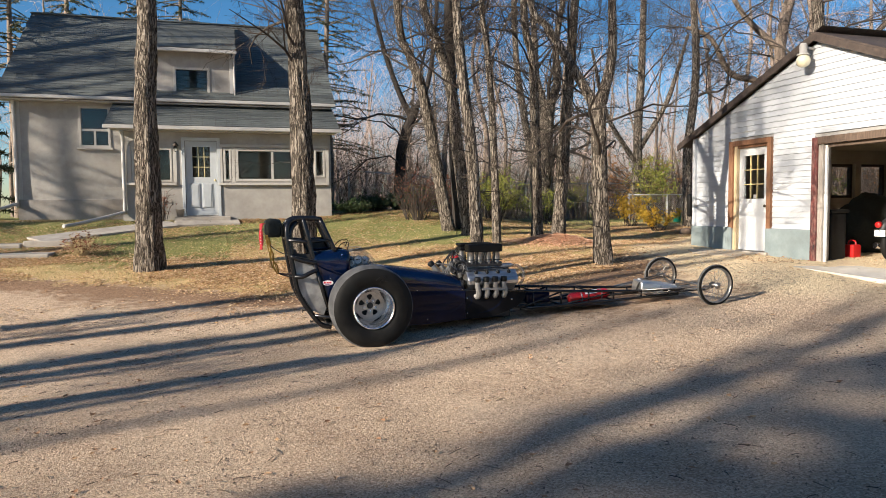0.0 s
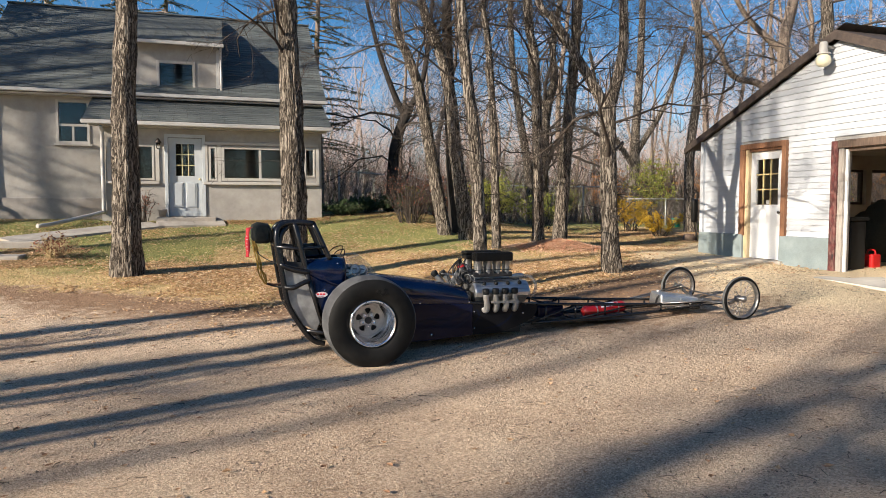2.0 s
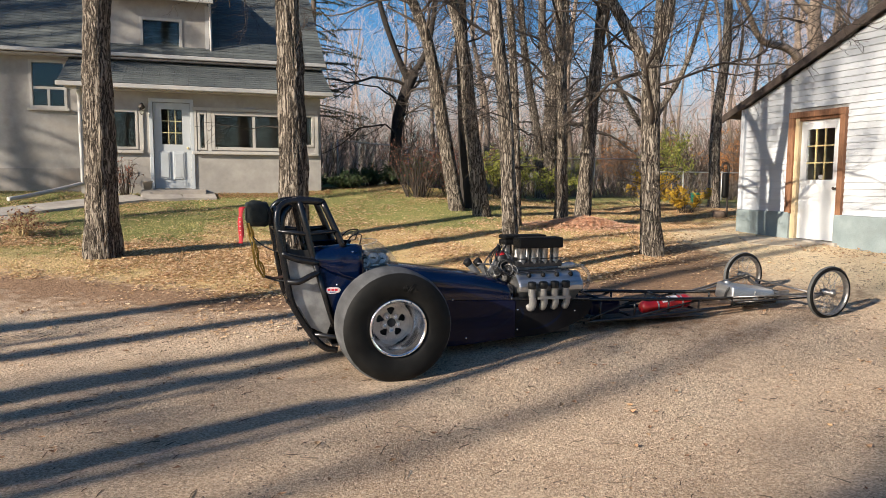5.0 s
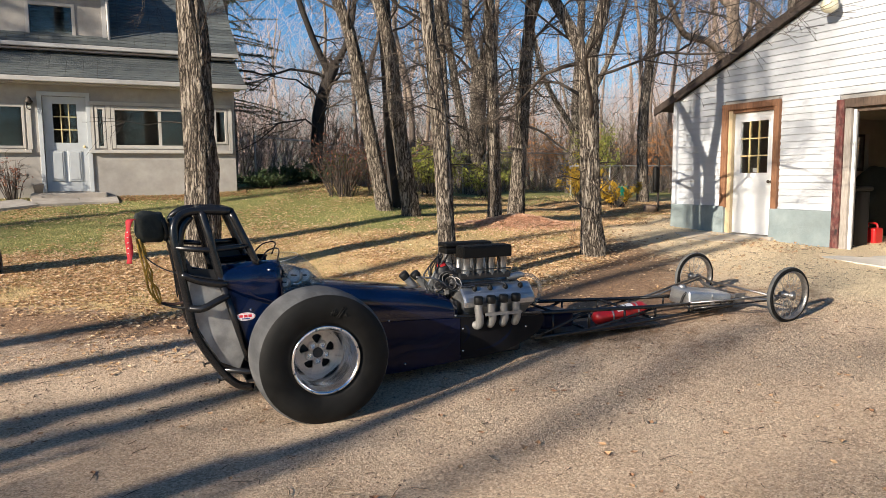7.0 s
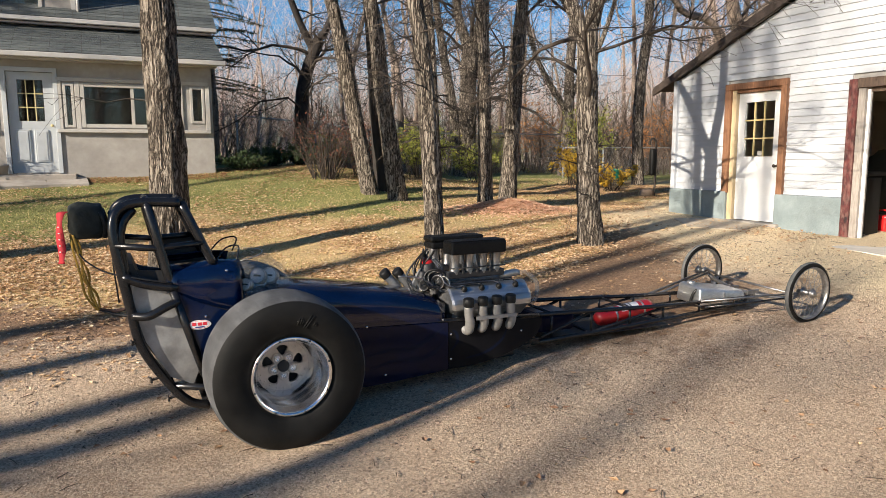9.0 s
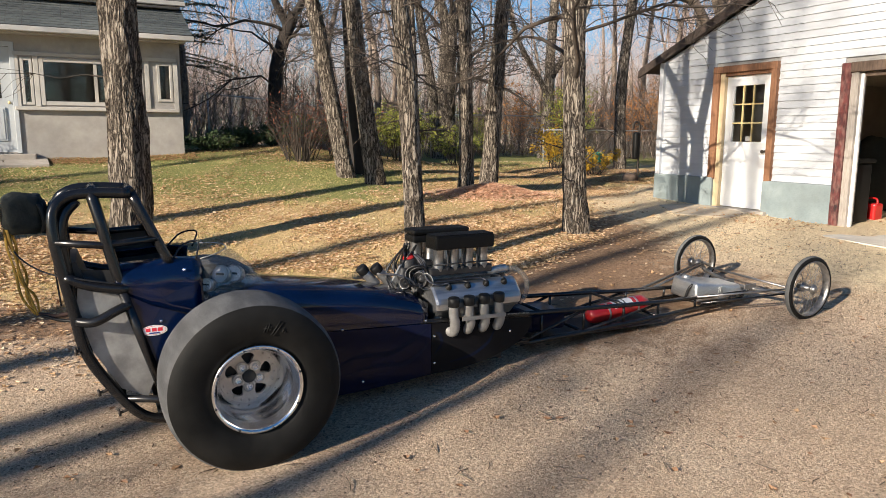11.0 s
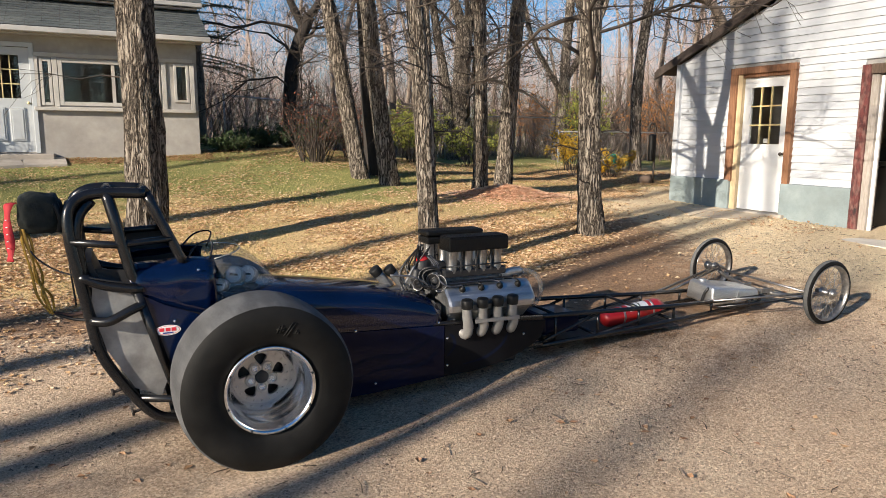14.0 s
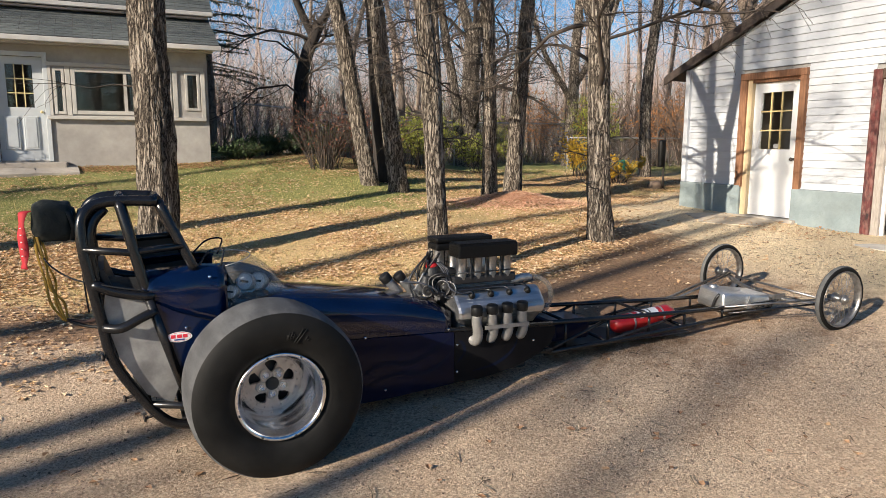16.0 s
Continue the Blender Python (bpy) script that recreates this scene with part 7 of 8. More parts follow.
conifer((-9.0, 15.5, 1.1), 11, 51, 2.2, "dark green conifer beside the house", low=0.05, full=1.7)
conifer((-11.0, 19.5, 1.1), 13, 52, 2.6, "dark green conifer beside the house", low=0.05, full=1.7)
conifer((-3.2, 23.0, 1.1), 13, 53, 2.8, "tall conifer rising behind the house roof")
# unseen conifers added behind the camera, to darken what the car reflects
for k, (x, y) in enumerate([(-6, -17), (-1, -19), (3.5, -16.5), (8, -18), (13, -17), (18, -15), (10.5, -21), (23, -12), (26, -6)]):
    conifer((x, y, -0.1), 9 + (k % 3), 61 + k, 2.6, "unseen dark conifer added south of the drive to dim skylight", low=0.03)["group"] = "woods south of the drive"
for k, (x, y, h) in enumerate([(-7.2, 22.5, 14), (-5.0, 25.5, 15), (-9.5, 24, 15)]):
    conifer((x, y, 1.1), h, 81 + k, 2.8, "tall conifer rising behind the house roof", low=0.3)
for k, (x, y, h) in enumerate([(-15.5, 8.2, 12), (-17.5, 9.8, 12)]):
    conifer((x, y, 0.9), h, 91 + k, 2.3, "tall conifer west of the house", low=0.25)
for k, (c, x, h, w, low) in enumerate([(-3.6, -23.0, 16, 1.15, 0.3), (-5.0, -21.0, 18, 2.4, 0.5), (-5.8, -25.0, 18, 2.4, 0.3), (-6.7, -22.0, 18, 2.4, 0.2)]):
    conifer((x, c + 0.368 * x, -0.1), h, 71 + k, w, "tall conifer west of the drive", low=low, full=1.2 if k == 0 else 1.6)
conifer((2.2, 19.5, 1.1), 13, 55, 2.8, "thin-needled conifer behind the house corner", low=0.2)

# ---- brush, shrubs and fence ----
def brush(name, spots, h, label, seed, material, twigs=(3, 6), lean=0.35):
    r = random.Random(seed)
    wd = Wood()
    for x, y in spots:
        p = Vector((x, y, float(ground_z(x, y)) - 0.02))
        hh = r.uniform(*h)
        d = Vector((r.gauss(0, lean), r.gauss(0, lean), 1)).normalized()
        q = p + d * hh * 0.5 + Vector((r.gauss(0, 0.06), r.gauss(0, 0.06), 0)) * hh
        e = q + (d + Vector((r.gauss(0, 0.3), r.gauss(0, 0.3), 0.1))).normalized() * hh * 0.5
        rr = r.uniform(0.004, 0.012) * min(2.0, hh)
        wd.add([p, q, e], [rr, rr * 0.7, 0.002], 3)
        for k in range(r.randint(*twigs)):
            t = r.uniform(0.25, 1)
            b = p.lerp(q, t * 2) if t < 0.5 else q.lerp(e, t * 2 - 1)
            dd = (d * 0.6 + Vector((r.gauss(0, 0.6), r.gauss(0, 0.6), r.uniform(-0.1, 0.5)))).normalized()
            c = b + dd * hh * r.uniform(0.12, 0.3)
            wd.add([b, c, c + (dd + Vector((r.gauss(0, 0.4), r.gauss(0, 0.4), 0.2))).normalized() * hh * 0.15], [rr * 0.5, rr * 0.35, 0.0015], 3)
    return tagged(new(name, wd.mesh(name, material)), label, "brush", kind="stuff")


rng = random.Random(101)
sp = [(rng.uniform(1.5, 34), rng.uniform(19.2, 27)) for k in range(1900)] + [(rng.uniform(15.5, 34), rng.uniform(6, 19)) for k in range(1100)]
brush("undergrowth", sp, (1.2, 3.6), "dense bare grey-brown undergrowth beyond the fence", 102, TWIG_BRUSH)
# this brush takes the thicket's haze-lightened colour
sp = [(rng.uniform(-1, 5), rng.uniform(20, 27)) for k in range(300)]
brush("undergrowth", sp, (1.0, 3.2), "bare brush behind the house corner, coloured pale for haze", 105, THICKET)
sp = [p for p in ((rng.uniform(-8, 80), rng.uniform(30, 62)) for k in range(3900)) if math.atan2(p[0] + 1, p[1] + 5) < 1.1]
brush("far_thicket", sp, (4.0, 10.5), "bare thicket at the back of the woods, coloured pale for haze", 103, THICKET, twigs=(5, 9), lean=0.2)
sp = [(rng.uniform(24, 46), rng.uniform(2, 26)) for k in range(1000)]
brush("east_thicket", sp, (3.5, 10.0), "bare thicket beyond the garage, coloured pale for haze", 104, THICKET, twigs=(5, 9), lean=0.2)


def shrub(at, r, h, n_stem, n_leaf, leaves, label, seed, leaf=0.03, stem_mat=None):
    rg = random.Random(seed)
    b = Vector((at[0], at[1], float(ground_z(*at)) - 0.02))
    e = thing("shrub", b, label, "shrub", "shrubs along the back of the lawn")
    wd = Wood()
    tips = []
    for k in range(n_stem):
        a, q = rg.uniform(0, 6.283), rg.uniform(0.2, 1.0)
        p = b + Vector((math.cos(a), math.sin(a), 0)) * r * 0.25 * rg.random()
        t = b + Vector((math.cos(a) * r * q, math.sin(a) * r * q, h * rg.uniform(0.55, 1.0) * (1.1 - 0.4 * q)))
        m = p.lerp(t, 0.5) + Vector((0, 0, h * 0.12))
        pts = smooth_path([p, m, t], 3)
        wd.add(pts, [0.009 * (1 - 0.8 * i / (len(pts) - 1)) for i in range(len(pts))], 4)
        for j in range(6):
            o = pts[rg.randint(2, len(pts) - 1)]
            d = Vector((rg.gauss(0, 1), rg.gauss(0, 1), rg.gauss(0.2, 0.7))).normalized()
            o2 = o + d * h * rg.uniform(0.1, 0.25)
            wd.add([o, o.lerp(o2, 0.5) + Vector((0, 0, 0.01)), o2], [0.004, 0.003, 0.0015], 3)
            tips.append((o, o2))
    s = new("branchwork", wd.mesh("branchwork", stem_mat or TWIG))
    s.parent, s.matrix_parent_inverse = e, Matrix.Translation(-b)
    v, f = [], []
    for k in range(n_leaf):
        o, o2 = rg.choice(tips)
        c = o.lerp(o2, rg.random()) + Vector((rg.gauss(0, 0.03), rg.gauss(0, 0.03), rg.gauss(0, 0.03)))
        d = Vector((rg.gauss(0, 1), rg.gauss(0, 1), rg.gauss(-0.2, 0.8))).normalized() * leaf * rg.uniform(0.6, 1.4)
        w = d.cross(Vector((rg.gauss(0, 1), rg.gauss(0, 1), rg.gauss(0, 1)))).normalized() * leaf * 0.45
        i0 = len(v)
        v += [tuple(c - d), tuple(c + w), tuple(c + d), tuple(c - w)]
        f += [(i0, i0 + 1, i0 + 2), (i0, i0 + 2, i0 + 3)]
    if v:
        l = new("foliage", raw("foliage", v, f, leaves, False))
        l.parent, l.matrix_parent_inverse = e, Matrix.Translation(-b)
    return e


YELLOW = ramp_mat("yellow_autumn_leaves", [(0.50, 0.28, 0.02), (0.68, 0.45, 0.04), (0.60, 0.36, 0.03), (0.45, 0.36, 0.06)], 0.7, 0.3)
LIME = ramp_mat("yellow_green_leaves", [(0.16, 0.20, 0.03), (0.28, 0.30, 0.05), (0.38, 0.36, 0.08), (0.10, 0.14, 0.03)], 0.7, 0.3)
GREEN = ramp_mat("dark_ground_ivy", [(0.02, 0.04, 0.012), (0.04, 0.07, 0.02), (0.06, 0.09, 0.03)], 0.7, 0.1)
RUSSET = ramp_mat("russet_leaves", [(0.16, 0.05, 0.03), (0.26, 0.09, 0.05), (0.12, 0.06, 0.04)], 0.8, 0.2)
shrub((9.9, 10.8), 0.75, 1.25, 26, 2600, YELLOW, "shrub with bright yellow autumn leaves", 111)
shrub((9.7, 9.1), 0.75, 0.75, 20, 1800, YELLOW, "low shrub with yellow autumn leaves", 112)
shrub((5.75, 11.2), 0.95, 1.5, 34, 3600, LIME, "yellow-green leafy shrub behind the trees", 113)
shrub((7.6, 11.8), 0.8, 1.2, 26, 1600, LIME, "thin yellow-green shrub behind the trees", 114)
shrub((3.2, 10.2), 1.15, 1.55, 70, 500, RUSSET, "large bare tangled shrub with a few russet leaves", 115)
shrub((4.2, 10.6), 0.9, 1.4, 55, 900, RUSSET, "bare tangled shrub with russet leaves", 116)
shrub((1.9, 12.1), 0.8, 0.45, 40, 3000, GREEN, "low dark evergreen ground cover beside the house", 117)
shrub((2.6, 13.0), 0.9, 0.6, 40, 3000, GREEN, "low dark evergreen ground cover beside the house", 118)
shrub((3.4, 12.8), 0.8, 0.5, 36, 2600, GREEN, "low dark evergreen ground cover by the fence", 119)
shrub((13.5, 15.0), 1.0, 2.6, 30, 2600, LIME, "tall yellow-green sapling by the fence", 120, leaf=0.04)
shrub((16.5, 15.5), 1.2, 2.4, 30, 2200, ramp_mat("orange_leaves", [(0.40, 0.16, 0.05), (0.50, 0.24, 0.08), (0.34, 0.15, 0.06)], 0.8, 0.3), "orange-brown thicket beyond the fence", 121, leaf=0.04)
ORANGE = bpy.data.materials["orange_leaves"]
for k, (x, y, r, h) in enumerate(((19.5, 17.0, 1.6, 3.4), (22.5, 13.5, 1.8, 3.8), (15.0, 20.5, 1.5, 3.0), (25.0, 18.5, 1.9, 4.2), (18.0, 21.5, 1.6, 3.4), (21.0, 9.8, 1.4, 2.8))):
    shrub((x, y), r, h, 34, 1500, ORANGE, "tall thin thicket with orange-brown leaves beyond the fence", 130 + k, leaf=0.05, stem_mat=TWIG_BRUSH)
for k, (x, y, r, h) in enumerate(((9.2, 19.6, 1.2, 1.7), (6.6, 19.4, 1.1, 1.5), (12.4, 19.8, 1.2, 1.9), (4.6, 15.6, 1.0, 1.2))):
    shrub((x, y), r, h, 30, 1500, LIME, "yellow-green brush along the back fence", 140 + k, leaf=0.04, stem_mat=TWIG_BRUSH)
shrub((18.5, 12.5), 1.2, 2.2, 30, 2000, LIME, "yellow-green thicket beyond the fence", 122, leaf=0.04)
shrub((-3.05, 11.35), 0.45, 0.95, 26, 160, RUSSET, "bare climbing shrub against the porch wall", 123)
shrub((-4.1, 7.2), 0.45, 0.5, 45, 260, RUSSET, "withered perennial clump by the steps", 124, stem_mat=mat("straw_stalk", (0.42, 0.32, 0.17), (0.58, 0.46, 0.26), 12, 0.9))

GALV = mat("galvanised_steel", (0.34, 0.34, 0.34), (0.48, 0.48, 0.48), 12, 0.5, metal=0.6)


def chain_fence(x0, x1, y0, y1, h, step, label):
    b = Vector((x0, y0, float(ground_z(x0, y0))))
    e = thing("chain_link_fence", b, label, "fence")
    ln = math.hypot(x1 - x0, y1 - y0)
    d = Vector((x1 - x0, y1 - y0, 0)) / ln

    def at(s, z):
        p = Vector((x0, y0, 0)) + d * s
        return Vector((p.x, p.y, float(ground_z(p.x, p.y)) + z))

    n = int(ln / step + 0.5)
    for k in range(n + 1):
        bm = bm_new()
        s = ln * k / n
        tube(bm, [at(s, -0.2), at(s, h + 0.04)], 0.03, 8)
        part("post", bm, GALV, e)
    bm = bm_new()
    tube(bm, [at(ln * k / n, h) for k in range(n + 1)], 0.022, 8)
    part("top_rail", bm, GALV, e)
    wd = Wood()
    q = 0.075
    for sgn in (1, -1):
        s = -h
        while s < ln + h:
            a0, a1 = (s, s + h) if sgn > 0 else (s + h, s)
            z0, z1 = 0.02, h
            lo, hi = (a0, z0), (a1, z1)
            dx = hi[0] - lo[0]
            ts = sorted(((0 - lo[0]) / dx, (ln - lo[0]) / dx))
            t0, t1 = max(0, ts[0]), min(1, ts[1])
            if t1 > t0:
                A = at(lo[0] + dx * t0, z0 + (z1 - z0) * t0)
                B = at(lo[0] + dx * t1, z0 + (z1 - z0) * t1)
                wd.add([A, B], [0.0022, 0.0022], 3)
            s += q
    m = new("mesh", wd.mesh("mesh", GALV))
    m.parent, m.matrix_parent_inverse = e, Matrix.Translation(-b)


chain_fence(2.8, 15.2, 18.6, 18.6, 1.5, 2.45, "grey chain-link fence along the back of the yard")
chain_fence(12.2, 18.5, 14.6, 14.6, 0.95, 1.6, "low chain-link fence with a pipe rail")

# hooked post with a round pot at its foot, and a bucket
hook = thing("hook_post", (9.85, 7.85, 0.66), "black iron post with a hooked top beside the garage", "post")
bm = bm_new()
tube(bm, [(9.85, 7.85, 0.60), (9.85, 7.85, 1.75), (9.84, 7.85, 1.88), (9.76, 7.85, 1.94), (9.68, 7.85, 1.88), (9.69, 7.85, 1.80)], 0.022, 8, smooth=4)
part("rod", bm, IRON, hook)
bm = bm_new()
box(bm, 9.72, 9.86, 7.80, 7.92, 1.15, 1.72, 0.04)
part("hanging_bag", bm, RUBBER, hook, "limp black bag")
bm = bm_new()
lathe(bm, [(0, 0), (0.10, 0.01), (0.15, 0.10), (0.15, 0.17), (0.11, 0.23), (0.0, 0.24)], (9.72, 7.95, 0.62), (0, 0, 1), 20)
solid("round_pot", bm, mat("weathered_clay", (0.16, 0.11, 0.08), (0.26, 0.19, 0.14), 8, 0.9), "dull brown round pot at the foot of a post", "pot")
bm = bm_new()
lathe(bm, [(0, 0), (0.12, 0), (0.15, 0.28), (0.155, 0.28), (0.155, 0.30), (0.14, 0.30), (0.115, 0.03), (0, 0.03)], (13.2, 13.2, 0.86), (0, 0, 1), 20)
solid("bucket", bm, mat("teal_plastic", (0.01, 0.20, 0.15), (0.02, 0.26, 0.20), 4, 0.4), "teal plastic bucket near the low fence", "bucket")

# ---- steps and path ----
def gzf(x, y):
    return float(ground_z(x, y))


steps = thing("concrete_steps", (-6.5, 7.6, 0.5), "worn pale concrete steps set in the bank", "steps")
for x0, x1, y0, y1, z0, z1 in ((-9.0, -4.62, 7.05, 8.25, 0.30, 0.665), (-9.0, -5.38, 8.25, 9.30, 0.40, 0.80)):
    bm = bm_new()
    box(bm, x0, x1, y0, y1, z0, z1, 0.025)
    part("step", bm, CONCRETE, steps)
bm = bm_new()
box(bm, -5.36, -4.45, 8.30, 8.50, 0.4, 0.86, 0.02)
part("kerb", bm, CONCRETE, steps)
path = thing("garden_path", (-3, 10.5, 1.0), "narrow worn concrete path to the house door", "path", kind="structure")
PP = [(-5.3, 9.0), (-4.4, 9.75), (-3.5, 10.45), (-2.7, 10.95), (-1.9, 11.1), (-1.2, 11.15)]
for (xa, ya), (xb, yb) in zip(PP, PP[1:]):
    d = Vector((xb - xa, yb - ya, 0)).normalized()
    nn = Vector((-d.y, d.x, 0)) * 0.38
    a, b2 = Vector((xa, ya, 0)) + d * 0.01, Vector((xb, yb, 0)) - d * 0.01
    q = [a - nn, b2 - nn, b2 + nn, a + nn]
    bm = bm_new()
    prism(bm, [(p.x, p.y, gzf(p.x, p.y) + 0.05) for p in q], (0, 0, -0.2))
    part("slab", bm, CONCRETE, path)
bm = bm_new()
lathe(bm, [(0, 0), (0.07, 0), (0.10, 0.16), (0.105, 0.16), (0.105, 0.19), (0.09, 0.19), (0.065, 0.03), (0, 0.03)], (-2.62, 11.45, 1.27), (0, 0, 1), 16)
solid("flower_pot", bm, CONCRETE, "small pale empty pot on the doorstep", "pot")

# cracked concrete pad at the garage side door
PADSTONE = mat("bleached_concrete", (0.46, 0.38, 0.28), (0.62, 0.53, 0.40), 6, 0.9, bump=0.5, bump_scale=60, stain=(0.36, 0.29, 0.22), stain_scale=1.6, stain_amount=0.7)
pad = thing("door_pad", (7.6, 4.2, 0.4), "cracked pale concrete pad before the garage side door", "pad", kind="structure")
for poly in ([(7.0, 3.96), (7.53, 3.42), (8.17, 3.62), (8.17, 4.15), (7.55, 4.2)], [(7.02, 4.0), (7.56, 4.24), (8.17, 4.19), (8.17, 4.62), (7.45, 4.74)]):
    bm = bm_new()
    prism(bm, [(x, y, gzf(x, y) + 0.014) for x, y in poly], (0, 0, -0.15))
    part("slab", bm, PADSTONE, pad)

# ---- inside the garage ----
FZ = 0.43
bin_ = thing("wheelie_bin", (8.7, 2.4, FZ), "tall black plastic refuse bin inside the garage", "bin")
bm = bm_new()

box(bm, 8.52, 8.86, 2.27, 2.60, FZ, FZ + 0.86, 0.03)
part("body", bm, RUBBER, bin_)
bm = bm_new()
box(bm, 8.49, 8.89, 2.24, 2.63, FZ + 0.86, FZ + 0.92, 0.02)
part("lid", bm, RUBBER, bin_)
can = thing("fuel_can", (9.12, 2.4, FZ), "red plastic fuel can on the garage floor", "fuel can")
bm = bm_new()
box(bm, 9.02, 9.22, 2.28, 2.50, FZ, FZ + 0.30, 0.03)
part("body", bm, REDPAINT, can)
bm = bm_new()
tube(bm, [(9.12, 2.31, FZ + 0.28), (9.12, 2.33, FZ + 0.36), (9.12, 2.45, FZ + 0.36), (9.12, 2.47, FZ + 0.28)], 0.014, 8, smooth=3)
part("handle", bm, REDPAINT, can)
bm = bm_new()
bmesh.ops.create_icosphere(bm, subdivisions=4, radius=1.0)
for v in bm.verts:
    d = v.co.copy()
    n_ = 1 + 0.22 * noise.noise(d * 1.6) + 0.08 * noise.noise(d * 5)
    v.co = Vector((10.4 + d.x * 0.75 * n_, 3.25 + d.y * 0.42 * n_, max(FZ, FZ + 0.45 + d.z * 0.75 * n_)))
for f in bm.faces:
    f.smooth = True
solid("covered_machine", bm, CANVAS, "machine under a black cover in the garage", "covered machine")
cab = thing("tool_cabinet", (12.6, 4.6, FZ), "dark red steel tool cabinet", "cabinet")
bm = bm_new()
box(bm, 12.7, 13.3, 4.2, 5.2, FZ, FZ + 0.95, 0.02)
part("body", bm, mat("dark_red_enamel", (0.16, 0.012, 0.014), (0.22, 0.02, 0.02), 4, 0.4), cab)
for k in range(4):
    bm = bm_new()
    box(bm, 12.68, 12.70, 4.25, 5.15, FZ + 0.08 + 0.21 * k, FZ + 0.27 + 0.21 * k, 0.006)
    part("drawer", bm, bpy.data.materials["dark_red_enamel"], cab)
bm = bm_new()
box(bm, 12.75, 13.25, 4.3, 4.85, FZ + 0.952, FZ + 1.20, 0.05)
solid("storage_tub", bm, mat("teal_tub", (0.01, 0.10, 0.09), (0.02, 0.14, 0.13), 4, 0.5), "teal storage tub on the cabinet", "tub")
bench = thing("workbench", (14.6, 2.4, FZ), "cluttered workbench along the back wall", "workbench")
bm = bm_new()
box(bm, 14.3, 15.2, -0.4, 5.2, FZ + 0.84, FZ + 0.90, 0.01)
part("top", bm, GREYWOOD, bench)
for y in (-0.3, 1.5, 3.3, 5.0):
    bm = bm_new()
    box(bm, 14.35, 14.45, y, y + 0.1, FZ, FZ + 0.84)
    part("leg", bm, GREYWOOD, bench)

bike = thing("motorcycle", (9.9, 2.3, FZ), "dark motorcycle with red tail lamp parked in the garage", "motorcycle")
for wx in (9.45, 10.80):
    bm = bm_new()
    lathe(bm, [(0.22, -0.045), (0.28, -0.06), (0.31, -0.03), (0.318, 0), (0.31, 0.03), (0.28, 0.06), (0.22, 0.045)], (wx, 2.30, FZ + 0.318), (0, 1, 0), 36, closed=True)
    w_ = part("wheel", bm, TYRE, bike)
    bm = bm_new()
    lathe(bm, [(0, -0.05), (0.05, -0.05), (0.06, -0.01), (0.20, -0.012), (0.225, -0.03), (0.225, 0.03), (0.20, 0.012), (0.06, 0.01), (0.05, 0.05), (0, 0.05)], (wx, 2.30, FZ + 0.318), (0, 1, 0), 28)
    part("rim", bm, CAST, w_)
bm = bm_new()
tube(bm, [(9.12, 2.30, FZ + 0.52), (9.25, 2.30, FZ + 0.68), (9.45, 2.30, FZ + 0.72), (9.75, 2.30, FZ + 0.66)], [0.05, 0.08, 0.09, 0.09], 14, smooth=4, flat=1.1)
part("rear_fender", bm, BLACKPANEL, bike)
bm = bm_new()
tube(bm, [(9.30, 2.30, FZ + 0.80), (9.55, 2.30, FZ + 0.84), (9.85, 2.30, FZ + 0.80), (10.1, 2.30, FZ + 0.86)], [0.09, 0.13, 0.13, 0.10], 14, smooth=4)
part("saddle", bm, RUBBER, bike)
bm = bm_new()
tube(bm, [(9.95, 2.30, FZ + 0.86), (10.15, 2.30, FZ + 0.92), (10.45, 2.30, FZ + 0.88)], [0.10, 0.17, 0.08], 16, smooth=4)
part("tank", bm, NAVY, bike)
bm = bm_new()
box(bm, 9.85, 10.35, 2.15, 2.45, FZ + 0.22, FZ + 0.70, 0.05)
part("engine", bm, CAST, bike)
bm = bm_new()
tube(bm, [(10.3, 2.43, FZ + 0.30), (9.9, 2.47, FZ + 0.24), (9.2, 2.48, FZ + 0.30)], [0.03, 0.035, 0.05], 12, smooth=4)
part("exhaust", bm, CHROME, bike)
bm = bm_new()
tube(bm, [(10.80, 2.30, FZ + 0.32), (10.55, 2.30, FZ + 0.98)], 0.03, 10)
tube(bm, [(10.30, 1.93, FZ + 1.08), (10.52, 2.15, FZ + 1.05), (10.52, 2.45, FZ + 1.05), (10.30, 2.67, FZ + 1.08)], 0.014, 8, smooth=4)
part("fork_and_bar", bm, CHROME, bike)
bm = bm_new()
lathe(bm, [(0, -0.05), (0.045, -0.045), (0.055, -0.02), (0.055, 0.02), (0, 0.02)], (9.10, 2.33, FZ + 0.66), (1, 0, 0.2), 18)
part("tail_lamp", bm, REDPAINT, bike, "red tail lamp")
bm = bm_new()
box(bm, 9.085, 9.095, 2.20, 2.40, FZ + 0.46, FZ + 0.57, 0.002)
part("plate", bm, WHITE, bike, "blank pale plate")
bike.location.y -= 0.48

# ---- siding boards and shingles ----
roof_courses(roof_main, (-6.95, EY, EZ + 0.004), (1.5, EY, EZ + 0.004), SL, run, 0.145, 0.012, SHINGLE)
roof_courses(dormer_roof, (DX0 - 0.18, DY - 0.28, 5.764), (DX1 + 0.12, DY - 0.28, 5.764), (0, 3.48, 1.48), 3.7, 0.145, 0.012, SHINGLE)
roof_courses(porch_roof, (PX0 - 0.32, 11.40, PR_EAVE + 0.094), (PX1 + 0.22, 11.40, PR_EAVE + 0.094), slp, 1.70, 0.145, 0.012, SHINGLE)
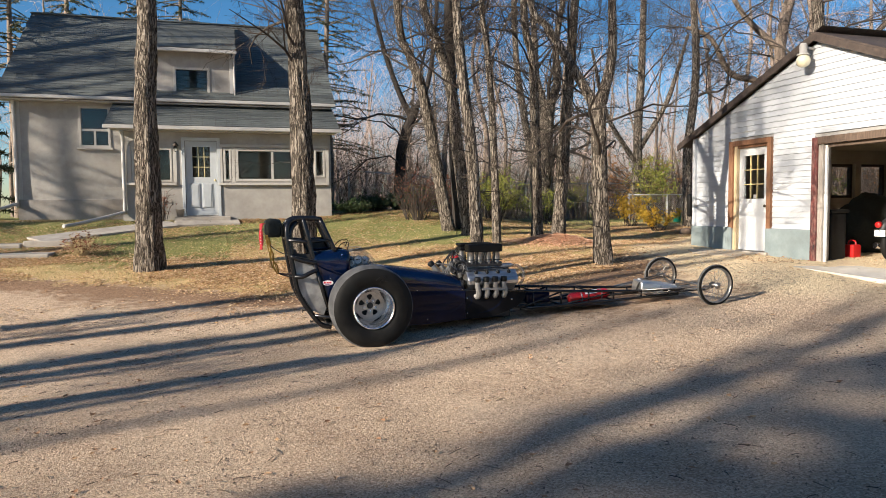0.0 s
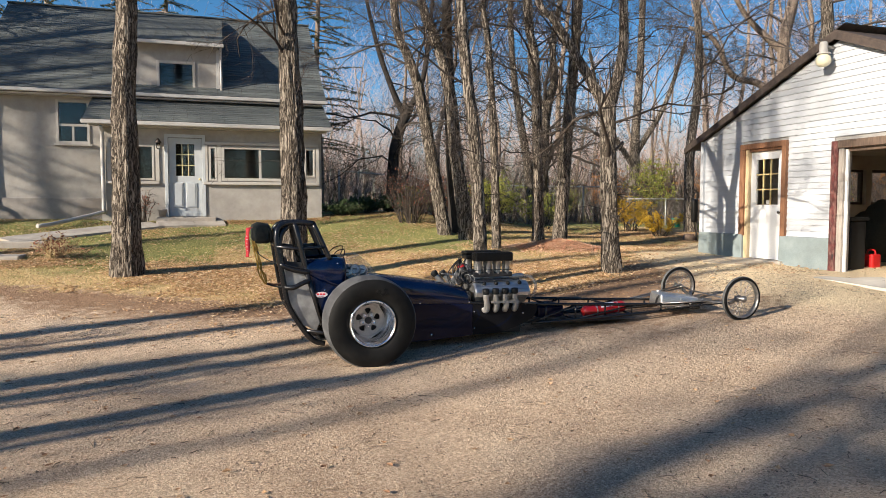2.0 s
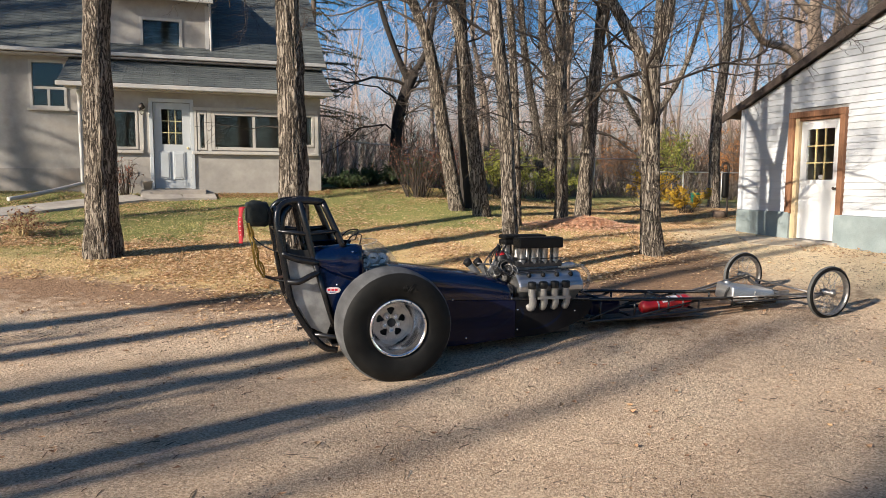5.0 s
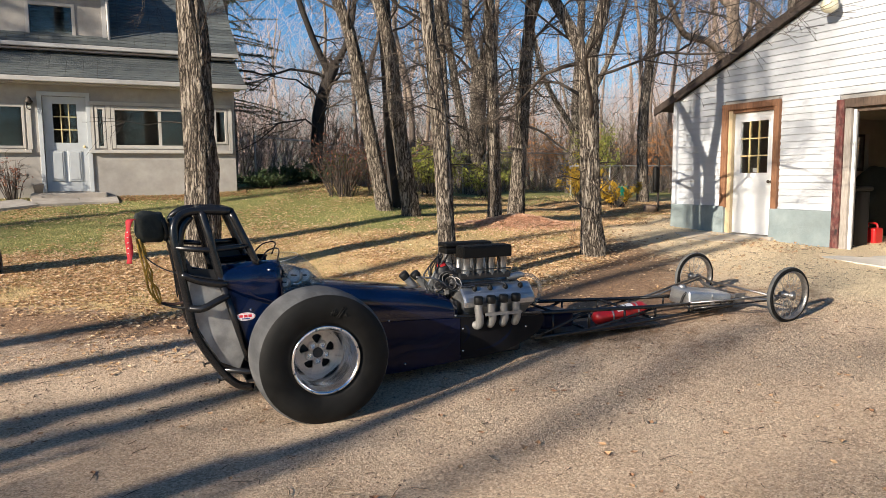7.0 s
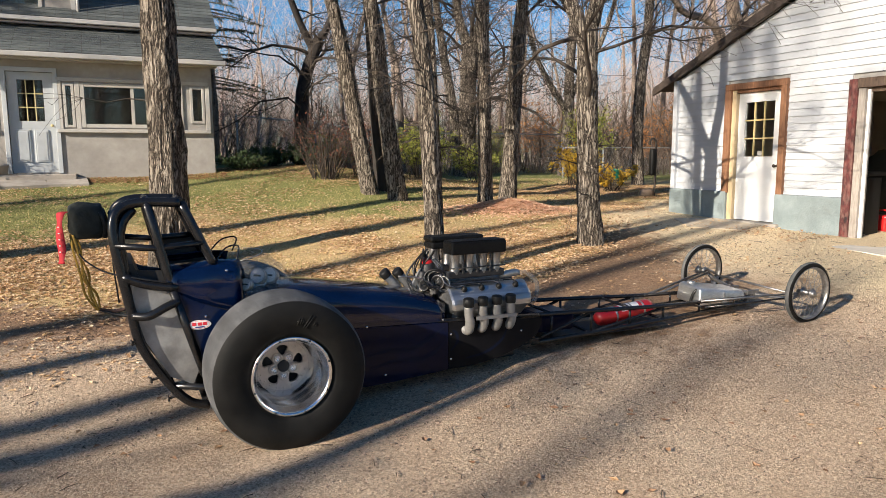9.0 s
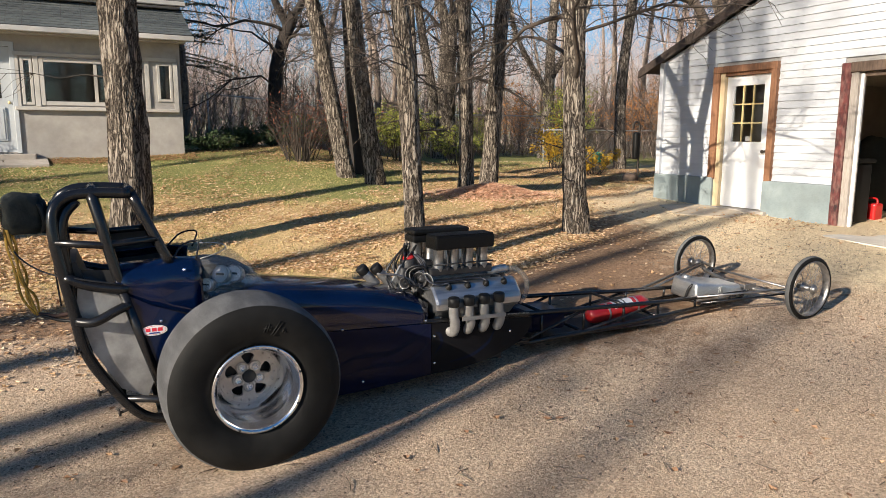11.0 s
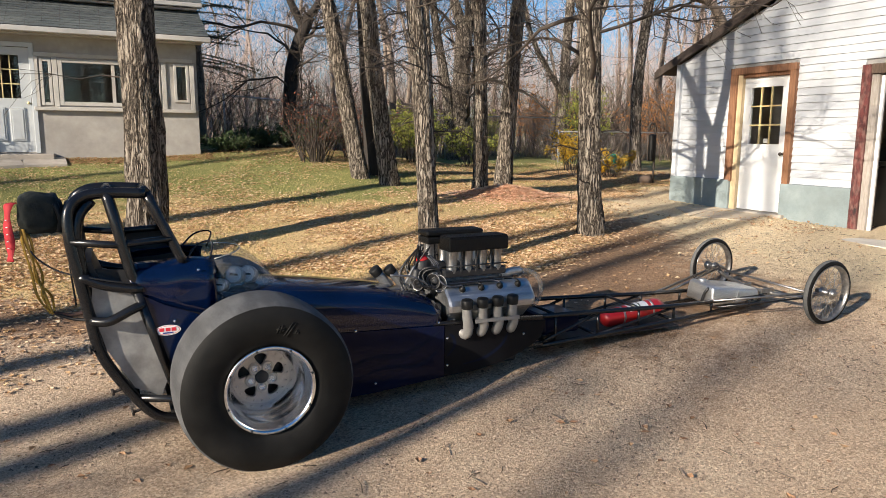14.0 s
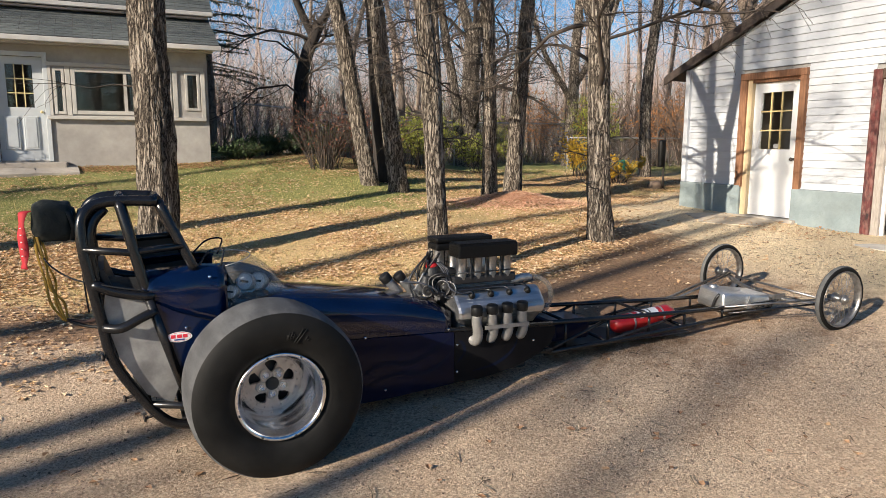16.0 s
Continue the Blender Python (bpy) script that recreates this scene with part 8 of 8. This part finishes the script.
roof_courses(garage_roof, (GX - 0.07, 6.115, 2.80), (15.6, 6.115, 2.80), (0, -3.74, GAP[1] + 0.09 - 2.726), 4.1, 0.145, 0.012, SHINGLE_OLD)
EXPO = 0.1035
n = int((GAP[1] - 1.0) / EXPO) + 1


def gable_y(z, sgn):
    return GAP[0] + sgn * max(0.0, (GAP[1] - z)) / (GAP[1] - GEZ) * (GY0 - GAP[0])


for i in range(n):
    z0, z1 = 1.0 + i * EXPO, min(GAP[1] - 0.005, 1.0 + (i + 1) * EXPO + 0.012)
    zt = min(z1, 1.0 + (i + 1) * EXPO)
    lo = (max(GY1, gable_y(z0, -1)), min(GY0 - 0.06 if z0 < GEZ else GY0, gable_y(z0, 1)))
    hi = (max(GY1, gable_y(zt, -1)), min(GY0 - 0.06 if zt < GEZ else GY0, gable_y(zt, 1)))
    cuts = []
    if z0 < DOOR[3] - 0.02:
        cuts.append((DOOR[0], DOOR[1]))
    if z0 < 2.585 - 0.02:
        cuts.append((BAY[0] - 0.12, 2.40))
    spans, a_lo, a_hi = [], lo[0], hi[0]
    for c0_, c1_ in sorted(cuts):
        if c0_ > a_lo:
            spans.append((a_lo, c0_, a_hi, c0_))
        a_lo = a_hi = c1_
    spans.append((a_lo, lo[1], a_hi, hi[1]))
    for b0, b1, t0, t1 in spans:
        if b1 - b0 < 0.03:
            continue
        bm = bm_new()
        xo = GX + 0.0285
        pts = [(xo - 0.026, b0, z0 + 0.001), (xo - 0.026, b1, z0 + 0.001), (xo - 0.010, t1, zt), (xo - 0.010, t0, zt)]
        bk = [(xo, b0, z0), (xo, b1, z0), (xo, t1, zt), (xo, t0, zt)]
        A, B = [bm.verts.new(q) for q in pts], [bm.verts.new(q) for q in bk]
        bm.faces.new(A)
        bm.faces.new(list(reversed(B)))
        for k in range(4):
            bm.faces.new((A[k], B[k], B[(k + 1) % 4], A[(k + 1) % 4]))
        part("siding_board", bm, SIDING, garage)


# ---- lawn, leaves, stones, twigs ----
LEAVES = ramp_mat("fallen_leaves", [(0.26, 0.135, 0.07), (0.66, 0.44, 0.23), (0.82, 0.62, 0.40), (0.44, 0.26, 0.14), (0.88, 0.73, 0.52), (0.58, 0.37, 0.20), (0.35, 0.23, 0.11)], 0.8, 0.2)
PILE = ramp_mat("heaped_leaves", [(0.60, 0.33, 0.21), (0.78, 0.52, 0.36), (0.90, 0.68, 0.50), (0.66, 0.40, 0.27), (0.84, 0.61, 0.45)], 0.8, 0.2)
DRIFT = ramp_mat("brown_leaves", [(0.22, 0.11, 0.06), (0.40, 0.23, 0.12), (0.55, 0.36, 0.20), (0.30, 0.16, 0.09)], 0.85, 0.15)
BLADES = ramp_mat("dry_grass", [(0.13, 0.14, 0.04), (0.30, 0.27, 0.09), (0.48, 0.39, 0.16), (0.62, 0.50, 0.24), (0.18, 0.18, 0.05)], 0.9, 0.15)
STONES = ramp_mat("small_stones", [(0.11, 0.078, 0.055), (0.27, 0.195, 0.14), (0.37, 0.28, 0.205), (0.19, 0.135, 0.096)], 0.9)
STICKS = ramp_mat("fallen_twigs", [(0.06, 0.04, 0.025), (0.12, 0.085, 0.055), (0.20, 0.15, 0.10)], 0.95)


def scatter_leaves(name, points, size, material, label, category, seed, curl=0.4):
    r = np.random.RandomState(seed)
    v, f = [], []
    for x, y, z in points:
        s = r.uniform(0.6, 1.3) * size
        a, tx, ty = r.uniform(0, 6.283), r.normal(0, curl), r.normal(0, curl)
        ca, sa = math.cos(a), math.sin(a)
        i0 = len(v)
        for px, py, pz in ((-1, 0, 0.0), (-0.2, -0.62, 0.25), (1.0, 0, 0.05), (-0.1, 0.62, 0.3), (0.1, 0, -0.05)):
            X, Y = px * ca - py * sa, px * sa + py * ca
            v.append((x + X * s, y + Y * s, z + (pz * 0.5 + abs(X * tx + Y * ty)) * s + 0.004))
        f += [(i0, i0 + 1, i0 + 4), (i0 + 1, i0 + 2, i0 + 4), (i0 + 2, i0 + 3, i0 + 4), (i0 + 3, i0, i0 + 4)]
    return tagged(new(name, raw(name, v, f, material, False)), label, category, kind="stuff")


rs = np.random.RandomState(3)
pts = []
while len(pts) < 120000:
    x, y = rs.uniform(-9, 12), rs.uniform(1.2, 14)
    m = lawn_mask(x, y)
    dens = 0.42 + 1.1 * wobble(x, y, 0.45, 21.0) + 0.9 * wobble(x, y, 1.3, 9.0) + 0.4 * wobble(x, y, 4.0, 6.0)
    near = math.exp(-((y - float(edge_y(x)) - 1.3) / 2.2) ** 2)
    if rs.uniform() < (0.10 + 0.9 * m) * max(0.03, dens) * (0.22 + 0.95 * near):
        if PX0 < x < PX1 and y > PY - 0.1:
            continue
        pts.append((x, y, float(ground_z(x, y)) + 0.005))
scatter_leaves("fallen_leaves", pts, 0.023, LEAVES, "scattered dry yellow and brown leaves on the lawn", "leaves", 5)
pts = []
for k in range(900):
    x, y = rs.uniform(-6, 8), rs.uniform(-5.5, 3.0)
    pts.append((x, y, float(ground_z(x, y)) + 0.004))
scatter_leaves("drive_leaves", pts, 0.024, DRIFT, "a few dry leaves on the gravel", "leaves", 6)
pts = []
for k in range(10000):
    a, q = rs.uniform(0, 6.283), abs(rs.normal(0, 0.55))
    x, y = 5.30 + math.cos(a) * q * 1.45, 6.30 + math.sin(a) * q * 0.75
    pts.append((x, y, float(ground_z(x, y)) + 0.20 * math.exp(-(q / 0.55) ** 2) * rs.uniform(0.5, 1.0)))
scatter_leaves("leaf_pile", pts, 0.025, PILE, "raked pile of pale reddish-tan leaves under a tree", "leaf pile", 7)
pts = []
for x0, x1, y0, y1, n_ in ((-1.3, 1.4, 11.0, 11.66, 2600), (1.3, 4.5, 10.6, 13.0, 1800), (7.2, 8.15, 2.3, 3.6, 260), (-4.6, -3.4, 6.3, 7.6, 500), (6.5, 9.5, 7.5, 12, 1500), (2.5, 8, 9, 14, 1600), (4.0, 5.6, 2.6, 4.2, 350)):
    for k in range(n_):
        x, y = rs.uniform(x0, x1), rs.uniform(y0, y1)
        pts.append((x, y, float(ground_z(x, y)) + 0.01))
scatter_leaves("drifted_leaves", pts, 0.020, DRIFT, "brown leaves drifted against walls and trunks", "leaves", 8)

v, f = [], []
cnt = 0
while cnt < 60000:
    x, y = rs.uniform(-9, 11), rs.uniform(2.0, 13.5)
    if rs.uniform() > max(0, lawn_mask(x, y) - 0.25) * (0.6 + 0.6 * wobble(x, y, 0.9, 4.0)):
        continue
    cnt += 1
    z = float(ground_z(x, y)) - 0.005
    h, a = rs.uniform(0.02, 0.055), rs.uniform(0, 6.283)
    dx, dy = math.cos(a) * 0.004, math.sin(a) * 0.004
    lx, ly = rs.normal(0, 0.02), rs.normal(0, 0.02)
    i0 = len(v)
    v += [(x - dx, y - dy, z), (x + dx, y + dy, z), (x + lx, y + ly, z + h)]
    f.append((i0, i0 + 1, i0 + 2))
tagged(new("grass", raw("grass", v, f, BLADES, False)), "thin half-dry autumn grass", "grass", kind="stuff")

v, f = [], []
for k in range(36000):
    x, y = rs.uniform(-5, 7), rs.uniform(-6.5, 3.5)
    if rs.uniform() < lawn_mask(x, y):
        continue
    z, s = float(ground_z(x, y)), abs(rs.normal(0, 0.0045)) + 0.003
    i0 = len(v)
    a = rs.uniform(0, 6.28)
    for q in range(3):
        v.append((x + math.cos(a + q * 2.1) * s, y + math.sin(a + q * 2.1) * s * rs.uniform(0.6, 1), z - 0.002))
    v.append((x, y, z + s * rs.uniform(0.4, 0.9)))
    f += [(i0, i0 + 1, i0 + 3), (i0 + 1, i0 + 2, i0 + 3), (i0 + 2, i0, i0 + 3)]
tagged(new("gravel", raw("gravel", v, f, STONES, True)), "loose small stones on the drive", "gravel", kind="stuff")
wd = Wood()
for k in range(1500):
    x, y = rs.uniform(-5, 8), rs.uniform(-6.0, 3.0)
    a, ln = rs.uniform(0, 6.283), rs.uniform(0.03, 0.12)
    z = float(ground_z(x, y)) + 0.006
    p = Vector((x, y, z))
    q = p + Vector((math.cos(a), math.sin(a), rs.uniform(-0.02, 0.1))) * ln
    wd.add([p, p.lerp(q, 0.5) + Vector((rs.normal(0, 0.006), rs.normal(0, 0.006), 0.003)), q], [0.003, 0.0025, 0.0015], 4)
tagged(new("fallen_twigs", wd.mesh("fallen_twigs", STICKS)), "short broken twigs lying on the gravel", "twigs", kind="stuff")
